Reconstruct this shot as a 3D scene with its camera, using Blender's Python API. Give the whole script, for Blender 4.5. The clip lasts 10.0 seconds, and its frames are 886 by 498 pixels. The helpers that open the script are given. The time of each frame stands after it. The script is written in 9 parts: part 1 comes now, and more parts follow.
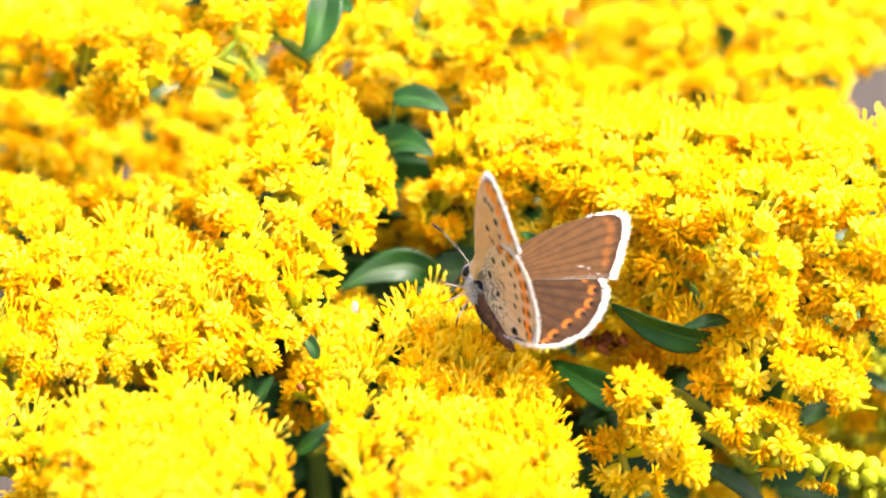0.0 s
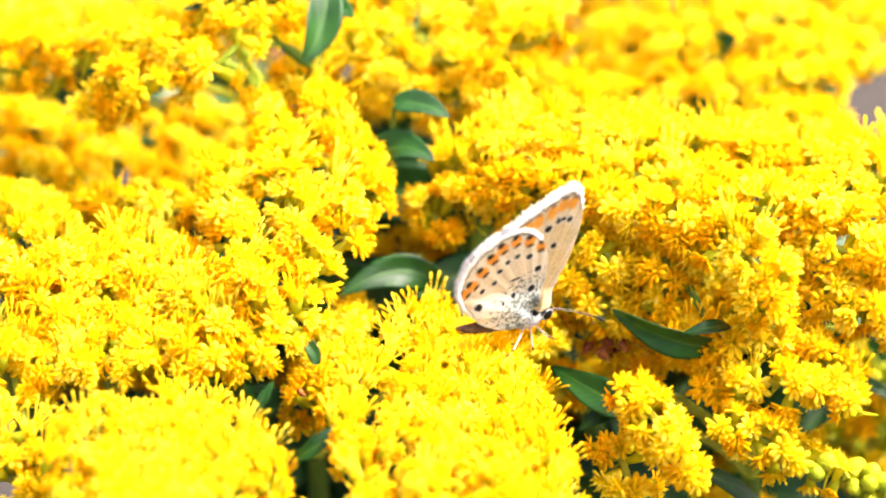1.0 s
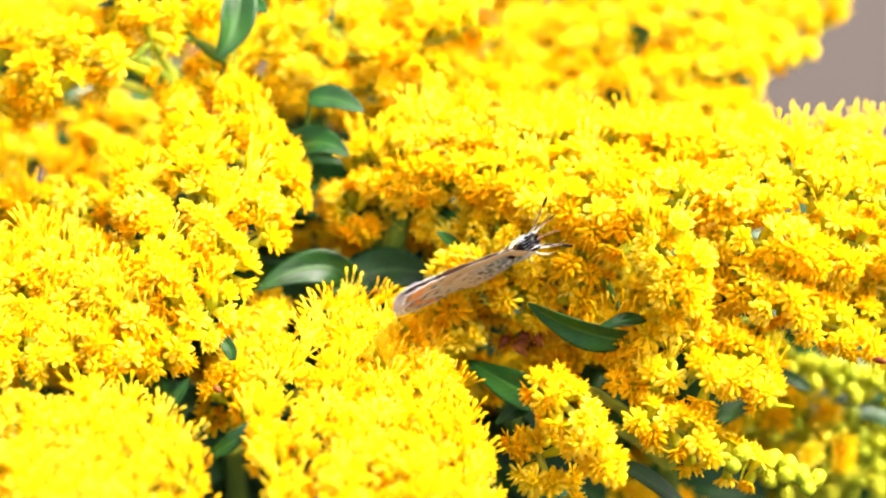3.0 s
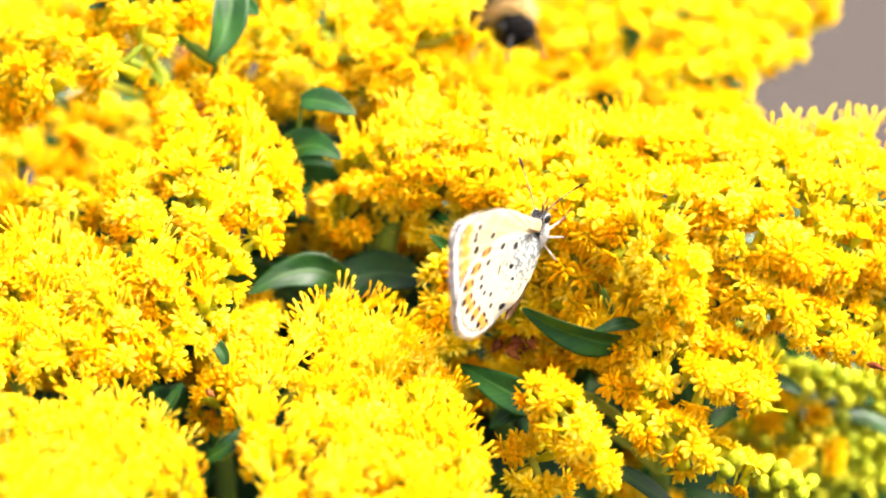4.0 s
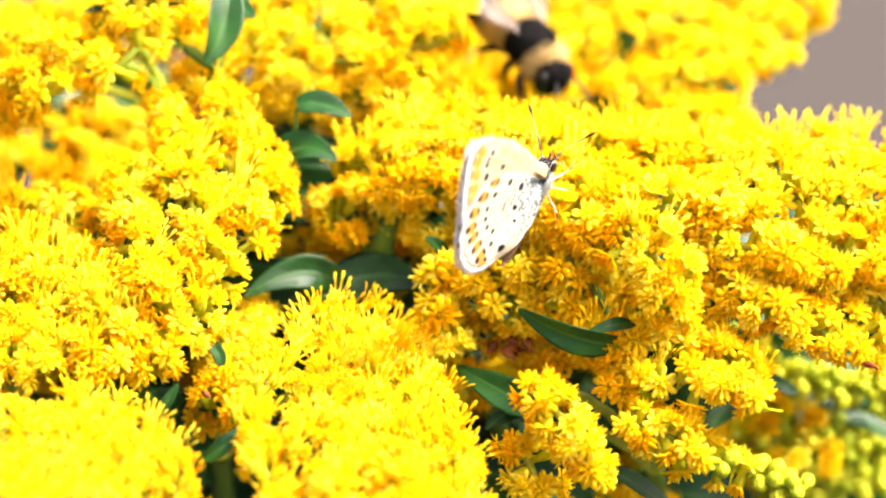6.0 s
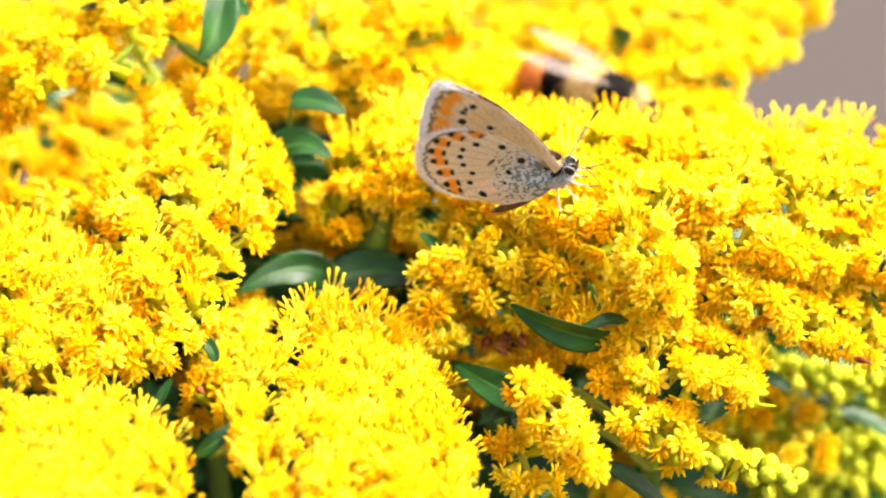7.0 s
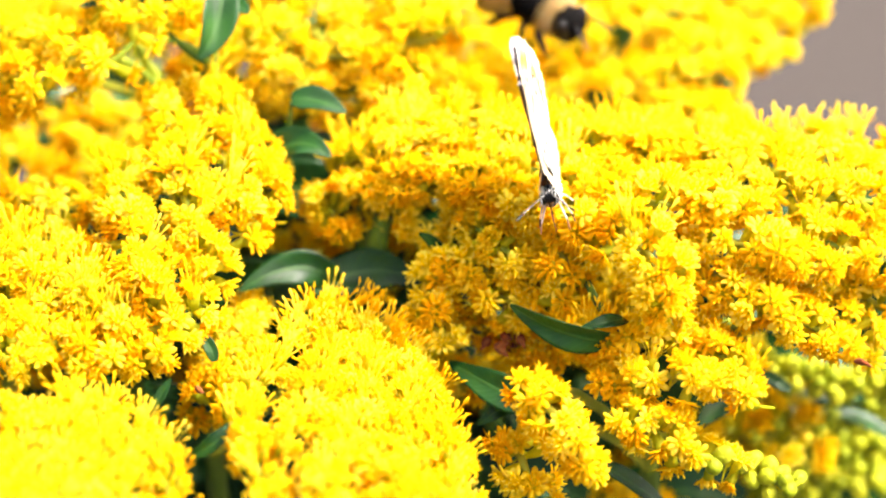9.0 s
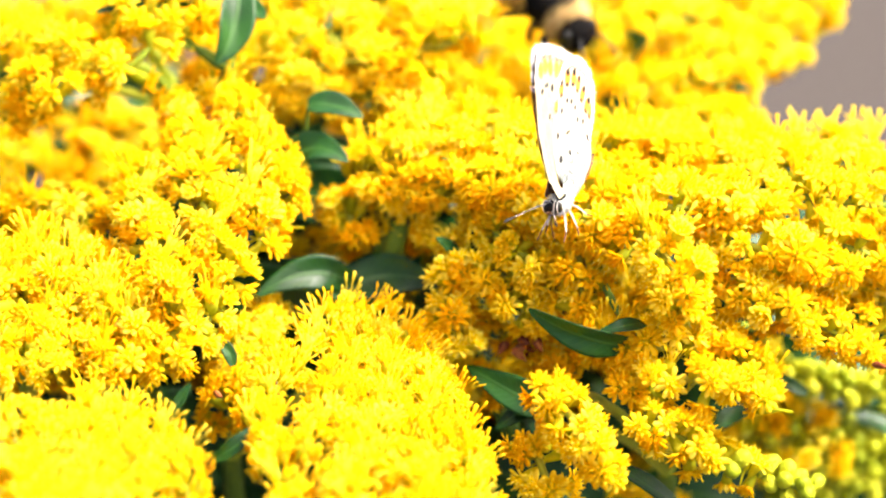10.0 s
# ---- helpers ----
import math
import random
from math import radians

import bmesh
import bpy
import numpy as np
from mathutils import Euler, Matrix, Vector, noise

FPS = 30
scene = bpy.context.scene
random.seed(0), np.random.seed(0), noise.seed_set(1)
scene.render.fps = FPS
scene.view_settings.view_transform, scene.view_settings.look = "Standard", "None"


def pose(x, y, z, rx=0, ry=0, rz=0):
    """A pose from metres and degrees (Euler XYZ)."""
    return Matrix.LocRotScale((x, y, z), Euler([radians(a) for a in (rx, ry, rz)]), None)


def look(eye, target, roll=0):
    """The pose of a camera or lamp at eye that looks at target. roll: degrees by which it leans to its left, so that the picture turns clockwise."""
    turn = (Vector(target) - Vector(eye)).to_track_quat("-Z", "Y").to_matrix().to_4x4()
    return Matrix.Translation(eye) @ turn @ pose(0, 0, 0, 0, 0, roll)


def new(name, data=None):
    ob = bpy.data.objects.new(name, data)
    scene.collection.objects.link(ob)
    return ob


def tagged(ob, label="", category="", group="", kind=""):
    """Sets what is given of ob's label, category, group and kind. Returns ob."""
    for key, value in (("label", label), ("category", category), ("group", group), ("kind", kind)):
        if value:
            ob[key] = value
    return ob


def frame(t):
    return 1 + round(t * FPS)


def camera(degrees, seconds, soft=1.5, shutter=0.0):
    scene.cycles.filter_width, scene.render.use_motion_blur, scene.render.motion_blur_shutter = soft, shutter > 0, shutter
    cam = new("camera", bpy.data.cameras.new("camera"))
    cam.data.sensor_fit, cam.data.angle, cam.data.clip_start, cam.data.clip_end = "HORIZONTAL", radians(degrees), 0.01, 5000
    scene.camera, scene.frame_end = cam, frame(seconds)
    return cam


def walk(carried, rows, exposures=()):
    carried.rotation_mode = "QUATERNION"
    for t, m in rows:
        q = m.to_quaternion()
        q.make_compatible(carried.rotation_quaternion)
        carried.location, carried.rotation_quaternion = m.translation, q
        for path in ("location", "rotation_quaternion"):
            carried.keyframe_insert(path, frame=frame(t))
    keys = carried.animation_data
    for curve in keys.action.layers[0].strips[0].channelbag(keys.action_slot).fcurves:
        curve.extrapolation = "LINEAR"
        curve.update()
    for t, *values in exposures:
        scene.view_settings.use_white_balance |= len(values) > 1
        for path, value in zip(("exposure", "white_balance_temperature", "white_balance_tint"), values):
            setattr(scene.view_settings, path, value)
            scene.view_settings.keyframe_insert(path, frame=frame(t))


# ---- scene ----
cam = camera(14.0, 10.0, soft=2.1, shutter=0.0)
cam.data.dof.use_dof = True
cam.data.dof.focus_distance = 0.3995
cam.data.dof.aperture_fstop = 13.0
walk(cam, [
    (0, look((0.000662, -0.346726, 1.14977), (-0.011266, -0.000381, 0.950017), -0.7308)),
    (0.5, look((0.000863, -0.346029, 1.15027), (-0.011858, 6e-05, 0.950117), -0.7539)),
    (1, look((-0.001128, -0.346357, 1.15021), (-0.011372, 5.4e-05, 0.950471), -0.5201)),
    (1.5, look((-0.000123, -0.346503, 1.14988), (-0.011119, 3.4e-05, 0.950402), -0.6037)),
    (2, look((0.004651, -0.345409, 1.15097), (-0.005812, 0.000572, 0.950503), -0.8593)),
    (2.5, look((0.001547, -0.345963, 1.14952), (-0.002958, 0.000559, 0.949768), -0.5236)),
    (3.8, look((-0.000161, -0.346519, 1.14992), (-0.000981, -8.3e-05, 0.949964), -0.0817)),
    (4, look((-0.003968, -0.344532, 1.15081), (-0.00128, 0.001209, 0.949672), 0.2235)),
    (4.5, look((-0.00067, -0.345548, 1.15038), (-0.001927, 0.000923, 0.950491), 0.0612)),
    (5, look((0.001961, -0.346858, 1.14961), (-7.8e-05, -0.000161, 0.95012), -0.0437)),
    (5.5, look((-0.001085, -0.343857, 1.15256), (-2e-05, 0.001674, 0.951044), 0.0927)),
    (5.7, look((-0.003125, -0.347, 1.1486), (-0.000697, 0.000366, 0.950284), 0.0899)),
    (6.8, look((5.3e-05, -0.346228, 1.15007), (-0.00037, 0.000264, 0.950209), -0.2629)),
    (7, look((0.000757, -0.347923, 1.1487), (1.6e-05, -0.000604, 0.950283), -0.2824)),
    (7.5, look((-0.000748, -0.346519, 1.15011), (0.000672, -6e-05, 0.950196), -0.1646)),
    (8, look((0.001897, -0.34736, 1.14892), (0.001344, -0.000582, 0.949556), -0.3680)),
    (8.5, look((-0.003228, -0.347124, 1.14952), (-0.000992, -0.000779, 0.949425), 0.0434)),
    (9, look((1.3e-05, -0.346422, 1.15), (1.3e-05, -1.2e-05, 0.949999), 0.0003)),
    (9.5, look((-0.003674, -0.345782, 1.1509), (-0.001353, 0.000194, 0.950165), 0.1983)),
    (10, look((-0.003259, -0.347204, 1.14948), (-0.002012, -0.00014, 0.950618), 0.0079)),
])

# ---- world and sun ----
SUN_WAY = Vector((0.53, 0.07, 0.845)).normalized()
world = bpy.data.worlds.new("world")
scene.world = world
world.use_nodes = True
wn = world.node_tree.nodes
sky = wn.new("ShaderNodeTexSky")
sky.sky_type = "NISHITA"
sky.sun_disc = False
sky.sun_elevation = math.asin(SUN_WAY.z)
sky.sun_rotation = math.atan2(SUN_WAY.x, SUN_WAY.y)
sky.air_density, sky.dust_density, sky.ozone_density = 0.6, 10.0, 0.1
wn["Background"].inputs["Strength"].default_value = 0.15
world.node_tree.links.new(sky.outputs["Color"], wn["Background"].inputs["Color"])
sun_data = bpy.data.lights.new("sun", "SUN")
sun_data.energy, sun_data.angle, sun_data.color = 2.0, radians(0.55), (1.0, 0.95, 0.86)
sun = new("sun", sun_data)
sun.matrix_world = look((0, 0, 3), Vector((0, 0, 3)) - SUN_WAY)
scene.view_settings.exposure = 2.28
scene.cycles.max_bounces, scene.cycles.diffuse_bounces = 16, 12

# ---- materials ----


def material(name):
    m = bpy.data.materials.new(name)
    m.use_nodes = True
    return m, m.node_tree.nodes, m.node_tree.links


def add(nodes, kind, **values):
    node = nodes.new("ShaderNode" + kind)
    for key, value in values.items():
        node.inputs[key.replace("_", " ")].default_value = value
    return node


def ramp(nodes, links, source, stops):
    node = nodes.new("ShaderNodeValToRGB")
    while len(node.color_ramp.elements) < len(stops):
        node.color_ramp.elements.new(0.5)
    for element, (place, colour) in zip(node.color_ramp.elements, stops):
        element.position, element.color = place, (*colour, 1)
    links.new(source, node.inputs["Fac"])
    return node.outputs["Color"]


def organic(name, low, mid, high, rough=0.5, clear=0.3, grain=900.0, bump=0.1, sheen=0.0, spec=0.15):
    """Petal, leaf and stem tissue: mottled colour that differs from piece to piece, fine relief, light let through."""
    m, nodes, links = material(name)
    out, base = nodes["Material Output"], nodes["Principled BSDF"]
    where = nodes.new("ShaderNodeTexCoord").outputs["Object"]
    coarse, fine = add(nodes, "TexNoise", Scale=grain, Detail=3.0), add(nodes, "TexNoise", Scale=grain * 6, Detail=2.0)
    links.new(where, coarse.inputs["Vector"])
    links.new(where, fine.inputs["Vector"])
    info = nodes.new("ShaderNodeObjectInfo")
    mix = nodes.new("ShaderNodeMath")
    mix.operation = "MULTIPLY_ADD"
    links.new(info.outputs["Random"], mix.inputs[0])
    mix.inputs[1].default_value = 0.55
    links.new(coarse.outputs["Fac"], mix.inputs[2])
    shift = nodes.new("ShaderNodeMath")
    shift.operation = "SUBTRACT"
    links.new(mix.outputs[0], shift.inputs[0])
    shift.inputs[1].default_value = 0.27
    colour = ramp(nodes, links, shift.outputs[0], [(0.22, low), (0.5, mid), (0.8, high)])
    links.new(colour, base.inputs["Base Color"])
    base.inputs["Roughness"].default_value = rough
    base.inputs["Specular IOR Level"].default_value = spec
    base.inputs["Sheen Weight"].default_value = sheen
    relief = add(nodes, "Bump", Strength=bump, Distance=0.0002)
    links.new(fine.outputs["Fac"], relief.inputs["Height"])
    links.new(relief.outputs["Normal"], base.inputs["Normal"])
    if clear > 0:
        through_light = nodes.new("ShaderNodeBsdfTranslucent")
        links.new(colour, through_light.inputs["Color"])
        both = add(nodes, "MixShader", Fac=clear)
        links.new(base.outputs["BSDF"], both.inputs[1])
        links.new(through_light.outputs["BSDF"], both.inputs[2])
        links.new(both.outputs["Shader"], out.inputs["Surface"])
    return m


PETAL = organic("petal", (0.94, 0.63, 0.002), (0.95, 0.775, 0.024), (0.96, 0.885, 0.13), 0.7, 0.74, 700, 0.15, spec=0.1)
DISC = organic("disc_floret", (0.93, 0.58, 0.002), (0.94, 0.69, 0.003), (0.95, 0.78, 0.006), 0.7, 0.68, 900, 0.2, spec=0.1)
BRACT = organic("bract", (0.42, 0.46, 0.012), (0.58, 0.58, 0.014), (0.74, 0.66, 0.014), 0.6, 0.6, 500, 0.2)
BUD = organic("bud", (0.28, 0.33, 0.010), (0.43, 0.45, 0.014), (0.60, 0.59, 0.03), 0.5, 0.3, 600, 0.2)
STEM = organic("stem", (0.04, 0.09, 0.008), (0.08, 0.145, 0.014), (0.13, 0.20, 0.02), 0.5, 0.0, 300, 0.3)
BRANCH = organic("branch", (0.20, 0.27, 0.02), (0.33, 0.38, 0.03), (0.46, 0.46, 0.04), 0.55, 0.25, 400, 0.25)
DRY = organic("dry_tissue", (0.07, 0.016, 0.004), (0.15, 0.035, 0.007), (0.26, 0.085, 0.02), 0.8, 0.0, 800, 0.3)


def leaf_material():
    m, nodes, links = material("leaf")
    out, base = nodes["Material Output"], nodes["Principled BSDF"]
    uv = nodes.new("ShaderNodeUVMap")
    split = nodes.new("ShaderNodeSeparateXYZ")
    links.new(uv.outputs["UV"], split.inputs["Vector"])
    noise_node = add(nodes, "TexNoise", Scale=260.0, Detail=4.0)
    links.new(nodes.new("ShaderNodeTexCoord").outputs["Object"], noise_node.inputs["Vector"])
    colour = ramp(nodes, links, noise_node.outputs["Fac"], [(0.3, (0.003, 0.027, 0.003)), (0.52, (0.008, 0.048, 0.005)), (0.75, (0.019, 0.078, 0.007))])
    # side veins run forwards from the midrib
    off = nodes.new("ShaderNodeMath")
    off.operation = "ABSOLUTE"
    links.new(split.outputs["X"], off.inputs[0])
    lean = nodes.new("ShaderNodeMath")
    lean.operation = "MULTIPLY_ADD"
    links.new(off.outputs[0], lean.inputs[0])
    lean.inputs[1].default_value = -0.16
    links.new(split.outputs["Y"], lean.inputs[2])
    turns = nodes.new("ShaderNodeMath")
    turns.operation = "MULTIPLY"
    links.new(lean.outputs[0], turns.inputs[0])
    turns.inputs[1].default_value = 75.0
    wave = nodes.new("ShaderNodeMath")
    wave.operation = "SINE"
    links.new(turns.outputs[0], wave.inputs[0])
    vein = ramp(nodes, links, wave.outputs[0], [(0.0, (0, 0, 0)), (0.86, (0, 0, 0)), (1.0, (0.32, 0.32, 0.32))])
    rib = ramp(nodes, links, off.outputs[0], [(0.0, (1, 1, 1)), (0.05, (1, 1, 1)), (0.1, (0, 0, 0))])
    both = add(nodes, "Mix")
    both.data_type, both.blend_type = "RGBA", "LIGHTEN"
    both.inputs["Factor"].default_value = 1.0
    links.new(vein, both.inputs["A"])
    links.new(rib, both.inputs["B"])
    tint = add(nodes, "Mix")
    tint.data_type = "RGBA"
    links.new(both.outputs["Result"], tint.inputs["Factor"])
    links.new(colour, tint.inputs["A"])
    tint.inputs["B"].default_value = (0.035, 0.10, 0.015, 1)
    links.new(tint.outputs["Result"], base.inputs["Base Color"])
    base.inputs["Roughness"].default_value = 0.44
    base.inputs["Specular IOR Level"].default_value = 0.28
    relief = add(nodes, "Bump", Strength=0.35, Distance=0.0002)
    links.new(both.outputs["Result"], relief.inputs["Height"])
    links.new(relief.outputs["Normal"], base.inputs["Normal"])
    glow = nodes.new("ShaderNodeBsdfTranslucent")
    glow.inputs["Color"].default_value = (0.07, 0.22, 0.012, 1)
    mixed = add(nodes, "MixShader", Fac=0.22)
    links.new(base.outputs["BSDF"], mixed.inputs[1])
    links.new(glow.outputs["BSDF"], mixed.inputs[2])
    links.new(mixed.outputs["Shader"], out.inputs["Surface"])
    return m


LEAF = leaf_material()


def wing_material():
    m, nodes, links = material("wing_scales")
    out, base = nodes["Material Output"], nodes["Principled BSDF"]
    paint = nodes.new("ShaderNodeVertexColor")
    paint.layer_name = "pattern"
    scales = add(nodes, "TexNoise", Scale=5200.0, Detail=2.0)
    links.new(nodes.new("ShaderNodeTexCoord").outputs["Object"], scales.inputs["Vector"])
    dust = ramp(nodes, links, scales.outputs["Fac"], [(0.3, (0.78, 0.78, 0.78)), (0.7, (1.12, 1.12, 1.12))])
    tint = add(nodes, "Mix")
    tint.data_type, tint.blend_type = "RGBA", "MULTIPLY"
    tint.inputs["Factor"].default_value = 1.0
    links.new(paint.outputs["Color"], tint.inputs["A"])
    links.new(dust, tint.inputs["B"])
    links.new(tint.outputs["Result"], base.inputs["Base Color"])
    base.inputs["Roughness"].default_value = 0.5
    base.inputs["Specular IOR Level"].default_value = 0.2
    base.inputs["Sheen Weight"].default_value = 0.1
    base.inputs["Sheen Roughness"].default_value = 0.4
    relief = add(nodes, "Bump", Strength=0.25, Distance=0.0001)
    links.new(scales.outputs["Fac"], relief.inputs["Height"])
    links.new(relief.outputs["Normal"], base.inputs["Normal"])
    glow = nodes.new("ShaderNodeBsdfTranslucent")
    warm = add(nodes, "Mix")
    warm.data_type, warm.blend_type = "RGBA", "MULTIPLY"
    warm.inputs["Factor"].default_value = 1.0
    links.new(tint.outputs["Result"], warm.inputs["A"])
    warm.inputs["B"].default_value = (1.0, 0.77, 0.24, 1)
    links.new(warm.outputs["Result"], glow.inputs["Color"])
    mixed = add(nodes, "MixShader", Fac=0.40)
    links.new(base.outputs["BSDF"], mixed.inputs[1])
    links.new(glow.outputs["BSDF"], mixed.inputs[2])
    links.new(mixed.outputs["Shader"], out.inputs["Surface"])
    return m


def plain(name, low, high, rough=0.5, scale=1500.0, spec=0.5, sheen=0.0):
    m, nodes, links = material(name)
    base = nodes["Principled BSDF"]
    grain = add(nodes, "TexNoise", Scale=scale, Detail=3.0)
    links.new(nodes.new("ShaderNodeTexCoord").outputs["Object"], grain.inputs["Vector"])
    links.new(ramp(nodes, links, grain.outputs["Fac"], [(0.35, low), (0.68, high)]), base.inputs["Base Color"])
    relief = add(nodes, "Bump", Strength=0.3, Distance=0.0001)
    links.new(grain.outputs["Fac"], relief.inputs["Height"])
    links.new(relief.outputs["Normal"], base.inputs["Normal"])
    base.inputs["Roughness"].default_value = rough
    base.inputs["Specular IOR Level"].default_value = spec
    base.inputs["Sheen Weight"].default_value = sheen
    return m


WING = wing_material()
PALE_FUR = plain("pale_fur", (0.50, 0.52, 0.50), (0.80, 0.80, 0.76), 0.85, spec=0.1)
FRINGE = plain("fringe", (0.70, 0.69, 0.66), (0.88, 0.87, 0.84), 0.8, spec=0.1)
DARK_CUTICLE = plain("dark_cuticle", (0.002, 0.002, 0.0022), (0.006, 0.0055, 0.006), 0.45, spec=0.2)
BROWN_CUTICLE = plain("brown_cuticle", (0.055, 0.025, 0.011), (0.13, 0.063, 0.03), 0.65, spec=0.15)
PALE_CUTICLE = plain("pale_cuticle", (0.28, 0.25, 0.21), (0.56, 0.53, 0.47), 0.7)
EYE = plain("eye", (0.002, 0.002, 0.0022), (0.006, 0.005, 0.0045), 0.3, spec=0.3)
BLACK_FUR = plain("black_fur", (0.0010, 0.0008, 0.0008), (0.0035, 0.0028, 0.0026), 0.8, spec=0.06)
TAN_FUR = plain("tan_fur", (0.32, 0.21, 0.07), (0.52, 0.37, 0.14), 0.8)
RUST_FUR = plain("rust_fur", (0.42, 0.11, 0.01), (0.60, 0.20, 0.025), 0.8)


def bee_wing_material():
    m, nodes, links = material("bee_wing")
    base = nodes["Principled BSDF"]
    veins = nodes.new("ShaderNodeTexVoronoi")
    veins.feature = "DISTANCE_TO_EDGE"
    veins.inputs["Scale"].default_value = 420.0
    links.new(nodes.new("ShaderNodeTexCoord").outputs["Object"], veins.inputs["Vector"])
    links.new(ramp(nodes, links, veins.outputs["Distance"], [(0.0, (0.05, 0.03, 0.02)), (0.07, (0.22, 0.18, 0.155))]), base.inputs["Base Color"])
    base.inputs["Roughness"].default_value = 0.5
    base.inputs["Specular IOR Level"].default_value = 0.15
    base.inputs["Alpha"].default_value = 0.26
    return m


BEE_WING = bee_wing_material()


def ground_material():
    m, nodes, links = material("paved_ground")
    base = nodes["Principled BSDF"]
    where = nodes.new("ShaderNodeTexCoord").outputs["Object"]
    big, small = add(nodes, "TexNoise", Scale=1.2, Detail=5.0), add(nodes, "TexNoise", Scale=90.0, Detail=4.0)
    links.new(where, big.inputs["Vector"])
    links.new(where, small.inputs["Vector"])
    half = add(nodes, "Mix")
    half.data_type = "FLOAT"
    half.inputs["Factor"].default_value = 0.4
    links.new(big.outputs["Fac"], half.inputs["A"])
    links.new(small.outputs["Fac"], half.inputs["B"])
    links.new(ramp(nodes, links, half.outputs["Result"], [(0.3, (0.0122, 0.0078, 0.0052)), (0.7, (0.0196, 0.0130, 0.0088))]), base.inputs["Base Color"])
    base.inputs["Roughness"].default_value = 0.85
    relief = add(nodes, "Bump", Strength=0.5, Distance=0.004)
    links.new(small.outputs["Fac"], relief.inputs["Height"])
    links.new(relief.outputs["Normal"], base.inputs["Normal"])
    return m


GROUND = ground_material()

# ---- mesh tools ----
UP = Vector((0, 0, 1))


def mesh_of(name, bm, *materials, smooth=True):
    me = bpy.data.meshes.new(name)
    bm.normal_update()
    bm.to_mesh(me)
    bm.free()
    for m in materials:
        me.materials.append(m)
    if smooth:
        me.shade_smooth()
    return me


def part(name, bm, m, parent, label="", smooth=True):
    ob = new(name, mesh_of(name, bm, *(m if isinstance(m, tuple) else (m,)), smooth=smooth))
    ob.parent = parent
    return tagged(ob, label)


def side_of(way):
    other = UP if abs(way.z) < 0.9 else Vector((1, 0, 0))
    a = way.cross(other).normalized()
    return a, way.cross(a).normalized()


def tube(bm, points, radii, sides=8, slot=0, cap=True):
    """A round stalk through the points."""
    rings = []
    for i, p in enumerate(points):
        way = (points[min(i + 1, len(points) - 1)] - points[max(i - 1, 0)]).normalized()
        a, b = side_of(way)
        rings.append([bm.verts.new(p + radii[i] * (math.cos(k * math.tau / sides) * a + math.sin(k * math.tau / sides) * b)) for k in range(sides)])
    for low, high in zip(rings, rings[1:]):
        for k in range(sides):
            bm.faces.new((low[k], low[(k + 1) % sides], high[(k + 1) % sides], high[k])).material_index = slot
    if cap:
        for ring, flip in ((rings[0], 1), (rings[-1], -1)):
            bm.faces.new(ring[::flip]).material_index = slot


def bent(p0, p1, p2, n):
    """n + 1 points on the arc that leaves p0, leans to p1 and ends in p2."""
    p0, p1, p2 = Vector(p0), Vector(p1), Vector(p2)
    mid = 2 * p1 - (p0 + p2) / 2
    return [(1 - s) ** 2 * p0 + 2 * s * (1 - s) * mid + s * s * p2 for s in (i / n for i in range(n + 1))]


def ellipsoid(bm, centre, radii, u=20, v=12, slot=0, rough=0.0):
    made = bmesh.ops.create_uvsphere(bm, u_segments=u, v_segments=v, radius=1.0)["verts"]
    for vert in made:
        k = 1 + rough * noise.noise(vert.co * 3.0 + Vector(centre) * 900)
        vert.co = Vector(centre) + Vector(c * r * k for c, r in zip(vert.co, radii))
    for f in {f for vert in made for f in vert.link_faces}:
        f.material_index = slot


def hairs(bm, centre, radii, count, length, thick, rng, lean=(0, 0, 0), keep=None):
    """Fine pointed hairs that stand on an ellipsoid."""
    for _ in range(count):
        d = Vector((rng.gauss(0, 1), rng.gauss(0, 1), rng.gauss(0, 1))).normalized()
        if keep and not keep(d):
            continue
        root = Vector(centre) + Vector(c * r for c, r in zip(d, radii))
        way = (d + Vector(lean) + Vector((rng.gauss(0, 0.25), rng.gauss(0, 0.25), rng.gauss(0, 0.25)))).normalized()
        a, b = side_of(way)
        tip = bm.verts.new(root + way * length * rng.uniform(0.6, 1.25))
        foot = [bm.verts.new(root + thick * (math.cos(q) * a + math.sin(q) * b)) for q in (0, 2.1, 4.2)]
        for k in range(3):
            bm.faces.new((foot[k], foot[(k + 1) % 3], tip))


# ---- ground ----
bm = bmesh.new()
bmesh.ops.create_grid(bm, x_segments=60, y_segments=60, size=60.0)
for vert in bm.verts:
    if vert.co.length < 58:
        vert.co.z = 0.02 * noise.noise(vert.co * 0.35) - 0.01
ground = new("ground", mesh_of("ground", bm, GROUND))
tagged(ground, "greyish brown paved ground behind the flowers", "ground", kind="structure")

# ---- goldenrod ----


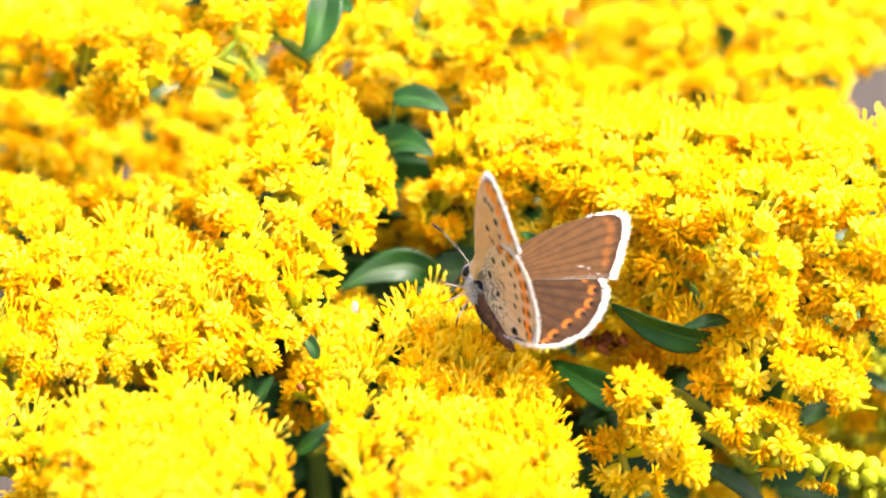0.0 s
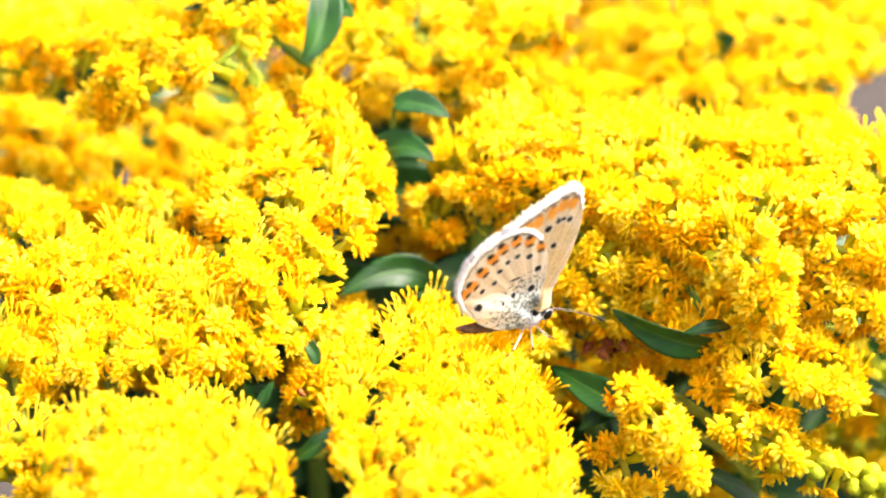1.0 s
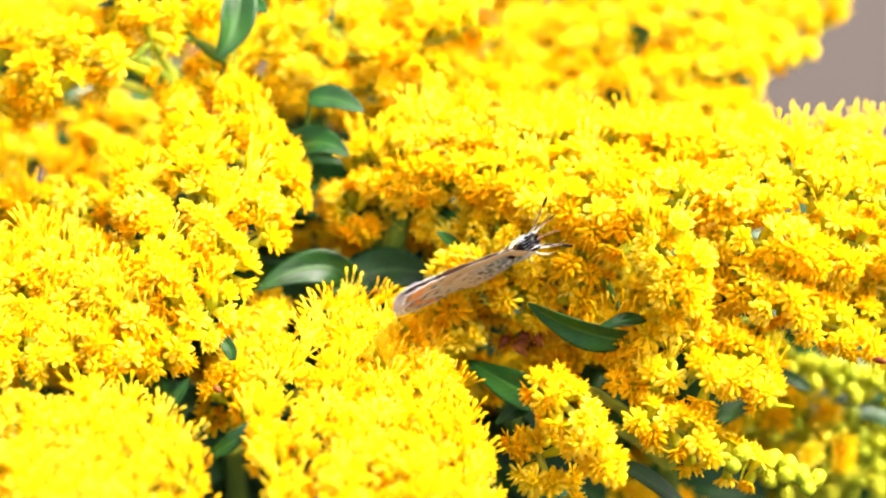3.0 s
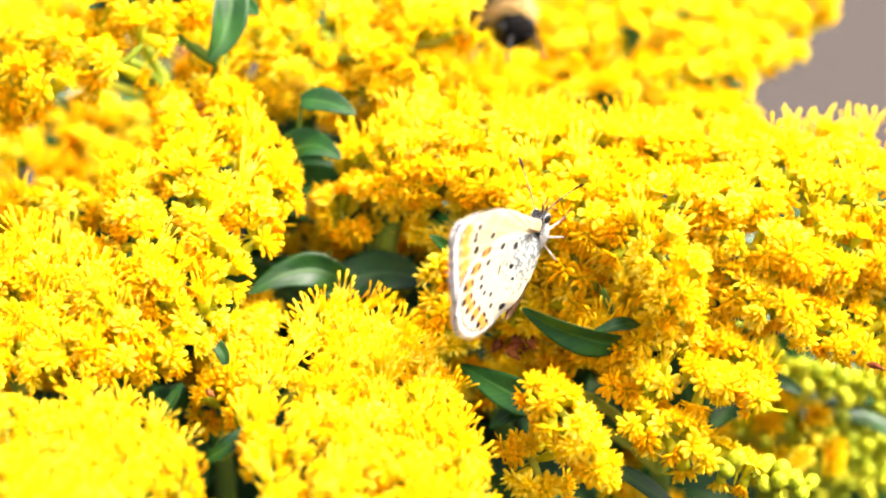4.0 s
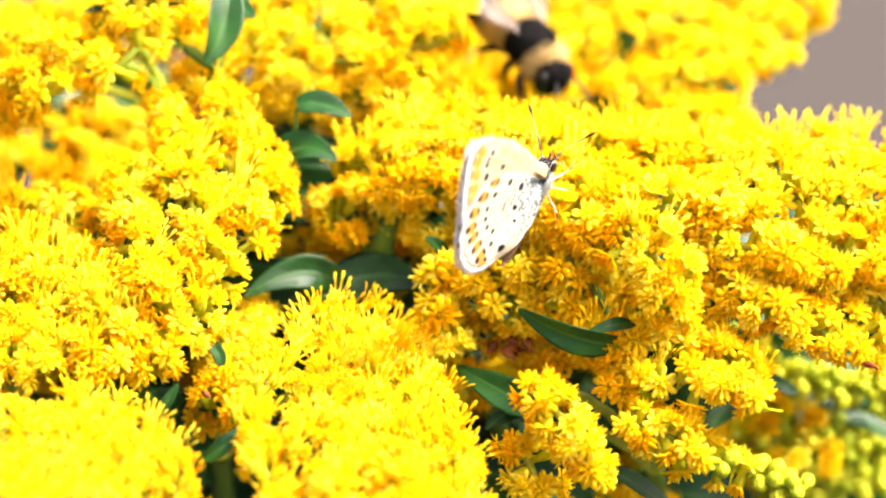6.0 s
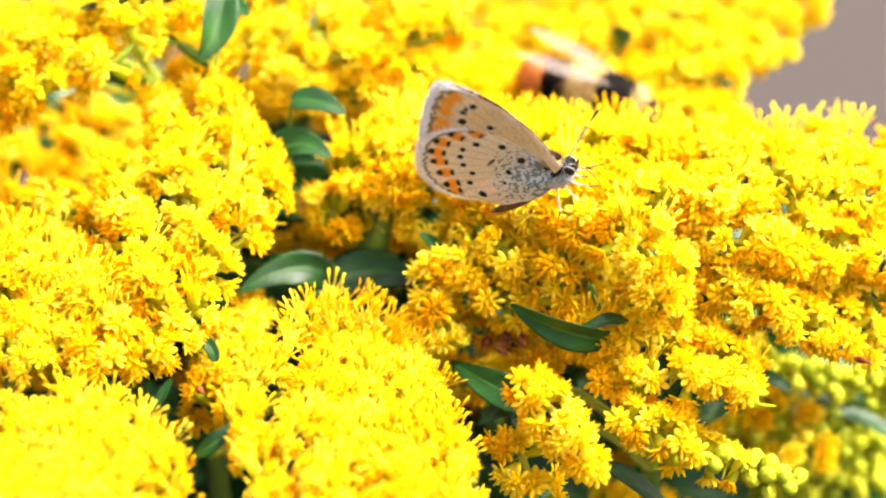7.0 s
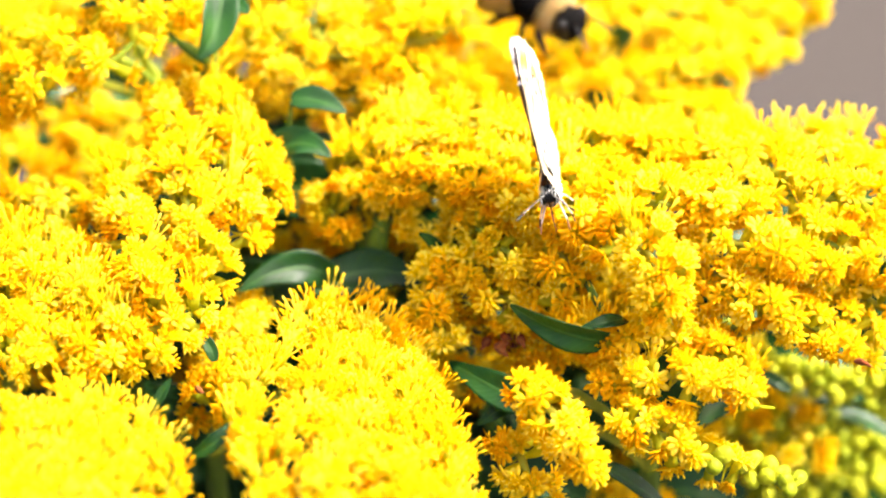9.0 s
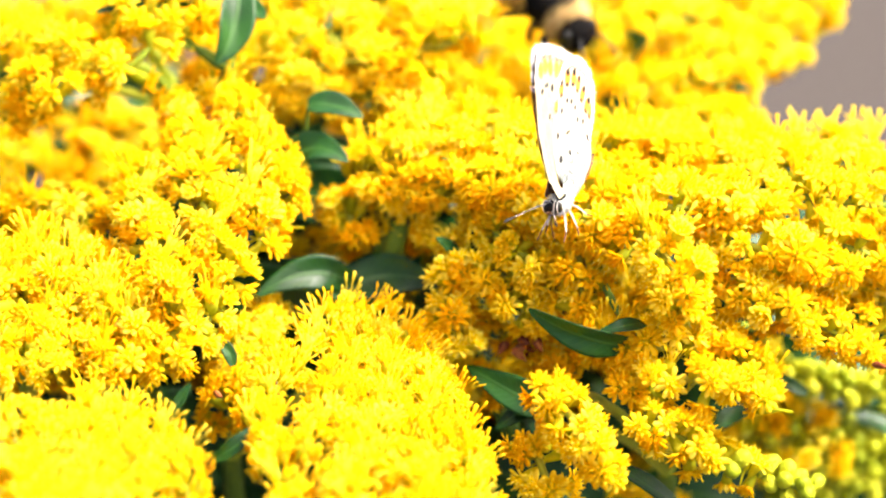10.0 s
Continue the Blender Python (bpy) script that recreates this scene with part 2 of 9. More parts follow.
def petal(bm, turn, open_angle, foot, length, width, slot=0, club=False):
    """One ray: a narrow stalk that widens into a rounded, cupped blade."""
    out = Vector((math.cos(turn), math.sin(turn), 0))
    along = Vector((out.x * math.sin(open_angle), out.y * math.sin(open_angle), math.cos(open_angle)))
    across = Vector((-out.y, out.x, 0))
    under = along.cross(across)
    rings = []
    for s, w in ((0.0, 0.36), (0.62, 0.34), (0.87, 1.0), (0.99, 0.60)) if club else ((0.0, 0.46), (0.40, 0.88), (0.74, 0.96), (0.99, 0.36)):
        sag = under * (-length * 0.22 * s * s * math.sin(open_angle))
        c = foot + along * (length * s) + sag
        h = width / 2 * w
        rings.append([bm.verts.new(c + across * h), bm.verts.new(c + under * (-h * 0.15)), bm.verts.new(c - across * h), bm.verts.new(c + under * (h * (0.7 if club else 0.3)))])
    for low, high in zip(rings, rings[1:]):
        for k in range(4):
            bm.faces.new((low[k], low[(k + 1) % 4], high[(k + 1) % 4], high[k])).material_index = slot
    bm.faces.new(rings[-1]).material_index = slot


def bell(bm, rings, sides, slot):
    """A body of turning, from (height, radius) pairs, closed below and above."""
    made = []
    for z, r in rings:
        made.append([bm.verts.new((r * math.cos(k * math.tau / sides), r * math.sin(k * math.tau / sides), z)) for k in range(sides)])
    for low, high in zip(made, made[1:]):
        for k in range(sides):
            bm.faces.new((low[k], low[(k + 1) % sides], high[(k + 1) % sides], high[k])).material_index = slot
    bm.faces.new(made[0][::-1]).material_index = slot
    bm.faces.new(made[-1]).material_index = slot


def flower_mesh(kind, seed):
    """A goldenrod flower head, its foot at the origin, its face up; about 4 mm across."""
    rng = random.Random(seed)
    bm = bmesh.new()
    mm = 0.001
    if kind == "bud":
        bell(bm, [(-1.2 * mm, 0.12 * mm), (0, 0.30 * mm), (0.4 * mm, 0.72 * mm), (1.0 * mm, 0.96 * mm), (1.6 * mm, 0.92 * mm), (2.1 * mm, 0.66 * mm), (2.4 * mm, 0.22 * mm)], 10, 2)
        for k in range(6):
            a = k * math.tau / 6 + rng.uniform(-0.2, 0.2)
            petal(bm, a, 0.02, Vector((0.84 * mm * math.cos(a), 0.84 * mm * math.sin(a), 0.4 * mm)), 1.4 * mm, 0.75 * mm, 2)
        return mesh_of("bud", bm, PETAL, DISC, BUD)
    bell(bm, [(-1.6 * mm, 0.10 * mm), (-0.2 * mm, 0.16 * mm), (0.3 * mm, 0.42 * mm), (1.2 * mm, 0.60 * mm), (2.0 * mm, 0.66 * mm)], 8, 2)
    rays = rng.choice((9, 10, 10, 11)) if kind != "spike" else 9
    angle = {"open": 1.2, "half": 0.72, "spike": 0.3}[kind]
    for k in range(rays):
        a = (k + rng.uniform(-0.25, 0.25)) * math.tau / rays
        foot = Vector((0.55 * mm * math.cos(a), 0.55 * mm * math.sin(a), 1.95 * mm))
        if kind == "spike":
            petal(bm, a, angle + rng.uniform(-0.22, 0.25), foot, rng.uniform(1.9, 3.7) * mm, 0.42 * mm, 0, True)
        else:
            petal(bm, a, angle + rng.uniform(-0.25, 0.22), foot, rng.uniform(1.0, 1.4) * mm, rng.uniform(0.60, 0.80) * mm)
    for k in range(12 if kind != "spike" else 5):
        a, r = k * 2.4, 0.19 * mm * math.sqrt(k)
        x, y = r * math.cos(a), r * math.sin(a)
        tall = rng.uniform(0.55, 0.95) * mm * (1.7 if kind == "spike" else 1)
        lean = Vector((x, y, 0)) * 0.7
        foot = Vector((x, y, 1.9 * mm))
        tip = foot + lean + Vector((0, 0, tall))
        tube(bm, [foot, foot + lean * 0.5 + Vector((0, 0, tall * 0.65)), tip], [0.11 * mm, 0.15 * mm, 0.26 * mm], 4, 0 if kind == "spike" else 1, cap=False)
        tube(bm, [tip, tip + lean * 0.4 + Vector((0, 0, 0.45 * mm))], [0.10 * mm, 0.07 * mm], 4, 0)
    return mesh_of("flower_head", bm, PETAL, DISC, BRACT)


HEADS = {kind: [flower_mesh(kind, 10 * i + j) for j in range(n)] for i, (kind, n) in enumerate((("open", 6), ("half", 5), ("spike", 4), ("bud", 3)))}


def plume(base, crown, label, group="goldenrod plants"):
    """A goldenrod plant: an Empty on the ground that carries the stem from its foot up into the crown."""
    ob = new("goldenrod_plant")
    ob.location = base
    tagged(ob, label, "goldenrod", group)
    base, crown = Vector(base), Vector(crown)
    bm = bmesh.new()
    pts = bent((0, 0, 0), (crown - base) * 0.55 + Vector((0.008, 0.01, 0)), crown - base, 14)
    tube(bm, pts, [0.0028 - 0.0016 * i / 14 for i in range(15)], 10)
    part("stem", bm, STEM, ob)
    ob["crown"] = crown
    return ob


TAKEN, RUNS = {}, {}


def raceme(plant, p0, p1, p2, mix, thick=2.5, seed=0, dense=1.0, spread=2.2, buds=0.0, size=1.0, lean=None):
    """An arching side branch set with flower heads. mix: the shares of open, half-open and upright heads."""
    RUNS.setdefault(plant.name, []).append((p0, p1, p2))
    rng = random.Random(seed * 7919 + 13)
    if lean is None:
        lean = 0.9 if mix is FACING else 0.25 if mix is RIDGE else 0.35
    base = plant.location
    pts = [p - base for p in bent(p0, p1, p2, 10)]
    foot = Vector(plant["crown"]) - base
    taken, gap = TAKEN.setdefault(plant.name, []), (0.00172 * size) ** 2
    bm = bmesh.new()
    lead = bent(foot, (foot + pts[0]) / 2 + Vector((0, 0, 0.004)), pts[0], 5)
    chain = lead[:-1] + pts
    tube(bm, chain, [0.0007 - 0.0004 * i / len(chain) for i in range(len(chain))], 6)
    length = sum((b - a).length for a, b in zip(pts, pts[1:])) * 1000
    rings = max(3, round(length / 2.35))
    for i in range(rings):
        s = (i + rng.uniform(-0.3, 0.3)) / (rings - 1)
        s = min(max(s, 0.0), 1.0)
        k = min(int(s * 10), 9)
        place = pts[k].lerp(pts[k + 1], s * 10 - k)
        way = (pts[k + 1] - pts[k]).normalized()
        side = way.cross(UP)
        side = side.normalized() if side.length > 1e-3 else Vector((1, 0, 0))
        over = side.cross(way).normalized() + lean * Vector((0.1, -1, 0))
        over = (over - way * over.dot(way)).normalized()
        side = way.cross(over)
        taper = (0.62 + 0.38 * min(1, 3.2 * (1 - s) + 0.25)) * (0.75 + 0.25 * min(1, 4 * s + 0.2))
        n = max(2, round(12 * dense * taper))
        for j in range(n):
            a = spread * ((j + 0.5 + rng.uniform(-0.42, 0.42)) / n * 2 - 1)
            out = (math.cos(a) * over + math.sin(a) * side).normalized()
            out = (out + way * rng.uniform(-0.15, 0.45)).normalized()
            axis = (out * (0.5 if mix is RIDGE else 0.85) + UP * (0.8 if mix is RIDGE else 0.30) + Vector((rng.gauss(0, 0.15), rng.gauss(0, 0.15), rng.gauss(0, 0.12)))).normalized()
            root = place + out * (thick * taper * rng.uniform(0.66, 1.1) - 2.0) * 0.001 + way * rng.uniform(-0.0010, 0.0010)
            if rng.random() < buds * (0.25 + 1.3 * s):
                kind = "bud"
            else:
                kind = rng.choices(("open", "half", "spike"), mix)[0]
            if kind == "spike":
                axis = (out * 0.4 + UP * 0.9 + Vector((rng.gauss(0, 0.18), rng.gauss(0, 0.18), 0))).normalized()
            face = root + axis * 0.0022
            if any((face - q).length_squared < gap for q in taken):
                continue
            taken.append(face)
            me = rng.choice(HEADS[kind])
            head = new("bud" if kind == "bud" else "flower_head", me)
            head.parent = plant
            spin = Matrix.Rotation(rng.uniform(0, math.tau), 4, "Z")
            turn = axis.to_track_quat("Z", "Y").to_matrix().to_4x4()
            head.matrix_basis = Matrix.Translation(root) @ turn @ spin @ Matrix.Scale(size * rng.uniform(0.92, 1.2), 4)
            if rng.random() < 0.5:
                tube(bm, [place, (place + root) / 2 - UP * 0.0003, root - axis * 0.0012 * size], [0.00018, 0.00016, 0.00016], 4)
    part("branch", bm, BRANCH, plant)


def fill_between(plant, reach, mix, seed, drop=0.0026, **more):
    """Lower side branches that close the gaps between a plant's neighbouring racemes."""
    runs = [tuple(Vector(p) for p in run) for run in RUNS[plant.name]]
    for i, a in enumerate(runs):
        for b in runs[i + 1:]:
            if 0.003 < (a[1] - b[1]).length < reach:
                seed += 1
                raceme(plant, *((p + q) / 2 - UP * drop for p, q in zip(a, b)), mix, seed=seed, **more)


def join_rest(plant, keep=300):
    """Joins the flower heads past the first ones of a very full plant, those of its inner layer, into one part."""
    heads = [ob for ob in plant.children if ob.name.startswith("flower_head")][keep:]
    verts, faces, slots = [], [], []
    for ob in heads:
        m, first = ob.matrix_basis, len(verts)
        verts += [m @ v.co for v in ob.data.vertices]
        faces += [[first + i for i in p.vertices] for p in ob.data.polygons]
        slots += [p.material_index for p in ob.data.polygons]
        bpy.data.objects.remove(ob)
    if not heads:
        return
    me = bpy.data.meshes.new("inner_bloom")
    me.from_pydata(verts, [], faces)
    for m in (PETAL, DISC, BRACT):
        me.materials.append(m)
    me.polygons.foreach_set("material_index", slots)
    me.shade_smooth()
    rest = new("inner_bloom", me)
    rest.parent = plant
    tagged(rest, kind="stuff")


def leaf(plant, p0, p1, p2, width, face=(0, -0.5, 0.85), fold=0.25, label="", twist=0.0):
    """A lance-shaped leaf from its foot p0 over p1 to its tip p2, with a sunken midrib and a little thickness."""
    base = plant.location
    n, half = 22, 5
    pts = [p - base for p in bent(p0, p1, p2, n)]
    bm = bmesh.new()
    uv = bm.loops.layers.uv.new("UVMap")
    sheets = []
    for level in (0.0, -0.00012):
        rows = []
        for i, p in enumerate(pts):
            s = i / n
            way = (pts[min(i + 1, n)] - pts[max(i - 1, 0)]).normalized()
            side = way.cross(Vector(face)).normalized()
            top = side.cross(way).normalized()
            side = math.cos(twist * s) * side + math.sin(twist * s) * top
            top = side.cross(way).normalized()
            w = width / 2 * (math.sin(math.pi * min(1, s * 0.93 + 0.05) ** 0.8) ** 0.85 if s < 1 else 0.012) + 0.00012
            row = []
            for j in range(-half, half + 1):
                q = j / half
                lift = fold * w * abs(q) ** 1.3 + 0.05 * w * math.sin(9 * s + 3 * q) + level
                row.append((bm.verts.new(p + side * (q * w) + top * lift), q, s))
            rows.append(row)
        sheets.append(rows)

    def skin(a, b, c, d):
        f = bm.faces.new((a[0], b[0], c[0], d[0]))
        for loop, v in zip(f.loops, (a, b, c, d)):
            loop[uv].uv = (v[1], v[2])

    upper, lower = sheets
    for i in range(n):
        for j in range(2 * half):
            skin(upper[i][j], upper[i][j + 1], upper[i + 1][j + 1], upper[i + 1][j])
            skin(lower[i][j + 1], lower[i][j], lower[i + 1][j], lower[i + 1][j + 1])
        skin(lower[i][0], upper[i][0], upper[i + 1][0], lower[i + 1][0])
        skin(upper[i][-1], lower[i][-1], lower[i + 1][-1], upper[i + 1][-1])
    return part("leaf", bm, LEAF, plant, label)


def withered(plant, p0, p1, p2, r):
    bm = bmesh.new()
    tube(bm, [p - plant.location for p in bent(p0, p1, p2, 6)], [r * k for k in (0.3, 0.8, 1.0, 0.9, 0.6, 0.35, 0.1)], 7)
    return part("withered_floret", bm, DRY, plant, "brown withered floret")


def stalk(plant, p0, p1, p2, r0, r1):
    bm = bmesh.new()
    pts = [p - plant.location for p in bent(p0, p1, p2, 10)]
    tube(bm, pts, [r0 + (r1 - r0) * i / 10 for i in range(11)], 8)
    return part("branch", bm, STEM, plant)


MIXED, FACING, SPIKY = (0.52, 0.32, 0.16), (0.84, 0.13, 0.03), (0.18, 0.27, 0.55)
RIDGE = (0.10, 0.22, 0.68)

left_plume = plume((-0.037, 0.063, 0), (-0.03661, 0.01314, 0.92875), "bright yellow goldenrod plume in full bloom, arching down")
raceme(left_plume, (-0.03035, 0.03088, 0.95548), (-0.02293, 0.02001, 0.95266), (-0.01949, 0.01197, 0.94674), MIXED, seed=1)
raceme(left_plume, (-0.03236, 0.02584, 0.95475), (-0.02967, 0.01216, 0.95106), (-0.02594, 0.00044, 0.94676), MIXED, seed=2)
raceme(left_plume, (-0.02638, 0.02397, 0.95351), (-0.02389, 0.01184, 0.95051), (-0.02244, 0.00635, 0.947), MIXED, seed=3)
raceme(left_plume, (-0.03644, 0.01663, 0.95081), (-0.03493, 0.00375, 0.94849), (-0.03074, -0.00496, 0.94341), MIXED, seed=4)
raceme(left_plume, (-0.02562, 0.00635, 0.947), (-0.02713, -0.00199, 0.94455), (-0.03121, -0.00829, 0.94165), MIXED, seed=5)
raceme(left_plume, (-0.04156, 0.00539, 0.94534), (-0.03718, -0.00293, 0.94292), (-0.03308, -0.00841, 0.94143), MIXED, seed=6)
raceme(left_plume, (-0.03121, 0.00398, 0.9469), (-0.03278, -0.00199, 0.94455), (-0.03565, -0.00706, 0.94177), MIXED, seed=7)

left_low_plume = plume((-0.05, 0.059, 0), (-0.05025, 0.0088, 0.92525), "yellow goldenrod plume with upright florets")
raceme(left_low_plume, (-0.04894, 0.00783, 0.94556), (-0.04254, 0.00074, 0.94528), (-0.03721, -0.00373, 0.94354), SPIKY, seed=8)
raceme(left_low_plume, (-0.05278, 0.00751, 0.945), (-0.04747, -0.00138, 0.9436), (-0.04326, -0.00719, 0.94155), MIXED, seed=9)
raceme(left_low_plume, (-0.04338, 0.00956, 0.94456), (-0.03958, 0.00246, 0.94426), (-0.03668, -0.00413, 0.94085), MIXED, seed=10)
raceme(left_low_plume, (-0.0457, 0.00011, 0.94418), (-0.04149, -0.00583, 0.9419), (-0.03684, -0.00951, 0.94153), MIXED, seed=11)
raceme(left_low_plume, (-0.05314, -0.00201, 0.94251), (-0.04824, -0.00719, 0.94155), (-0.04479, -0.01073, 0.94141), MIXED, seed=12)
raceme(left_low_plume, (-0.04001, -0.0021, 0.94036), (-0.03605, -0.00475, 0.93976), (-0.03329, -0.00818, 0.93983), MIXED, seed=13)

outer_left_plume = plume((-0.063, 0.067, 0), (-0.0629, 0.01726, 0.91989), "bright yellow goldenrod plume at the side of the clump")
raceme(outer_left_plume, (-0.06527, 0.00609, 0.94656), (-0.0588, -0.00013, 0.94578), (-0.05323, -0.00669, 0.94242), MIXED, seed=14)
raceme(outer_left_plume, (-0.06076, 0.01085, 0.94679), (-0.05544, 0.00404, 0.94701), (-0.05062, -0.00075, 0.94469), SPIKY, seed=15)
raceme(outer_left_plume, (-0.06573, -0.00201, 0.94251), (-0.05932, -0.00804, 0.94208), (-0.05345, -0.01073, 0.94141), MIXED, seed=16)
raceme(outer_left_plume, (-0.06732, 0.00223, 0.94586), (-0.06383, -0.00669, 0.94242), (-0.0601, -0.01158, 0.94194), MIXED, seed=17)
raceme(outer_left_plume, (-0.05754, -0.00201, 0.94251), (-0.05372, -0.00829, 0.94165), (-0.05036, -0.01098, 0.94098), MIXED, seed=18)
raceme(outer_left_plume, (-0.06599, -0.00963, 0.94131), (-0.06041, -0.01764, 0.93544), (-0.05507, -0.0229, 0.93234), SPIKY, seed=19)
raceme(outer_left_plume, (-0.05855, -0.00963, 0.94131), (-0.05611, -0.01764, 0.93544), (-0.05325, -0.0232, 0.93181), SPIKY, seed=20)

outer_rear_plume = plume((-0.067, 0.106, 0), (-0.06729, 0.05596, 0.92693), "deep yellow goldenrod plume at the side, in soft distance")
raceme(outer_rear_plume, (-0.07049, 0.02194, 0.942), (-0.06356, 0.02086, 0.94413), (-0.05552, 0.01933, 0.94347), FACING, seed=21, dense=0.6)
raceme(outer_rear_plume, (-0.07215, 0.03302, 0.94119), (-0.06537, 0.0337, 0.94237), (-0.0571, 0.03214, 0.94168), MIXED, seed=22, dense=0.6)
raceme(outer_rear_plume, (-0.07315, 0.04103, 0.94306), (-0.06559, 0.04172, 0.94425), (-0.05734, 0.04068, 0.94247), MIXED, seed=23, dense=0.6)
raceme(outer_rear_plume, (-0.07182, 0.03667, 0.95151), (-0.06544, 0.0359, 0.95418), (-0.05817, 0.03134, 0.95427), MIXED, seed=24, dense=0.6)
raceme(outer_rear_plume, (-0.07415, 0.05225, 0.9505), (-0.06688, 0.05115, 0.95259), (-0.05803, 0.04687, 0.95319), MIXED, seed=25, dense=0.6)
raceme(outer_rear_plume, (-0.06642, 0.03869, 0.95502), (-0.06045, 0.03545, 0.95741), (-0.05459, 0.03088, 0.95749), FACING, seed=26, dense=0.6)
raceme(outer_rear_plume, (-0.07749, 0.07235, 0.94531), (-0.06875, 0.07308, 0.94657), (-0.06001, 0.07235, 0.94531), MIXED, seed=27, dense=0.6)

left_rear_plume = plume((-0.051, 0.094, 0), (-0.05102, 0.04404, 0.92628), "deep yellow goldenrod plume in the shade behind")
raceme(left_rear_plume, (-0.05743, 0.04388, 0.93601), (-0.04928, 0.04669, 0.93687), (-0.04052, 0.04213, 0.93697), MIXED, seed=28, dense=0.6)
raceme(left_rear_plume, (-0.05433, 0.02053, 0.94355), (-0.04762, 0.01982, 0.94433), (-0.0416, 0.01878, 0.94453), FACING, seed=29, dense=0.6)
raceme(left_rear_plume, (-0.05846, 0.05338, 0.93646), (-0.04782, 0.05427, 0.938), (-0.03825, 0.04985, 0.93835), MIXED, seed=30, dense=0.6)
raceme(left_rear_plume, (-0.04955, 0.03584, 0.93808), (-0.04319, 0.03409, 0.93905), (-0.03596, 0.02904, 0.94031), MIXED, seed=31, dense=0.6)
raceme(left_rear_plume, (-0.05562, 0.03059, 0.94099), (-0.04929, 0.02095, 0.94028), (-0.04357, 0.01714, 0.94169), MIXED, seed=32, dense=0.6)

top_left_plume = plume((-0.033, 0.093, 0), (-0.03335, 0.04294, 0.94438), "loose goldenrod branch with single open flower heads")
raceme(top_left_plume, (-0.05301, 0.02646, 0.95383), (-0.04948, 0.026, 0.95704), (-0.04587, 0.02301, 0.95785), FACING, seed=33, dense=0.5, size=1.22)
raceme(top_left_plume, (-0.04774, 0.0291, 0.9584), (-0.04357, 0.02797, 0.96045), (-0.0401, 0.02553, 0.96022), FACING, seed=34, dense=0.5, size=1.22)
raceme(top_left_plume, (-0.04095, 0.02666, 0.95817), (-0.03814, 0.02553, 0.96022), (-0.03553, 0.02684, 0.96248), FACING, seed=35, dense=0.5, size=1.22)
raceme(top_left_plume, (-0.04068, 0.0332, 0.96151), (-0.03644, 0.031, 0.9637), (-0.0311, 0.03027, 0.96443), FACING, seed=36, dense=0.5, size=1.22)
raceme(top_left_plume, (-0.05485, 0.03433, 0.95946), (-0.05061, 0.03188, 0.95921), (-0.04642, 0.02976, 0.95954), MIXED, seed=37, dense=0.6)
leaf(top_left_plume, (-0.02572, 0.03224, 0.96783), (-0.02606, 0.02782, 0.96418), (-0.02815, 0.02483, 0.96101), 0.00400, face=(0.1, -0.6, 0.75), fold=0.45, twist=0.5)
leaf(top_left_plume, (-0.0269, 0.03215, 0.96569), (-0.02454, 0.03076, 0.96528), (-0.02247, 0.02834, 0.96508), 0.00287, face=(0.2, -0.5, 0.8))
leaf(top_left_plume, (-0.02986, 0.03202, 0.96546), (-0.03644, 0.03196, 0.96535), (-0.04236, 0.03143, 0.96444), 0.00187)
leaf(top_left_plume, (-0.03214, 0.03045, 0.95473), (-0.03306, 0.0289, 0.95405), (-0.0345, 0.02603, 0.95108), 0.00187, face=(0, -0.9, 0.4))
stalk(top_left_plume, (-0.02696, 0.03045, 0.95473), (-0.0271, 0.03164, 0.96081), (-0.02578, 0.0338, 0.96854), 0.0009, 0.0008)
stalk(top_left_plume, (-0.0271, 0.02966, 0.95737), (-0.02979, 0.0283, 0.96102), (-0.03349, 0.02588, 0.96282), 0.0005, 0.0003)
stalk(top_left_plume, (-0.02769, 0.03022, 0.95634), (-0.03067, 0.02867, 0.95566), (-0.03546, 0.02978, 0.95358), 0.0004, 0.0003)
stalk(top_left_plume, (-0.0271, 0.02999, 0.95795), (-0.02888, 0.02854, 0.95943), (-0.03161, 0.02716, 0.96305), 0.0005, 0.0003)

far_left_plume = plume((-0.052, 0.149, 0), (-0.052, 0.09917, 0.92177), "pale yellow goldenrod far behind")
raceme(far_left_plume, (-0.06107, 0.06784, 0.9435), (-0.04949, 0.06856, 0.94475), (-0.03759, 0.06569, 0.94777), MIXED, seed=38, dense=0.85)
raceme(far_left_plume, (-0.0616, 0.06924, 0.93792), (-0.05284, 0.06997, 0.93918), (-0.04226, 0.06639, 0.94099), MIXED, seed=39, dense=0.85)
raceme(far_left_plume, (-0.03922, 0.05179, 0.93571), (-0.032, 0.04968, 0.93605), (-0.02554, 0.05002, 0.94064), MIXED, seed=40, dense=0.85)
raceme(far_left_plume, (-0.03847, 0.06569, 0.94377), (-0.03256, 0.06461, 0.94591), (-0.02588, 0.06031, 0.94646), MIXED, seed=41, dense=0.85)
raceme(far_left_plume, (-0.03214, 0.05604, 0.94307), (-0.02648, 0.05781, 0.94613), (-0.01931, 0.05567, 0.94642), MIXED, seed=42, dense=0.85)
raceme(far_left_plume, (-0.02694, 0.04967, 0.94004), (-0.02193, 0.04895, 0.94279), (-0.01627, 0.04753, 0.94432), MIXED, seed=43, dense=0.85)
raceme(far_left_plume, (-0.01697, 0.04405, 0.9383), (-0.01204, 0.0435, 0.94135), (-0.00579, 0.04191, 0.94259), FACING, seed=44)
raceme(far_left_plume, (-0.07685, 0.07023, 0.93164), (-0.06875, 0.0706, 0.93228), (-0.06039, 0.06772, 0.9313), MIXED, seed=48, dense=0.8)

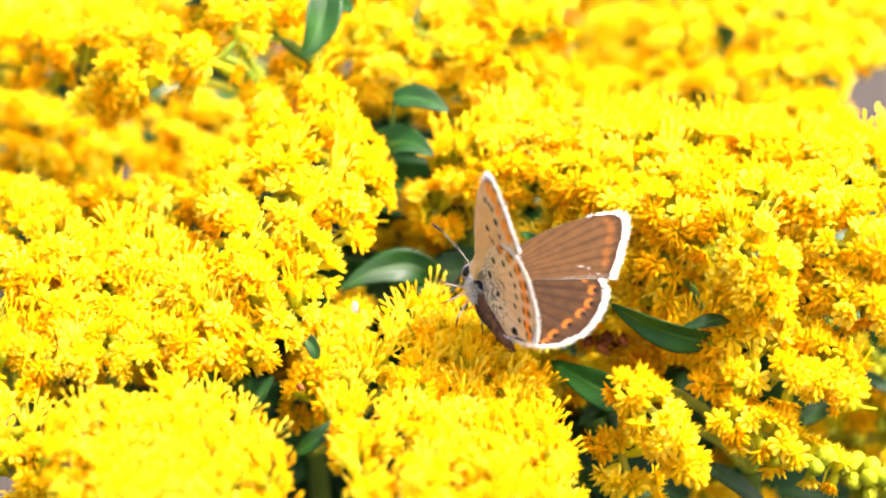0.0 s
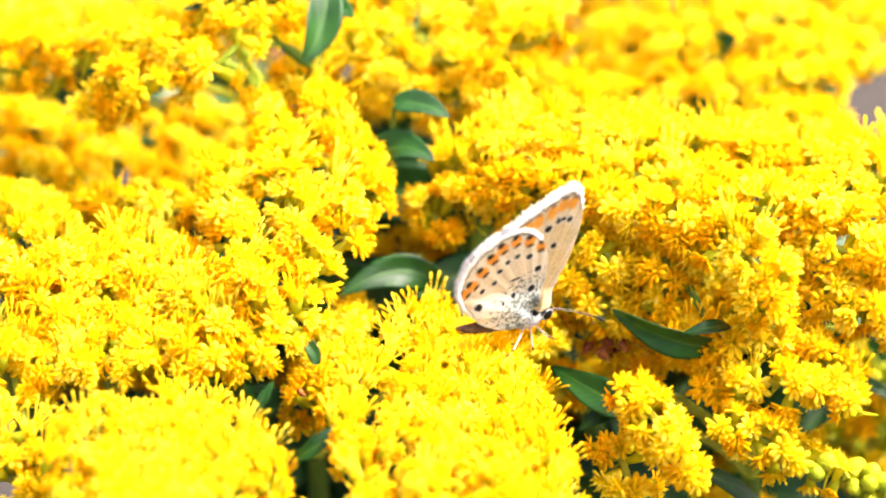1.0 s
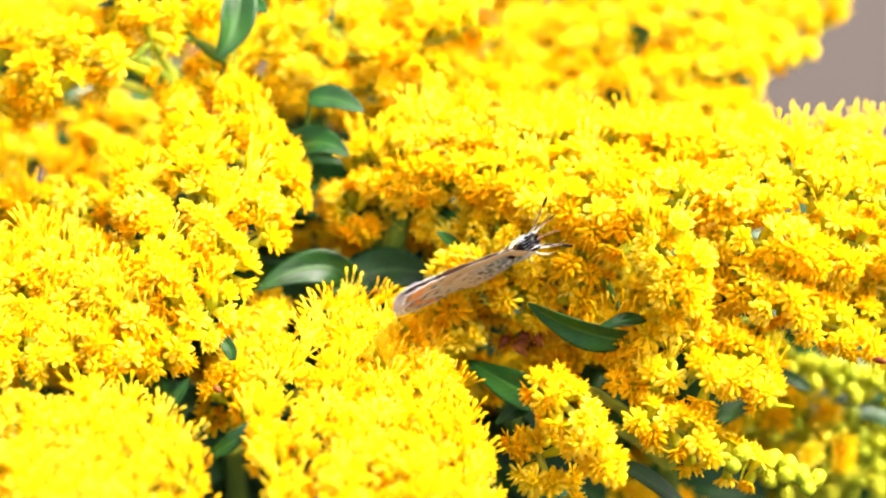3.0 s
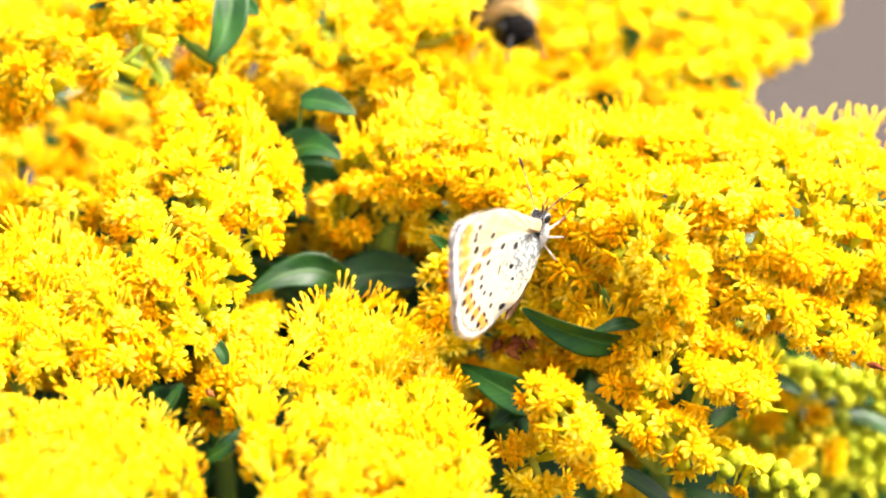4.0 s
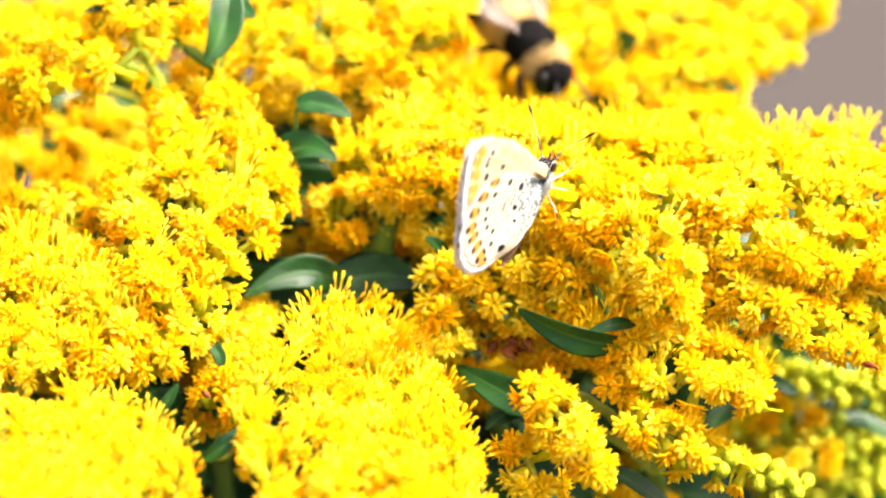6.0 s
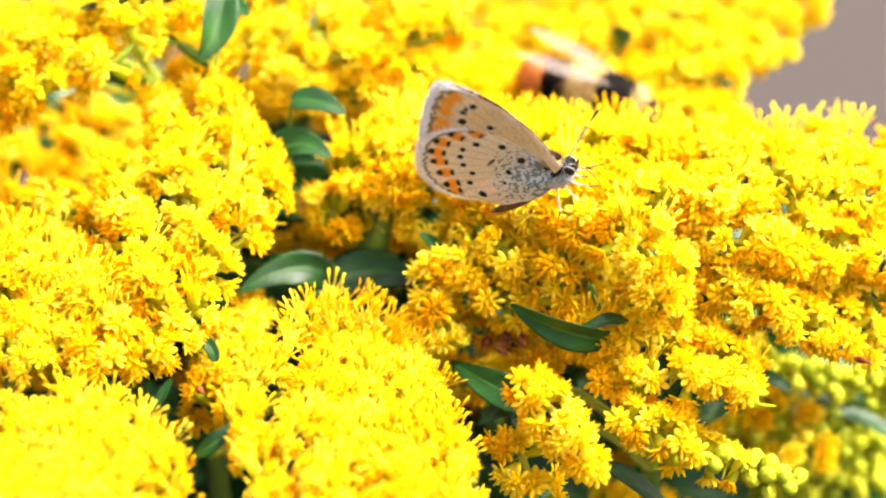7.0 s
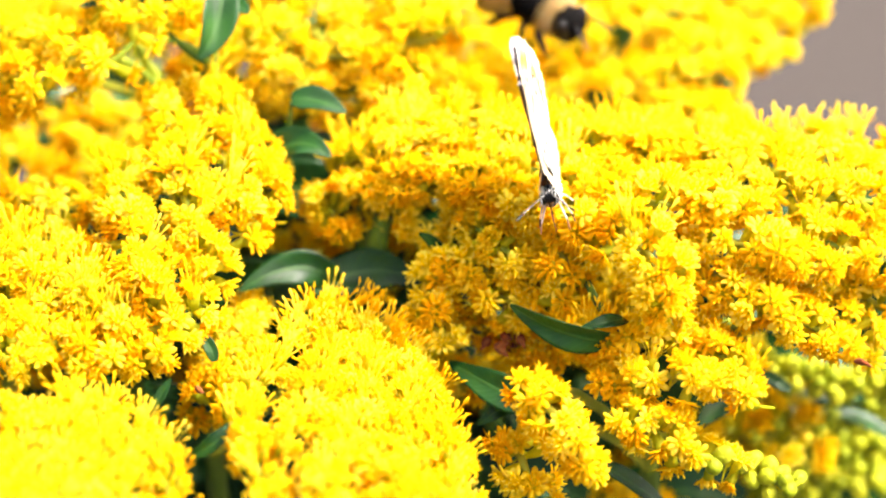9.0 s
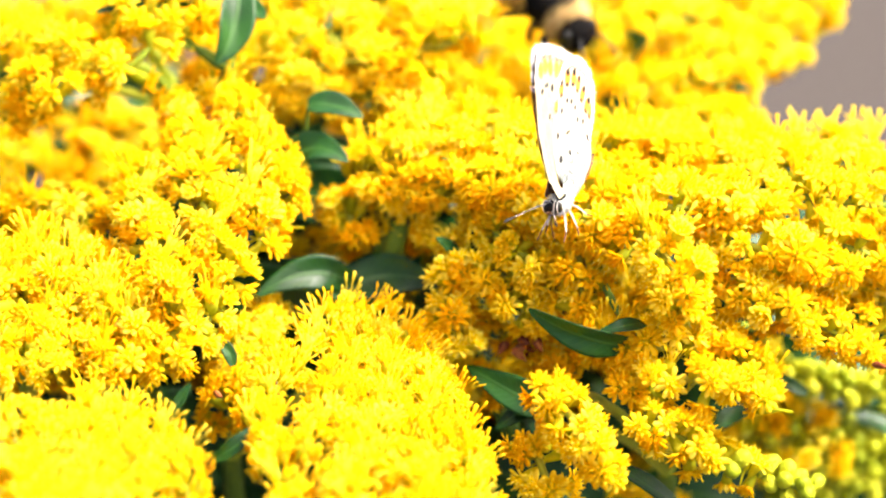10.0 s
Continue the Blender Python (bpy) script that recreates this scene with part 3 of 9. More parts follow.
top_plume = plume((-0.01, 0.112, 0), (-0.01037, 0.06172, 0.93691), "bright yellow goldenrod plume, soft in the distance")
raceme(top_plume, (-0.02457, 0.03836, 0.95443), (-0.01845, 0.03881, 0.95722), (-0.0111, 0.04162, 0.95808), MIXED, seed=49)
raceme(top_plume, (-0.02042, 0.03523, 0.95301), (-0.01297, 0.03478, 0.95625), (-0.0036, 0.03322, 0.95555), MIXED, seed=50)
raceme(top_plume, (-0.02395, 0.03756, 0.95105), (-0.01908, 0.03439, 0.95156), (-0.01431, 0.03311, 0.95335), MIXED, seed=51)
raceme(top_plume, (-0.01505, 0.03489, 0.95243), (-0.00896, 0.03271, 0.95266), (-0.00293, 0.03074, 0.95324), MIXED, seed=52, dense=0.8)
raceme(top_plume, (-0.01254, 0.04499, 0.95793), (-0.005, 0.04106, 0.95911), (0.0004, 0.03752, 0.95899), MIXED, seed=53)
raceme(top_plume, (-0.00972, 0.03937, 0.95619), (-0.00294, 0.03562, 0.9577), (0.00073, 0.03466, 0.96004), SPIKY, seed=54)
raceme(top_plume, (-0.02423, 0.04679, 0.95705), (-0.0167, 0.04748, 0.95823), (-0.00917, 0.04816, 0.95942), MIXED, seed=55)
raceme(top_plume, (-0.0064, 0.04635, 0.96029), (-0.00027, 0.04297, 0.96043), (0.00107, 0.03959, 0.96058), MIXED, seed=56)
raceme(top_plume, (-0.01512, 0.03768, 0.95326), (-0.009, 0.03523, 0.95301), (-0.00428, 0.03345, 0.95393), MIXED, seed=57)
leaf(top_plume, (-0.01753, 0.02242, 0.95684), (-0.01456, 0.02154, 0.9573), (-0.01115, 0.01994, 0.95653), 0.00325, face=(0.36, -0.47, 0.81))
leaf(top_plume, (-0.02064, 0.01933, 0.94947), (-0.01716, 0.01903, 0.95297), (-0.01287, 0.01653, 0.95263), 0.00413, face=(0.1, -0.5, 0.8))
leaf(top_plume, (-0.01544, 0.04536, 0.94856), (-0.01268, 0.04673, 0.95095), (-0.00717, 0.04742, 0.95214), 0.00187)
stalk(top_plume, (-0.01873, 0.02152, 0.94527), (-0.01811, 0.02239, 0.95079), (-0.0175, 0.02318, 0.95615), 0.0005, 0.0002)

far_top_plume = plume((0.012, 0.155, 0), (0.01246, 0.10489, 0.91167), "pale yellow goldenrod far behind")
raceme(far_top_plume, (0.00545, 0.06282, 0.9428), (0.01196, 0.06605, 0.94439), (0.0198, 0.06354, 0.94405), MIXED, seed=58, dense=0.85)
raceme(far_top_plume, (0.00113, 0.05391, 0.94337), (0.00818, 0.05426, 0.94398), (0.01516, 0.05178, 0.94368), MIXED, seed=59, dense=0.85)
raceme(far_top_plume, (0.00407, 0.07072, 0.94449), (0.01061, 0.07145, 0.94575), (0.01708, 0.06929, 0.94601), MIXED, seed=60, dense=0.85)
raceme(far_top_plume, (-0.00028, 0.0486, 0.94218), (0.00668, 0.04753, 0.94432), (0.01218, 0.04506, 0.94405), MIXED, seed=61, dense=0.85)
raceme(far_top_plume, (-0.00713, 0.04203, 0.9468), (-0.00165, 0.04289, 0.94829), (0.00451, 0.0406, 0.94832), MIXED, seed=62)
raceme(far_top_plume, (-0.00592, 0.05567, 0.94642), (-0.00028, 0.05637, 0.94764), (0.00536, 0.05567, 0.94642), MIXED, seed=63)

fill_between(far_top_plume, 0.009, MIXED, 390, dense=0.8)

top_right_plume = plume((0.028, 0.126, 0), (0.02751, 0.07646, 0.92243), "yellow goldenrod plume with ragged edge against the grey ground")
raceme(top_right_plume, (0.01296, 0.04988, 0.94639), (0.02063, 0.05232, 0.95062), (0.03052, 0.05551, 0.95215), MIXED, seed=64, dense=0.85)
raceme(top_right_plume, (0.01221, 0.04567, 0.9431), (0.02182, 0.04528, 0.94643), (0.0358, 0.0481, 0.94731), MIXED, seed=65, dense=0.85)
raceme(top_right_plume, (0.01768, 0.04286, 0.94224), (0.02723, 0.04144, 0.94378), (0.03495, 0.04424, 0.94463), MIXED, seed=66, dense=0.85)
raceme(top_right_plume, (0.02422, 0.05236, 0.94669), (0.03325, 0.05251, 0.94896), (0.04032, 0.05253, 0.94699), MIXED, seed=67, dense=0.85)
raceme(top_right_plume, (0.02938, 0.0584, 0.94915), (0.03715, 0.05911, 0.95037), (0.0428, 0.0584, 0.94915), MIXED, seed=68, dense=0.85)
raceme(top_right_plume, (0.01391, 0.05913, 0.94642), (0.01816, 0.06055, 0.94888), (0.02313, 0.06197, 0.95133), MIXED, seed=69, dense=0.85)
raceme(top_right_plume, (0.01792, 0.05201, 0.94608), (0.02481, 0.04953, 0.94579), (0.03094, 0.04671, 0.9449), MIXED, seed=70, dense=0.85)
raceme(top_right_plume, (0.03519, 0.06197, 0.95133), (0.04157, 0.06161, 0.95072), (0.04654, 0.06126, 0.9501), MIXED, seed=71, dense=0.85)
leaf(top_right_plume, (0.01919, 0.04961, 0.94793), (0.02118, 0.04887, 0.95064), (0.02315, 0.04777, 0.95274), 0.0046, face=(0.2, -0.5, 0.8))
leaf(top_right_plume, (0.01626, 0.04294, 0.94438), (0.01825, 0.04169, 0.94621), (0.02021, 0.04026, 0.94773), 0.0034, face=(-0.2, -0.6, 0.7))

fill_between(top_right_plume, 0.009, MIXED, 360, dense=0.8)

ridge_plume = plume((0.015, 0.085, 0), (0.01488, 0.03536, 0.93125), "long golden yellow goldenrod raceme with upright florets")
raceme(ridge_plume, (-0.01279, 0.0229, 0.94767), (-0.0042, 0.02262, 0.95118), (0.00498, 0.0224, 0.95279), RIDGE, seed=72)
raceme(ridge_plume, (-0.01074, 0.01896, 0.94684), (-0.0022, 0.01611, 0.94991), (0.00682, 0.01316, 0.9508), MIXED, seed=73)
raceme(ridge_plume, (0.00105, 0.02383, 0.95128), (0.01152, 0.02207, 0.95223), (0.02139, 0.02229, 0.95062), RIDGE, seed=74, spread=1.9, size=0.9)
raceme(ridge_plume, (0.01688, 0.02405, 0.94966), (0.02941, 0.02372, 0.94909), (0.0429, 0.02669, 0.94824), RIDGE, seed=75, spread=1.9, size=0.9)
raceme(ridge_plume, (0.03967, 0.02757, 0.94776), (0.04644, 0.02845, 0.94728), (0.05617, 0.03076, 0.94528), RIDGE, seed=76, spread=1.9, size=0.9)
raceme(ridge_plume, (0.00427, 0.01572, 0.95123), (0.0139, 0.01381, 0.95191), (0.02537, 0.01109, 0.95121), MIXED, seed=77)
raceme(ridge_plume, (-0.00888, 0.02532, 0.94785), (-0.00623, 0.02681, 0.95043), (-0.00357, 0.02626, 0.95148), MIXED, seed=78)
raceme(ridge_plume, (-0.00549, 0.0205, 0.95151), (0.003, 0.02008, 0.95278), (0.01277, 0.01975, 0.95221), MIXED, seed=79, lean=0.7)
raceme(ridge_plume, (-0.00624, 0.02772, 0.95002), (0.00238, 0.02711, 0.95095), (0.01428, 0.02569, 0.9505), RIDGE, seed=80, spread=1.9, size=0.85)
raceme(ridge_plume, (0.01298, 0.02631, 0.94957), (0.02425, 0.02618, 0.94934), (0.03643, 0.02895, 0.94815), RIDGE, seed=81, spread=1.8, size=0.85)
raceme(ridge_plume, (-0.01477, 0.02092, 0.94424), (-0.01273, 0.01846, 0.94397), (-0.01205, 0.01654, 0.94264), FACING, seed=82)
raceme(ridge_plume, (-0.00617, 0.01885, 0.94465), (-0.00156, 0.01526, 0.94443), (0.00104, 0.01309, 0.94267), FACING, seed=83)
raceme(ridge_plume, (-0.00287, 0.01841, 0.94789), (0.00298, 0.01482, 0.94766), (0.00619, 0.01146, 0.94584), MIXED, seed=84, dense=0.8)
leaf(ridge_plume, (0.00039, 0.00978, 0.94294), (-0.00122, 0.00988, 0.94511), (-0.0027, 0.00953, 0.9465), 0.00137)
leaf(ridge_plume, (0.00181, 0.00913, 0.94182), (0.0018, 0.00956, 0.94456), (0.00141, 0.00991, 0.94717), 0.00162, face=(0.4, -0.7, 0.5))
leaf(ridge_plume, (-0.00961, 0.02122, 0.93475), (-0.00857, 0.02148, 0.93921), (-0.00555, 0.02173, 0.94364), 0.00275, face=(-0.5, -0.6, 0.5))

right_plume = plume((0.038, 0.112, 0), (0.03839, 0.06201, 0.90741), "dense golden yellow goldenrod plume in full bloom")
raceme(right_plume, (0.01998, 0.02031, 0.95117), (0.03289, 0.01822, 0.95156), (0.05316, 0.01845, 0.94996), MIXED, seed=85)
raceme(right_plume, (0.00615, 0.01087, 0.95083), (0.01183, 0.00729, 0.95063), (0.01746, 0.00413, 0.94915), FACING, seed=86)
raceme(right_plume, (0.01568, 0.00912, 0.9518), (0.02569, 0.00587, 0.95216), (0.03518, 0.00571, 0.95189), MIXED, seed=87)
raceme(right_plume, (0.01873, 0.00476, 0.95025), (0.02287, -0.0013, 0.94974), (0.02418, -0.0031, 0.94463), MIXED, seed=88, thick=3.8, dense=1.3)
raceme(right_plume, (0.02857, 0.01151, 0.95193), (0.0399, 0.00912, 0.9518), (0.05291, 0.01023, 0.94972), MIXED, seed=89)
raceme(right_plume, (0.02702, 0.005, 0.94865), (0.035, 0.00176, 0.94905), (0.04393, 0.00105, 0.94582), FACING, seed=90)
raceme(right_plume, (0.03726, 0.00618, 0.94871), (0.04467, 0.0035, 0.94805), (0.05252, 0.00396, 0.94485), FACING, seed=91)

right_front_plume = plume((0.044, 0.108, 0), (0.04434, 0.05755, 0.89968), "golden yellow goldenrod plume with open daisy-like heads")
raceme(right_front_plume, (0.02829, 0.00246, 0.94426), (0.03563, -0.00138, 0.9436), (0.04393, -0.00242, 0.93981), FACING, seed=92)
raceme(right_front_plume, (0.03917, 0.00237, 0.9421), (0.04478, 0.00024, 0.94041), (0.04795, -0.00198, 0.93657), FACING, seed=93)
raceme(right_front_plume, (0.01249, 0.00705, 0.94821), (0.01373, 0.00427, 0.9454), (0.0131, 0.00237, 0.9421), FACING, seed=94, dense=0.8)
raceme(right_front_plume, (0.0036, 0.01085, 0.94679), (0.00677, 0.00696, 0.94606), (0.00871, 0.00655, 0.94334), FACING, seed=95, dense=0.8)
raceme(right_front_plume, (0.04575, 0.00504, 0.94274), (0.04895, 0.00377, 0.94052), (0.05291, 0.00398, 0.9389), FACING, seed=96)
raceme(right_front_plume, (0.04589, 0.01432, 0.94481), (0.05109, 0.01384, 0.94396), (0.05656, 0.01508, 0.94212), MIXED, seed=97)
raceme(right_front_plume, (0.02765, -0.00071, 0.93877), (0.03178, -0.00538, 0.93868), (0.03412, -0.00927, 0.93594), FACING, seed=98)
raceme(right_front_plume, (0.0156, -0.00071, 0.93877), (0.02115, -0.00359, 0.93979), (0.02619, -0.00327, 0.94033), FACING, seed=99)

low_right_plume = plume((0.024, 0.059, 0), (0.02436, 0.0087, 0.91508), "golden goldenrod racemes ending in greenish buds")
raceme(low_right_plume, (0.01801, -0.00611, 0.93542), (0.02418, -0.00702, 0.93785), (0.03162, -0.00865, 0.93702), FACING, seed=100)
raceme(low_right_plume, (0.0091, -0.00949, 0.93756), (0.01278, -0.01289, 0.93567), (0.01588, -0.01553, 0.93111), FACING, seed=101)
raceme(low_right_plume, (0.00764, -0.00794, 0.93024), (0.00915, -0.01218, 0.9289), (0.01037, -0.01489, 0.9262), FACING, seed=102, dense=0.9)
raceme(low_right_plume, (0.02037, -0.01021, 0.93432), (0.02606, -0.01077, 0.93134), (0.03178, -0.01135, 0.92834), FACING, seed=103, buds=0.18)
raceme(low_right_plume, (0.02997, -0.00957, 0.92943), (0.03438, -0.01083, 0.92725), (0.03837, -0.01223, 0.92682), MIXED, seed=104, buds=1.2, dense=0.8, spread=2.6)
leaf(low_right_plume, (0.0189, -0.00419, 0.94074), (0.01346, -0.00638, 0.94296), (0.00742, -0.00482, 0.94566), 0.00337, face=(-0.75, -0.55, 0.3), fold=0.35)
leaf(low_right_plume, (0.02035, -0.00306, 0.9427), (0.01818, -0.0049, 0.94352), (0.01537, -0.00521, 0.94298), 0.00162, face=(0, -0.4, 0.9))
leaf(low_right_plume, (0.00955, -0.0052, 0.93299), (0.0061, -0.00272, 0.93329), (0.00071, 0.00227, 0.93393), 0.00387, face=(0, -0.7, 0.6))
leaf(low_right_plume, (0.01026, -0.00203, 0.93248), (0.00738, -0.00351, 0.93191), (0.00394, -0.00469, 0.92987), 0.00250, face=(0.2, -0.5, 0.8))
leaf(low_right_plume, (0.0253, -0.00774, 0.9206), (0.02073, -0.00781, 0.92448), (0.01624, -0.00731, 0.92734), 0.00275, face=(0.1, -0.2, 1))
leaf(low_right_plume, (0.03994, 0.00697, 0.93407), (0.02899, 0.00205, 0.94155), (0.02645, 0.00141, 0.94045), 0.00125)

mid_plume = plume((0.003, 0.082, 0), (0.00321, 0.03204, 0.91549), "orange yellow goldenrod racemes in shade between leaves")
raceme(mid_plume, (-0.00154, 0.00763, 0.94121), (-0.00122, 0.00484, 0.93838), (6e-05, 0.00206, 0.93557), FACING, seed=105)
raceme(mid_plume, (0.00039, 0.00741, 0.94283), (0.00487, 0.00558, 0.94167), (0.00937, 0.00484, 0.93838), FACING, seed=106)
raceme(mid_plume, (0.00299, 0.00912, 0.9358), (0.00882, 0.00665, 0.93351), (0.01329, 0.00365, 0.93232), FACING, seed=107)
raceme(mid_plume, (-0.00554, 0.01294, 0.93042), (-0.00026, 0.01163, 0.92814), (0.00303, 0.00965, 0.92471), MIXED, seed=108)
raceme(mid_plume, (-0.01926, 0.02841, 0.93321), (-0.01445, 0.02695, 0.93468), (-0.0097, 0.02568, 0.93448), FACING, seed=109)
raceme(mid_plume, (-0.01242, 0.02722, 0.93514), (-0.00833, 0.02569, 0.93649), (-0.00429, 0.02428, 0.93606), MIXED, seed=110)
raceme(mid_plume, (0.00621, 0.01258, 0.9458), (0.00944, 0.01, 0.94132), (0.01397, 0.00741, 0.93683), MIXED, seed=111)
leaf(mid_plume, (-0.01205, 0.01366, 0.93766), (-0.0172, 0.01275, 0.94008), (-0.02328, 0.00969, 0.93879), 0.00387, face=(-0.35, -0.7, 0.5))
leaf(mid_plume, (-0.01463, 0.01214, 0.93703), (-0.00879, 0.01517, 0.93828), (-0.00223, 0.01366, 0.93766), 0.00525, face=(-0.35, -0.65, 0.6))
leaf(mid_plume, (-0.00938, 0.00868, 0.93303), (-0.00609, 0.00729, 0.93463), (-0.00348, 0.00494, 0.93456), 0.00250)
leaf(mid_plume, (-0.01084, 0.01512, 0.93219), (-0.00555, 0.01512, 0.93219), (0.00106, 0.0175, 0.93231), 0.00313)
stalk(mid_plume, (0.01628, 0.00332, 0.94375), (0.01746, 0.00033, 0.94258), (0.01936, -0.00125, 0.93984), 0.0005, 0.0004)
stalk(mid_plume, (0.00983, 0.01053, 0.90823), (0.00107, 0.01721, 0.92781), (-0.00956, 0.02148, 0.93921), 0.0012, 0.0009)
stalk(mid_plume, (-0.0081, 0.01816, 0.93346), (-0.00791, 0.01789, 0.93899), (-0.00682, 0.01846, 0.94397), 0.0016, 0.0012)
stalk(mid_plume, (-0.00985, 0.01869, 0.93237), (-0.00927, 0.01929, 0.93741), (-0.00857, 0.01954, 0.94184), 0.0012, 0.001)

front_plume = plume((-0.011, 0.042, 0), (-0.01053, -0.008, 0.91614), "bright yellow goldenrod plume with upright florets, close by")
raceme(front_plume, (-0.01262, 0.00608, 0.93854), (-0.01706, -0.004, 0.93908), (-0.02278, -0.01604, 0.93821), SPIKY, seed=112, size=0.84, dense=0.78, lean=0.15)
raceme(front_plume, (-0.01162, 0.00506, 0.93877), (-0.01315, -0.0085, 0.93929), (-0.0172, -0.02459, 0.93941), SPIKY, seed=113, size=0.84, dense=0.78, lean=0.15)
raceme(front_plume, (-0.01066, 0.0049, 0.93849), (-0.00848, -0.00912, 0.93821), (-0.0105, -0.0286, 0.93847), SPIKY, seed=114, size=0.84, dense=0.78, lean=0.15)
raceme(front_plume, (-0.00871, 0.00357, 0.93818), (-0.00412, -0.0089, 0.93659), (-0.00336, -0.02753, 0.93632), SPIKY, seed=115, size=0.84, dense=0.78, lean=0.15)
raceme(front_plume, (-0.00677, 0.00159, 0.93676), (-0.0015, -0.00983, 0.93497), (0.00096, -0.02677, 0.93364), SPIKY, seed=116, size=0.84, dense=0.78, lean=0.15)
raceme(front_plume, (-0.02119, -0.01719, 0.93822), (-0.0195, -0.02776, 0.93791), (-0.01738, -0.03683, 0.9362), SPIKY, seed=117, size=0.84, dense=0.78, lean=0.15)
raceme(front_plume, (-0.01302, -0.02345, 0.93938), (-0.0122, -0.03199, 0.9386), (-0.01084, -0.03989, 0.93691), SPIKY, seed=118, size=0.84, dense=0.78, lean=0.15)
raceme(front_plume, (-0.00579, -0.02405, 0.93834), (-0.0045, -0.03258, 0.93757), (-0.00385, -0.03989, 0.93691), SPIKY, seed=119, size=0.84, dense=0.78, lean=0.15)
raceme(front_plume, (-0.00287, -0.00983, 0.93497), (0.00074, -0.01766, 0.9334), (0.00218, -0.02715, 0.93098), SPIKY, seed=120, size=0.84, dense=0.78, lean=0.15)
raceme(front_plume, (-0.01063, 0.00341, 0.9379), (-0.01081, -0.01635, 0.93768), (-0.01275, -0.03371, 0.93762), SPIKY, seed=121, size=0.84, dense=0.78, lean=0.15)
raceme(front_plume, (-0.00609, -0.00223, 0.93613), (-0.00527, -0.01842, 0.9361), (-0.00685, -0.0343, 0.9366), SPIKY, seed=122, size=0.84, dense=0.78, lean=0.15)
leaf(front_plume, (-0.02674, -0.02064, 0.93624), (-0.02425, -0.02069, 0.93816), (-0.0223, -0.01876, 0.93951), 0.00187, face=(-0.3, -0.5, 0.8))
leaf(front_plume, (-0.03148, -0.01646, 0.93949), (-0.03056, -0.01572, 0.94076), (-0.02952, -0.01487, 0.94225), 0.00100)
leaf(front_plume, (-0.02531, -0.00623, 0.9392), (-0.02594, -0.00536, 0.94072), (-0.02719, -0.00451, 0.94219), 0.00125)

fill_between(front_plume, 0.0055, SPIKY, 300, size=0.9, dense=0.6, lean=0.15)

gap_plume = plume((-0.027, 0.064, 0), (-0.02721, 0.01389, 0.91406), "orange yellow goldenrod heads in the shade between two plumes")
raceme(gap_plume, (-0.02247, 0.01084, 0.93477), (-0.02407, 0.00344, 0.93396), (-0.02639, -0.00219, 0.9322), FACING, seed=123)
raceme(gap_plume, (-0.0252, 0.01124, 0.93146), (-0.02678, 0.00321, 0.92955), (-0.02794, -0.0001, 0.92783), FACING, seed=124)
raceme(gap_plume, (0.01158, 0.0167, 0.93892), (0.01746, 0.01485, 0.93772), (0.02276, 0.01341, 0.93322), FACING, seed=125)

front_left_plume = plume((-0.041, 0.037, 0), (-0.04085, -0.0134, 0.91679), "bright yellow goldenrod plume with upright florets, close by")
raceme(front_left_plume, (-0.04105, -0.01733, 0.93998), (-0.04499, -0.02618, 0.94066), (-0.04945, -0.03498, 0.93941), SPIKY, seed=126, size=0.84, dense=0.78, lean=0.15)
raceme(front_left_plume, (-0.03982, -0.01718, 0.94024), (-0.03999, -0.02875, 0.94021), (-0.04021, -0.04005, 0.93864), SPIKY, seed=127, size=0.84, dense=0.78, lean=0.15)
raceme(front_left_plume, (-0.0383, -0.01733, 0.93998), (-0.03464, -0.02875, 0.94021), (-0.03391, -0.03922, 0.93807), SPIKY, seed=128, size=0.84, dense=0.78, lean=0.15)
raceme(front_left_plume, (-0.03616, -0.01764, 0.93945), (-0.03079, -0.0251, 0.93852), (-0.02794, -0.03367, 0.93567), SPIKY, seed=129, size=0.84, dense=0.78, lean=0.15)
raceme(front_left_plume, (-0.04448, -0.01932, 0.94053), (-0.04931, -0.02444, 0.94167), (-0.05221, -0.03042, 0.94131), SPIKY, seed=130, size=0.84, dense=0.78, lean=0.15)
raceme(front_left_plume, (-0.04033, -0.01848, 0.93999), (-0.03692, -0.02988, 0.94025), (-0.03662, -0.04116, 0.9387), SPIKY, seed=131, size=0.84, dense=0.78, lean=0.15)
raceme(front_left_plume, (-0.04474, -0.02276, 0.94058), (-0.0444, -0.03214, 0.94033), (-0.04473, -0.04116, 0.9387), SPIKY, seed=132, size=0.84, dense=0.78, lean=0.15)

fill_between(front_left_plume, 0.006, SPIKY, 330, size=0.9, dense=0.6, lean=0.15)

far_right_plume = plume((0.049, 0.094, 0), (0.04902, 0.04373, 0.88574), "budding goldenrod with yellow green buds behind")
raceme(far_right_plume, (0.03651, 0.01673, 0.92498), (0.04273, 0.01759, 0.92247), (0.05238, 0.01878, 0.92053), MIXED, seed=133, buds=2.5, dense=1.15, spread=2.6)
raceme(far_right_plume, (0.03447, 0.01927, 0.91338), (0.0406, 0.01904, 0.91297), (0.04605, 0.0191, 0.91309), SPIKY, seed=134, buds=0.1, dense=1.6, thick=4.0, size=1.1)
raceme(far_right_plume, (0.04393, 0.02311, 0.90803), (0.04945, 0.02345, 0.90863), (0.05636, 0.02311, 0.90803), MIXED, seed=135, buds=2.5, dense=1.15, spread=2.6)
raceme(far_right_plume, (0.0396, 0.01971, 0.90615), (0.04648, 0.01971, 0.90615), (0.0561, 0.01937, 0.90555), MIXED, seed=136, buds=2.5, dense=1.15, spread=2.6)
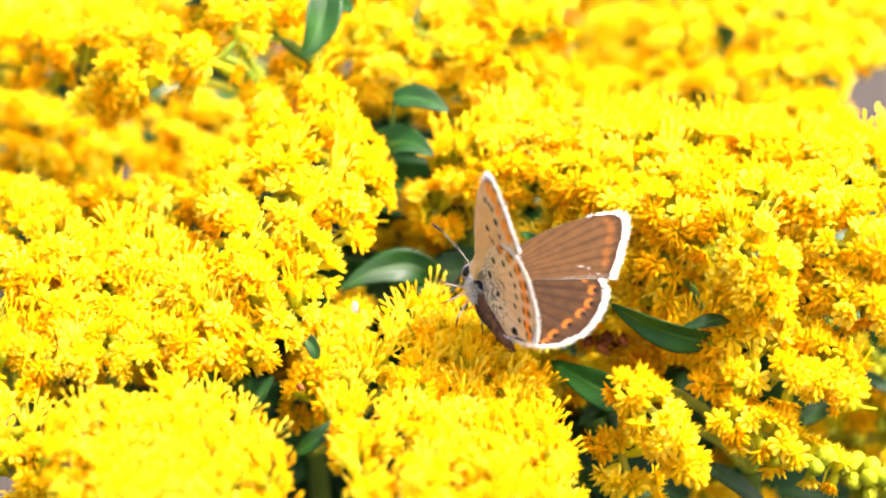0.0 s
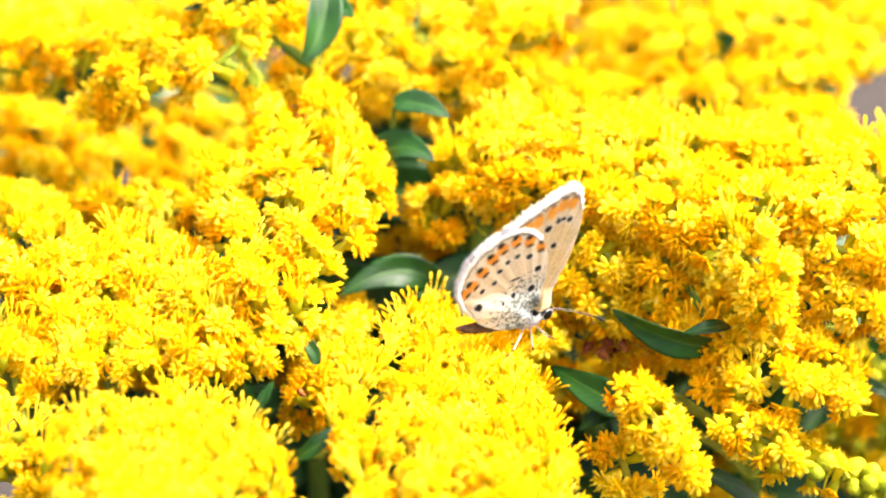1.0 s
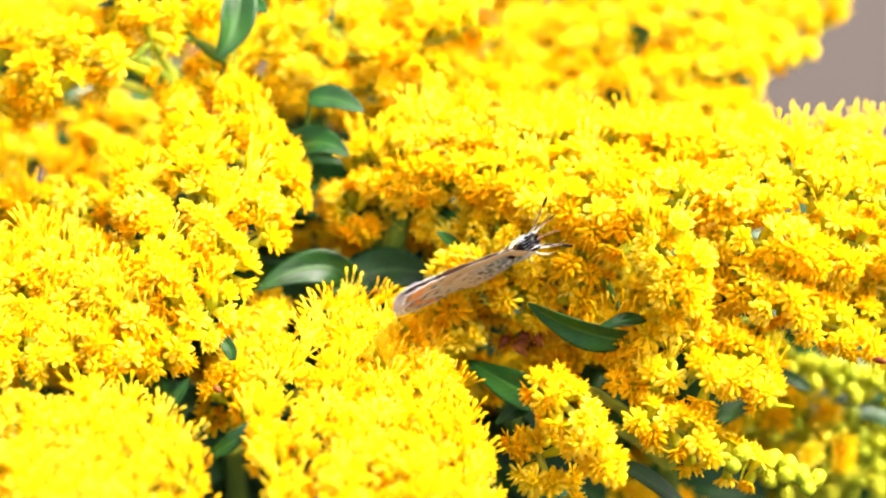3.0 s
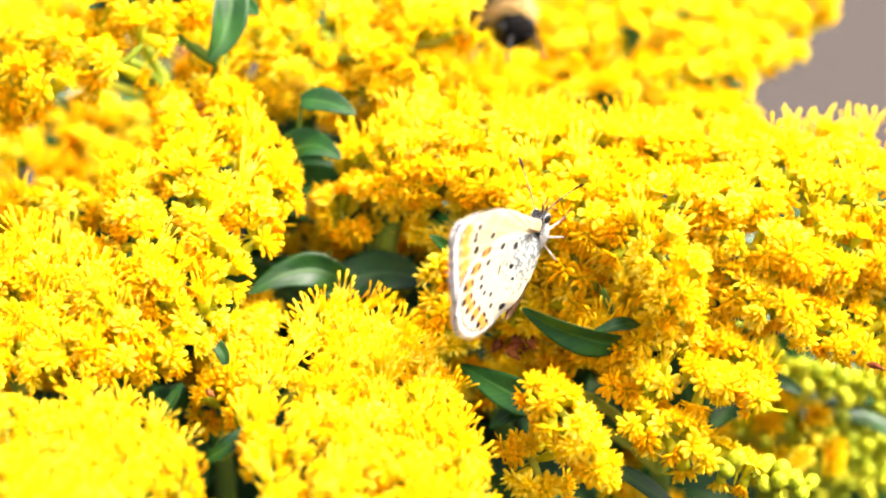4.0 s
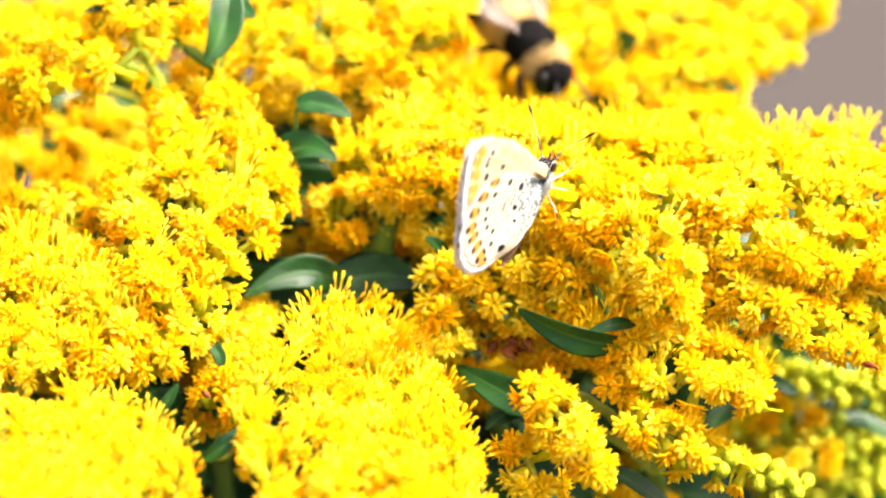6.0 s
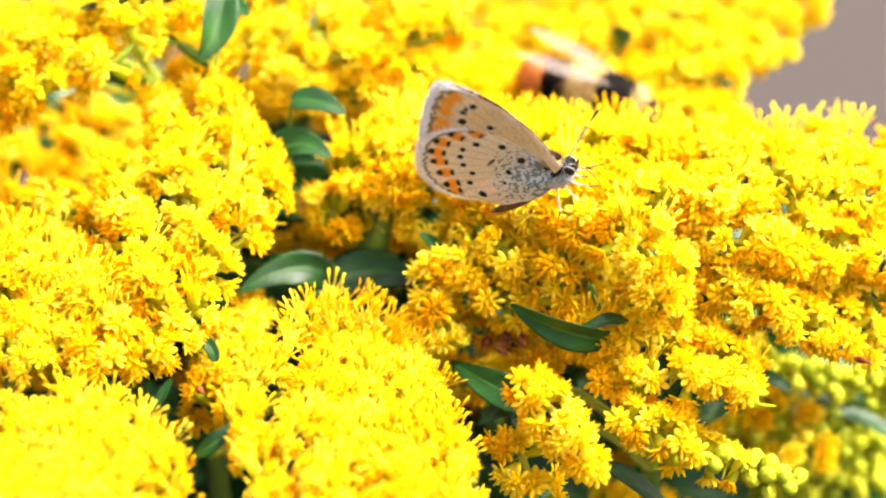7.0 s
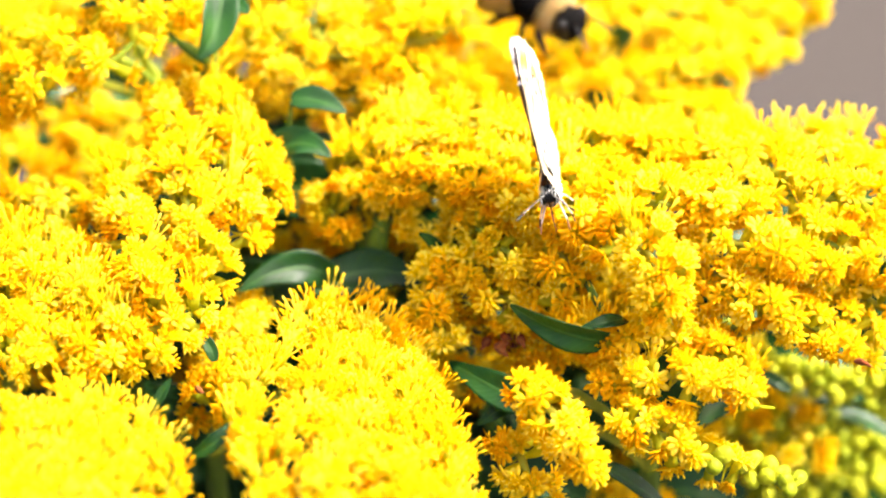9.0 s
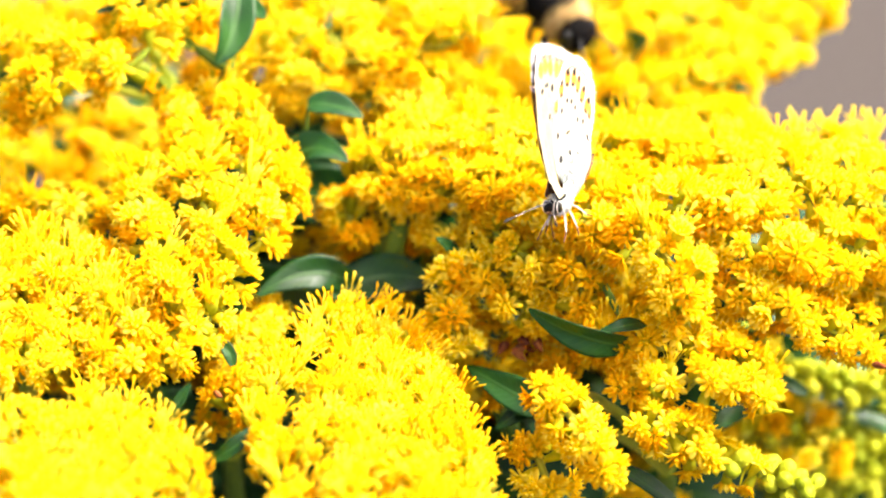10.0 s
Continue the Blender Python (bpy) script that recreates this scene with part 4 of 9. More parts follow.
raceme(far_right_plume, (0.0451, 0.02418, 0.91389), (0.0506, 0.02487, 0.91508), (0.0561, 0.02522, 0.91567), MIXED, seed=137, buds=2.5, dense=1.15, spread=2.6)
raceme(far_right_plume, (0.03736, 0.02333, 0.9004), (0.04432, 0.02298, 0.8998), (0.05408, 0.02263, 0.89919), MIXED, seed=138, buds=2.5, dense=1.15, spread=2.6)
raceme(far_right_plume, (0.04725, 0.03458, 0.9039), (0.05222, 0.03494, 0.90451), (0.05931, 0.03458, 0.9039), MIXED, seed=139, buds=2.5, dense=1.15, spread=2.6)
raceme(far_right_plume, (0.04247, 0.03413, 0.89911), (0.0496, 0.03431, 0.89942), (0.05815, 0.03377, 0.89849), MIXED, seed=140, buds=2.5, dense=1.15, spread=2.6)
leaf(far_right_plume, (0.05478, 0.01792, 0.91305), (0.04935, 0.01928, 0.9154), (0.04347, 0.01861, 0.91623), 0.00287, face=(0, -0.1, 1))
leaf(far_right_plume, (0.03426, 0.01219, 0.92311), (0.03212, 0.00983, 0.92303), (0.02934, 0.00683, 0.92183), 0.00313)
leaf(far_right_plume, (0.04052, 0.00913, 0.92582), (0.03789, 0.00979, 0.92696), (0.03591, 0.01045, 0.92809), 0.00150)

under_plume_a = plume((-0.069, 0.118, 0), (-0.06937, 0.068, 0.88779), "shaded goldenrod racemes and dark green leaves low in the clump")
raceme(under_plume_a, (-0.07012, 0.04058, 0.91028), (-0.06102, 0.03948, 0.91438), (-0.0528, 0.04207, 0.91287), FACING, seed=141)
raceme(under_plume_a, (-0.04778, 0.02666, 0.91817), (-0.05613, 0.02435, 0.92017), (-0.06525, 0.02577, 0.91663), FACING, seed=142)
raceme(under_plume_a, (-0.06111, 0.04607, 0.91379), (-0.05366, 0.04282, 0.91417), (-0.04698, 0.04327, 0.90895), FACING, seed=143)
raceme(under_plume_a, (-0.05624, 0.04031, 0.91981), (-0.06406, 0.03937, 0.9242), (-0.07266, 0.04221, 0.92311), FACING, seed=144)
leaf(under_plume_a, (-0.08395, 0.03464, 0.92399), (-0.07504, 0.03368, 0.92833), (-0.06761, 0.0397, 0.92676), 0.00694, face=(-0.27, -0.75, 0.70))
leaf(under_plume_a, (-0.08064, 0.02602, 0.92307), (-0.07059, 0.02383, 0.92528), (-0.06195, 0.02852, 0.92139), 0.00719, face=(-0.23, -0.75, 0.41))
leaf(under_plume_a, (-0.05939, 0.02891, 0.91408), (-0.04968, 0.02737, 0.91741), (-0.04086, 0.03264, 0.91454), 0.00637, face=(0.14, -0.75, 0.40))
leaf(under_plume_a, (-0.06267, 0.05522, 0.89964), (-0.05418, 0.05473, 0.9048), (-0.04674, 0.06101, 0.90367), 0.00575, face=(-0.11, -0.75, 0.38))
leaf(under_plume_a, (-0.06446, 0.03675, 0.92565), (-0.07176, 0.03603, 0.9304), (-0.08051, 0.04228, 0.92923), 0.00500, face=(0.14, -0.75, 0.47))
leaf(under_plume_a, (-0.06513, 0.03994, 0.91517), (-0.06863, 0.03554, 0.91356), (-0.07354, 0.03794, 0.90571), 0.00619, face=(0.16, -0.75, 0.33))
leaf(under_plume_a, (-0.05828, 0.05386, 0.91529), (-0.0522, 0.0538, 0.92119), (-0.04717, 0.06069, 0.92112), 0.00506, face=(0.23, -0.75, 0.48))
leaf(under_plume_a, (-0.06312, 0.03049, 0.9388), (-0.05872, 0.02612, 0.93725), (-0.05552, 0.02878, 0.92985), 0.00737, face=(-0.24, -0.75, 0.68))
leaf(under_plume_a, (-0.04565, 0.03245, 0.91621), (-0.05129, 0.02838, 0.91515), (-0.05795, 0.03111, 0.90789), 0.00631, face=(0.22, -0.75, 0.35))
leaf(under_plume_a, (-0.06949, 0.05292, 0.90367), (-0.05912, 0.05022, 0.90499), (-0.04975, 0.0543, 0.90004), 0.00737, face=(-0.33, -0.75, 0.47))
leaf(under_plume_a, (-0.06872, 0.02963, 0.91132), (-0.05967, 0.02862, 0.91557), (-0.05178, 0.03441, 0.9136), 0.00637, face=(-0.15, -0.75, 0.46))
leaf(under_plume_a, (-0.06666, 0.02978, 0.92759), (-0.06981, 0.02982, 0.93365), (-0.07435, 0.03685, 0.93382), 0.00750, face=(-0.27, -0.75, 0.32))
leaf(under_plume_a, (-0.05122, 0.0395, 0.92242), (-0.05011, 0.03493, 0.9205), (-0.05001, 0.03717, 0.91239), 0.00650, face=(0.26, -0.75, 0.53))
leaf(under_plume_a, (-0.079, 0.06223, 0.91578), (-0.06846, 0.05951, 0.91708), (-0.05916, 0.06375, 0.91242), 0.00625, face=(0.27, -0.75, 0.37))
leaf(under_plume_a, (-0.0609, 0.039, 0.90156), (-0.05815, 0.03933, 0.90812), (-0.05653, 0.04644, 0.90843), 0.00525, face=(-0.05, -0.75, 0.37))
leaf(under_plume_a, (-0.06434, 0.04112, 0.92122), (-0.05411, 0.03895, 0.92347), (-0.04491, 0.04374, 0.91975), 0.00713, face=(0.38, -0.75, 0.53))
leaf(under_plume_a, (-0.0618, 0.04093, 0.91689), (-0.06385, 0.03642, 0.91509), (-0.06727, 0.03869, 0.90701), 0.00600, face=(-0.28, -0.75, 0.49))
leaf(under_plume_a, (-0.04146, 0.04137, 0.90566), (-0.05116, 0.03922, 0.90794), (-0.06195, 0.04387, 0.90399), 0.00588, face=(-0.33, -0.75, 0.44))

under_plume_b = plume((-0.049, 0.12, 0), (-0.04865, 0.07031, 0.89177), "shaded goldenrod racemes and dark green leaves low in the clump")
raceme(under_plume_b, (-0.0396, 0.03264, 0.91454), (-0.03733, 0.03283, 0.92087), (-0.03555, 0.03673, 0.92162), FACING, seed=145)
raceme(under_plume_b, (-0.03888, 0.04001, 0.9133), (-0.03813, 0.04027, 0.91975), (-0.03781, 0.04427, 0.92067), FACING, seed=146)
raceme(under_plume_b, (-0.03831, 0.03452, 0.9218), (-0.04697, 0.03247, 0.92424), (-0.05632, 0.03414, 0.92113), FACING, seed=147)
raceme(under_plume_b, (-0.04624, 0.03376, 0.92047), (-0.03743, 0.03257, 0.92442), (-0.02921, 0.03515, 0.92288), FACING, seed=148)
leaf(under_plume_b, (-0.0299, 0.0234, 0.92854), (-0.03868, 0.0219, 0.93194), (-0.04833, 0.02737, 0.92941), 0.00562, face=(0.14, -0.75, 0.53))
leaf(under_plume_b, (-0.0316, 0.05559, 0.91428), (-0.03727, 0.05137, 0.91297), (-0.04363, 0.05395, 0.90545), 0.00662, face=(0.19, -0.75, 0.71))
leaf(under_plume_b, (-0.04686, 0.05168, 0.90151), (-0.05043, 0.05194, 0.90796), (-0.055, 0.05903, 0.90824), 0.00744, face=(0.37, -0.75, 0.56))
leaf(under_plume_b, (-0.05512, 0.05915, 0.91644), (-0.04537, 0.05797, 0.9204), (-0.03644, 0.06377, 0.91846), 0.00619, face=(0.15, -0.75, 0.66))
leaf(under_plume_b, (-0.03088, 0.05626, 0.91744), (-0.03951, 0.05532, 0.92182), (-0.04903, 0.06135, 0.92025), 0.00669, face=(-0.06, -0.75, 0.61))
leaf(under_plume_b, (-0.04833, 0.05062, 0.91367), (-0.0381, 0.04804, 0.91521), (-0.02855, 0.05232, 0.91063), 0.00537, face=(-0.05, -0.75, 0.63))
leaf(under_plume_b, (-0.06283, 0.04689, 0.91522), (-0.0528, 0.0441, 0.91639), (-0.04375, 0.04817, 0.91143), 0.00619, face=(-0.22, -0.75, 0.33))
leaf(under_plume_b, (-0.05639, 0.0349, 0.93445), (-0.05266, 0.03045, 0.93274), (-0.05, 0.03299, 0.92513), 0.00506, face=(-0.03, -0.75, 0.49))
leaf(under_plume_b, (-0.04876, 0.03122, 0.92208), (-0.04061, 0.03044, 0.92672), (-0.03317, 0.03658, 0.92535), 0.00500, face=(-0.08, -0.75, 0.44))
leaf(under_plume_b, (-0.04169, 0.06164, 0.92277), (-0.04854, 0.05764, 0.92184), (-0.05638, 0.06058, 0.91494), 0.00506, face=(0.09, -0.75, 0.35))
leaf(under_plume_b, (-0.0537, 0.04735, 0.92002), (-0.04377, 0.04583, 0.92338), (-0.03465, 0.05124, 0.92075), 0.00706, face=(-0.06, -0.75, 0.71))
leaf(under_plume_b, (-0.03168, 0.02906, 0.92833), (-0.03933, 0.02824, 0.93291), (-0.04778, 0.03436, 0.93151), 0.00644, face=(0.37, -0.75, 0.78))
leaf(under_plume_b, (-0.05395, 0.06, 0.91392), (-0.04337, 0.05784, 0.91618), (-0.03356, 0.06255, 0.91235), 0.00525, face=(0.05, -0.75, 0.61))
leaf(under_plume_b, (-0.04939, 0.05893, 0.91207), (-0.05639, 0.05499, 0.91124), (-0.06445, 0.05785, 0.9042), 0.00606, face=(-0.22, -0.75, 0.45))
leaf(under_plume_b, (-0.04252, 0.06092, 0.90952), (-0.03342, 0.06014, 0.91417), (-0.02497, 0.06623, 0.91271), 0.00650, face=(-0.19, -0.75, 0.79))
leaf(under_plume_b, (-0.05389, 0.03664, 0.92547), (-0.04386, 0.03471, 0.92812), (-0.03472, 0.03972, 0.9248), 0.00625, face=(-0.17, -0.75, 0.54))
leaf(under_plume_b, (-0.05215, 0.04239, 0.92341), (-0.05446, 0.03787, 0.92159), (-0.05782, 0.04019, 0.91361), 0.00694, face=(0.26, -0.75, 0.31))
leaf(under_plume_b, (-0.04797, 0.05999, 0.9099), (-0.04569, 0.06034, 0.91652), (-0.04419, 0.06767, 0.9172), 0.00562, face=(-0.19, -0.75, 0.38))

under_plume_c = plume((-0.023, 0.115, 0), (-0.02333, 0.06493, 0.88247), "shaded goldenrod racemes and dark green leaves low in the clump")
raceme(under_plume_c, (-0.00064, 0.03922, 0.91594), (-0.00968, 0.03704, 0.91816), (-0.01879, 0.03855, 0.91477), FACING, seed=149)
raceme(under_plume_c, (-0.02496, 0.04026, 0.91173), (-0.01801, 0.03696, 0.91202), (-0.01131, 0.03738, 0.90674), FACING, seed=150)
raceme(under_plume_c, (-0.0105, 0.03978, 0.9189), (-0.01505, 0.03612, 0.91856), (-0.01987, 0.03615, 0.91261), FACING, seed=151)
raceme(under_plume_c, (-0.02035, 0.03596, 0.91628), (-0.026, 0.03249, 0.91627), (-0.03199, 0.03273, 0.91069), FACING, seed=152)
leaf(under_plume_c, (-0.01414, 0.0225, 0.92498), (-0.01418, 0.01799, 0.92316), (-0.01451, 0.0203, 0.91515), 0.00613, face=(0.33, -0.75, 0.74))
leaf(under_plume_c, (-0.01172, 0.05513, 0.91548), (-0.02077, 0.05185, 0.9158), (-0.0302, 0.05544, 0.91003), 0.00644, face=(0.17, -0.75, 0.62))
leaf(under_plume_c, (-0.01414, 0.03125, 0.91013), (-0.02163, 0.02761, 0.90981), (-0.0296, 0.03069, 0.90315), 0.00713, face=(-0.24, -0.75, 0.45))
leaf(under_plume_c, (-0.0096, 0.05365, 0.90692), (-0.01304, 0.05392, 0.9134), (-0.01674, 0.06105, 0.91373), 0.00606, face=(-0.17, -0.75, 0.69))
leaf(under_plume_c, (-0.00099, 0.04079, 0.91664), (-0.01041, 0.03938, 0.9202), (-0.02002, 0.04485, 0.91769), 0.00625, face=(-0.14, -0.75, 0.38))
leaf(under_plume_c, (-0.0196, 0.02122, 0.92076), (-0.01825, 0.01675, 0.91902), (-0.01734, 0.01902, 0.91095), 0.00706, face=(0.23, -0.75, 0.63))
leaf(under_plume_c, (-0.04632, 0.05436, 0.89616), (-0.0357, 0.0523, 0.89859), (-0.0257, 0.05697, 0.89468), 0.00675, face=(-0.36, -0.75, 0.72))
leaf(under_plume_c, (-0.028, 0.05181, 0.89374), (-0.03025, 0.05223, 0.90047), (-0.0331, 0.05941, 0.9009), 0.00531, face=(-0.17, -0.75, 0.76))
leaf(under_plume_c, (-0.03593, 0.03642, 0.91509), (-0.03052, 0.03222, 0.91381), (-0.0257, 0.0348, 0.90628), 0.00656, face=(-0.37, -0.75, 0.35))
leaf(under_plume_c, (-0.01526, 0.02482, 0.92698), (-0.02357, 0.02372, 0.93109), (-0.03243, 0.02957, 0.92922), 0.00688, face=(0.30, -0.75, 0.37))
leaf(under_plume_c, (-0.0136, 0.04428, 0.9127), (-0.02346, 0.04197, 0.91469), (-0.03386, 0.04649, 0.91052), 0.00737, face=(-0.10, -0.75, 0.33))
leaf(under_plume_c, (-0.00638, 0.0465, 0.91454), (-0.01632, 0.04446, 0.91701), (-0.02664, 0.04925, 0.91331), 0.00725, face=(0.04, -0.75, 0.61))
leaf(under_plume_c, (-0.02721, 0.02573, 0.91257), (-0.02703, 0.02602, 0.91906), (-0.0274, 0.03313, 0.91939), 0.00631, face=(-0.29, -0.75, 0.42))
leaf(under_plume_c, (-0.02202, 0.02149, 0.91122), (-0.02405, 0.02169, 0.91757), (-0.02659, 0.0287, 0.91772), 0.00662, face=(-0.33, -0.75, 0.63))
leaf(under_plume_c, (-0.03357, 0.0485, 0.92001), (-0.03264, 0.04385, 0.91795), (-0.03235, 0.04605, 0.90977), 0.00719, face=(-0.02, -0.75, 0.46))
leaf(under_plume_c, (-0.02342, 0.05296, 0.91574), (-0.01376, 0.04998, 0.91657), (-0.00431, 0.05387, 0.91131), 0.00537, face=(0.36, -0.75, 0.64))
leaf(under_plume_c, (-0.02509, 0.05844, 0.90323), (-0.03017, 0.05854, 0.90939), (-0.03593, 0.06553, 0.90949), 0.00706, face=(-0.29, -0.75, 0.61))
leaf(under_plume_c, (-0.01763, 0.03301, 0.91718), (-0.02485, 0.03246, 0.92223), (-0.03263, 0.0388, 0.9212), 0.00588, face=(-0.09, -0.75, 0.37))

under_plume_d = plume((-0.002, 0.112, 0), (-0.00184, 0.06187, 0.87715), "shaded goldenrod racemes and dark green leaves low in the clump")
raceme(under_plume_d, (0.01478, 0.03814, 0.90406), (0.00631, 0.03547, 0.90544), (-0.00214, 0.03639, 0.90103), FACING, seed=153)
raceme(under_plume_d, (0.01497, 0.03322, 0.90554), (0.00674, 0.03234, 0.91002), (-0.00148, 0.03509, 0.90878), FACING, seed=154)
raceme(under_plume_d, (-0.00482, 0.0263, 0.91556), (0.00397, 0.02404, 0.91763), (0.01275, 0.02548, 0.91413), FACING, seed=155)
raceme(under_plume_d, (0.00029, 0.04446, 0.911), (-0.00891, 0.04236, 0.91337), (-0.01822, 0.04392, 0.91007), FACING, seed=156)
leaf(under_plume_d, (-0.00233, 0.03767, 0.91324), (0.00526, 0.03711, 0.91828), (0.01294, 0.04342, 0.91721), 0.00656, face=(-0.06, -0.75, 0.53))
leaf(under_plume_d, (-0.00527, 0.02749, 0.92362), (-0.01196, 0.02367, 0.92299), (-0.01895, 0.02665, 0.91615), 0.00594, face=(0.30, -0.75, 0.38))
leaf(under_plume_d, (-0.00582, 0.02694, 0.92267), (-0.00795, 0.02248, 0.92093), (-0.01034, 0.02482, 0.91299), 0.00556, face=(-0.01, -0.75, 0.32))
leaf(under_plume_d, (0.01412, 0.05101, 0.89435), (0.01006, 0.05131, 0.90087), (0.00625, 0.05833, 0.90103), 0.00669, face=(-0.02, -0.75, 0.77))
leaf(under_plume_d, (-0.00728, 0.02378, 0.90519), (-0.01165, 0.02382, 0.91126), (-0.01627, 0.03062, 0.91103), 0.00681, face=(-0.27, -0.75, 0.40))
leaf(under_plume_d, (-0.00619, 0.02391, 0.92341), (-0.01384, 0.02037, 0.92328), (-0.02176, 0.02369, 0.91704), 0.00744, face=(-0.11, -0.75, 0.46))
leaf(under_plume_d, (-0.00058, 0.04415, 0.90048), (-0.00259, 0.04454, 0.90715), (-0.00467, 0.05168, 0.90752), 0.00544, face=(-0.21, -0.75, 0.64))
leaf(under_plume_d, (0.00035, 0.0308, 0.90534), (0.00999, 0.02908, 0.90837), (0.01996, 0.0341, 0.90506), 0.00500, face=(-0.35, -0.75, 0.69))
leaf(under_plume_d, (-0.01411, 0.04207, 0.91287), (-0.00411, 0.04008, 0.91542), (0.00588, 0.04496, 0.91187), 0.00631, face=(-0.12, -0.75, 0.35))
leaf(under_plume_d, (-0.02237, 0.03024, 0.89837), (-0.01315, 0.02911, 0.90242), (-0.00413, 0.0347, 0.9001), 0.00513, face=(-0.21, -0.75, 0.33))
leaf(under_plume_d, (0.00373, 0.03147, 0.9225), (-0.00432, 0.02797, 0.92245), (-0.01252, 0.03136, 0.91632), 0.00575, face=(-0.36, -0.75, 0.32))
leaf(under_plume_d, (0.01916, 0.04061, 0.91435), (0.01092, 0.03706, 0.9142), (0.00293, 0.04028, 0.90778), 0.00631, face=(-0.33, -0.75, 0.46))
leaf(under_plume_d, (-0.00435, 0.04928, 0.89336), (-0.01268, 0.04867, 0.89829), (-0.02131, 0.05481, 0.89693), 0.00713, face=(-0.23, -0.75, 0.31))
leaf(under_plume_d, (0.0065, 0.04043, 0.90802), (-0.00064, 0.03657, 0.90734), (-0.00784, 0.03945, 0.90033), 0.00656, face=(0.18, -0.75, 0.76))
leaf(under_plume_d, (-0.00878, 0.05086, 0.90409), (-0.00705, 0.04623, 0.90208), (-0.00545, 0.04833, 0.89371), 0.00531, face=(-0.15, -0.75, 0.34))
leaf(under_plume_d, (-0.00111, 0.02708, 0.90891), (0.00553, 0.02321, 0.90821), (0.01232, 0.02604, 0.9011), 0.00519, face=(-0.20, -0.75, 0.34))
leaf(under_plume_d, (-0.0125, 0.02604, 0.91311), (-0.0035, 0.023, 0.91383), (0.00549, 0.02674, 0.90831), 0.00675, face=(-0.36, -0.75, 0.40))
leaf(under_plume_d, (0.00122, 0.02231, 0.92064), (-0.00709, 0.01902, 0.92094), (-0.0156, 0.02256, 0.91508), 0.00581, face=(0.20, -0.75, 0.58))

under_plume_e = plume((0.023, 0.112, 0), (0.02272, 0.06187, 0.87715), "shaded goldenrod racemes and dark green leaves low in the clump")
raceme(under_plume_e, (0.03898, 0.03541, 0.90133), (0.03051, 0.03456, 0.90585), (0.02245, 0.03733, 0.90467), FACING, seed=157)
raceme(under_plume_e, (0.01076, 0.03187, 0.90119), (0.01941, 0.03066, 0.9051), (0.02839, 0.03307, 0.90328), FACING, seed=158)
raceme(under_plume_e, (0.02253, 0.02479, 0.90494), (0.02583, 0.02491, 0.91114), (0.02941, 0.02865, 0.91162), FACING, seed=159)
raceme(under_plume_e, (0.01327, 0.02903, 0.92228), (0.01748, 0.02537, 0.92195), (0.02193, 0.02542, 0.91603), FACING, seed=160)
leaf(under_plume_e, (0.00534, 0.0268, 0.91041), (0.0142, 0.02375, 0.91114), (0.0234, 0.02744, 0.90553), 0.00694, face=(0.05, -0.75, 0.31))
leaf(under_plume_e, (0.00251, 0.0318, 0.91309), (0.00867, 0.03158, 0.91871), (0.01505, 0.03818, 0.91813), 0.00737, face=(0.09, -0.75, 0.42))
leaf(under_plume_e, (0.00899, 0.03078, 0.91332), (0.01862, 0.02848, 0.91533), (0.0287, 0.03294, 0.91105), 0.00644, face=(0.26, -0.75, 0.66))
leaf(under_plume_e, (0.01221, 0.02073, 0.90991), (0.00967, 0.02094, 0.91628), (0.00739, 0.02791, 0.91634), 0.00613, face=(0.35, -0.75, 0.70))
leaf(under_plume_e, (0.02117, 0.05371, 0.90102), (0.01107, 0.05097, 0.90229), (0.00111, 0.05499, 0.89725), 0.00606, face=(-0.05, -0.75, 0.68))
leaf(under_plume_e, (0.04283, 0.05191, 0.89191), (0.03408, 0.05131, 0.89687), (0.02585, 0.05738, 0.89539), 0.00525, face=(0.25, -0.75, 0.51))
leaf(under_plume_e, (0.01688, 0.01183, 0.90849), (0.00845, 0.01081, 0.91272), (0.00014, 0.01653, 0.91063), 0.00619, face=(0.31, -0.75, 0.50))
leaf(under_plume_e, (0.02179, 0.02542, 0.91603), (0.01284, 0.02418, 0.91988), (0.00401, 0.0298, 0.91761), 0.00588, face=(0.20, -0.75, 0.42))
leaf(under_plume_e, (0.01225, 0.05414, 0.89577), (0.0177, 0.05422, 0.90192), (0.02353, 0.06112, 0.90186), 0.00713, face=(0.09, -0.75, 0.50))
leaf(under_plume_e, (0.0017, 0.03247, 0.90224), (0.01125, 0.02978, 0.90358), (0.02109, 0.03381, 0.89856), 0.00544, face=(-0.32, -0.75, 0.66))
leaf(under_plume_e, (0.03729, 0.05234, 0.90866), (0.03249, 0.04792, 0.90701), (0.02828, 0.05032, 0.89915), 0.00669, face=(0.29, -0.75, 0.61))
leaf(under_plume_e, (0.03704, 0.0176, 0.92048), (0.02742, 0.01563, 0.92306), (0.01838, 0.02048, 0.91946), 0.00644, face=(-0.25, -0.75, 0.49))
leaf(under_plume_e, (0.02295, 0.03463, 0.92198), (0.01568, 0.03085, 0.92143), (0.00861, 0.03391, 0.91474), 0.00619, face=(0.16, -0.75, 0.50))
leaf(under_plume_e, (0.0391, 0.04635, 0.88628), (0.03518, 0.04672, 0.89292), (0.03199, 0.05372, 0.89304), 0.00669, face=(0.03, -0.75, 0.70))
leaf(under_plume_e, (0.02765, 0.04146, 0.8998), (0.0175, 0.03972, 0.9028), (0.00763, 0.04467, 0.89937), 0.00569, face=(-0.34, -0.75, 0.34))
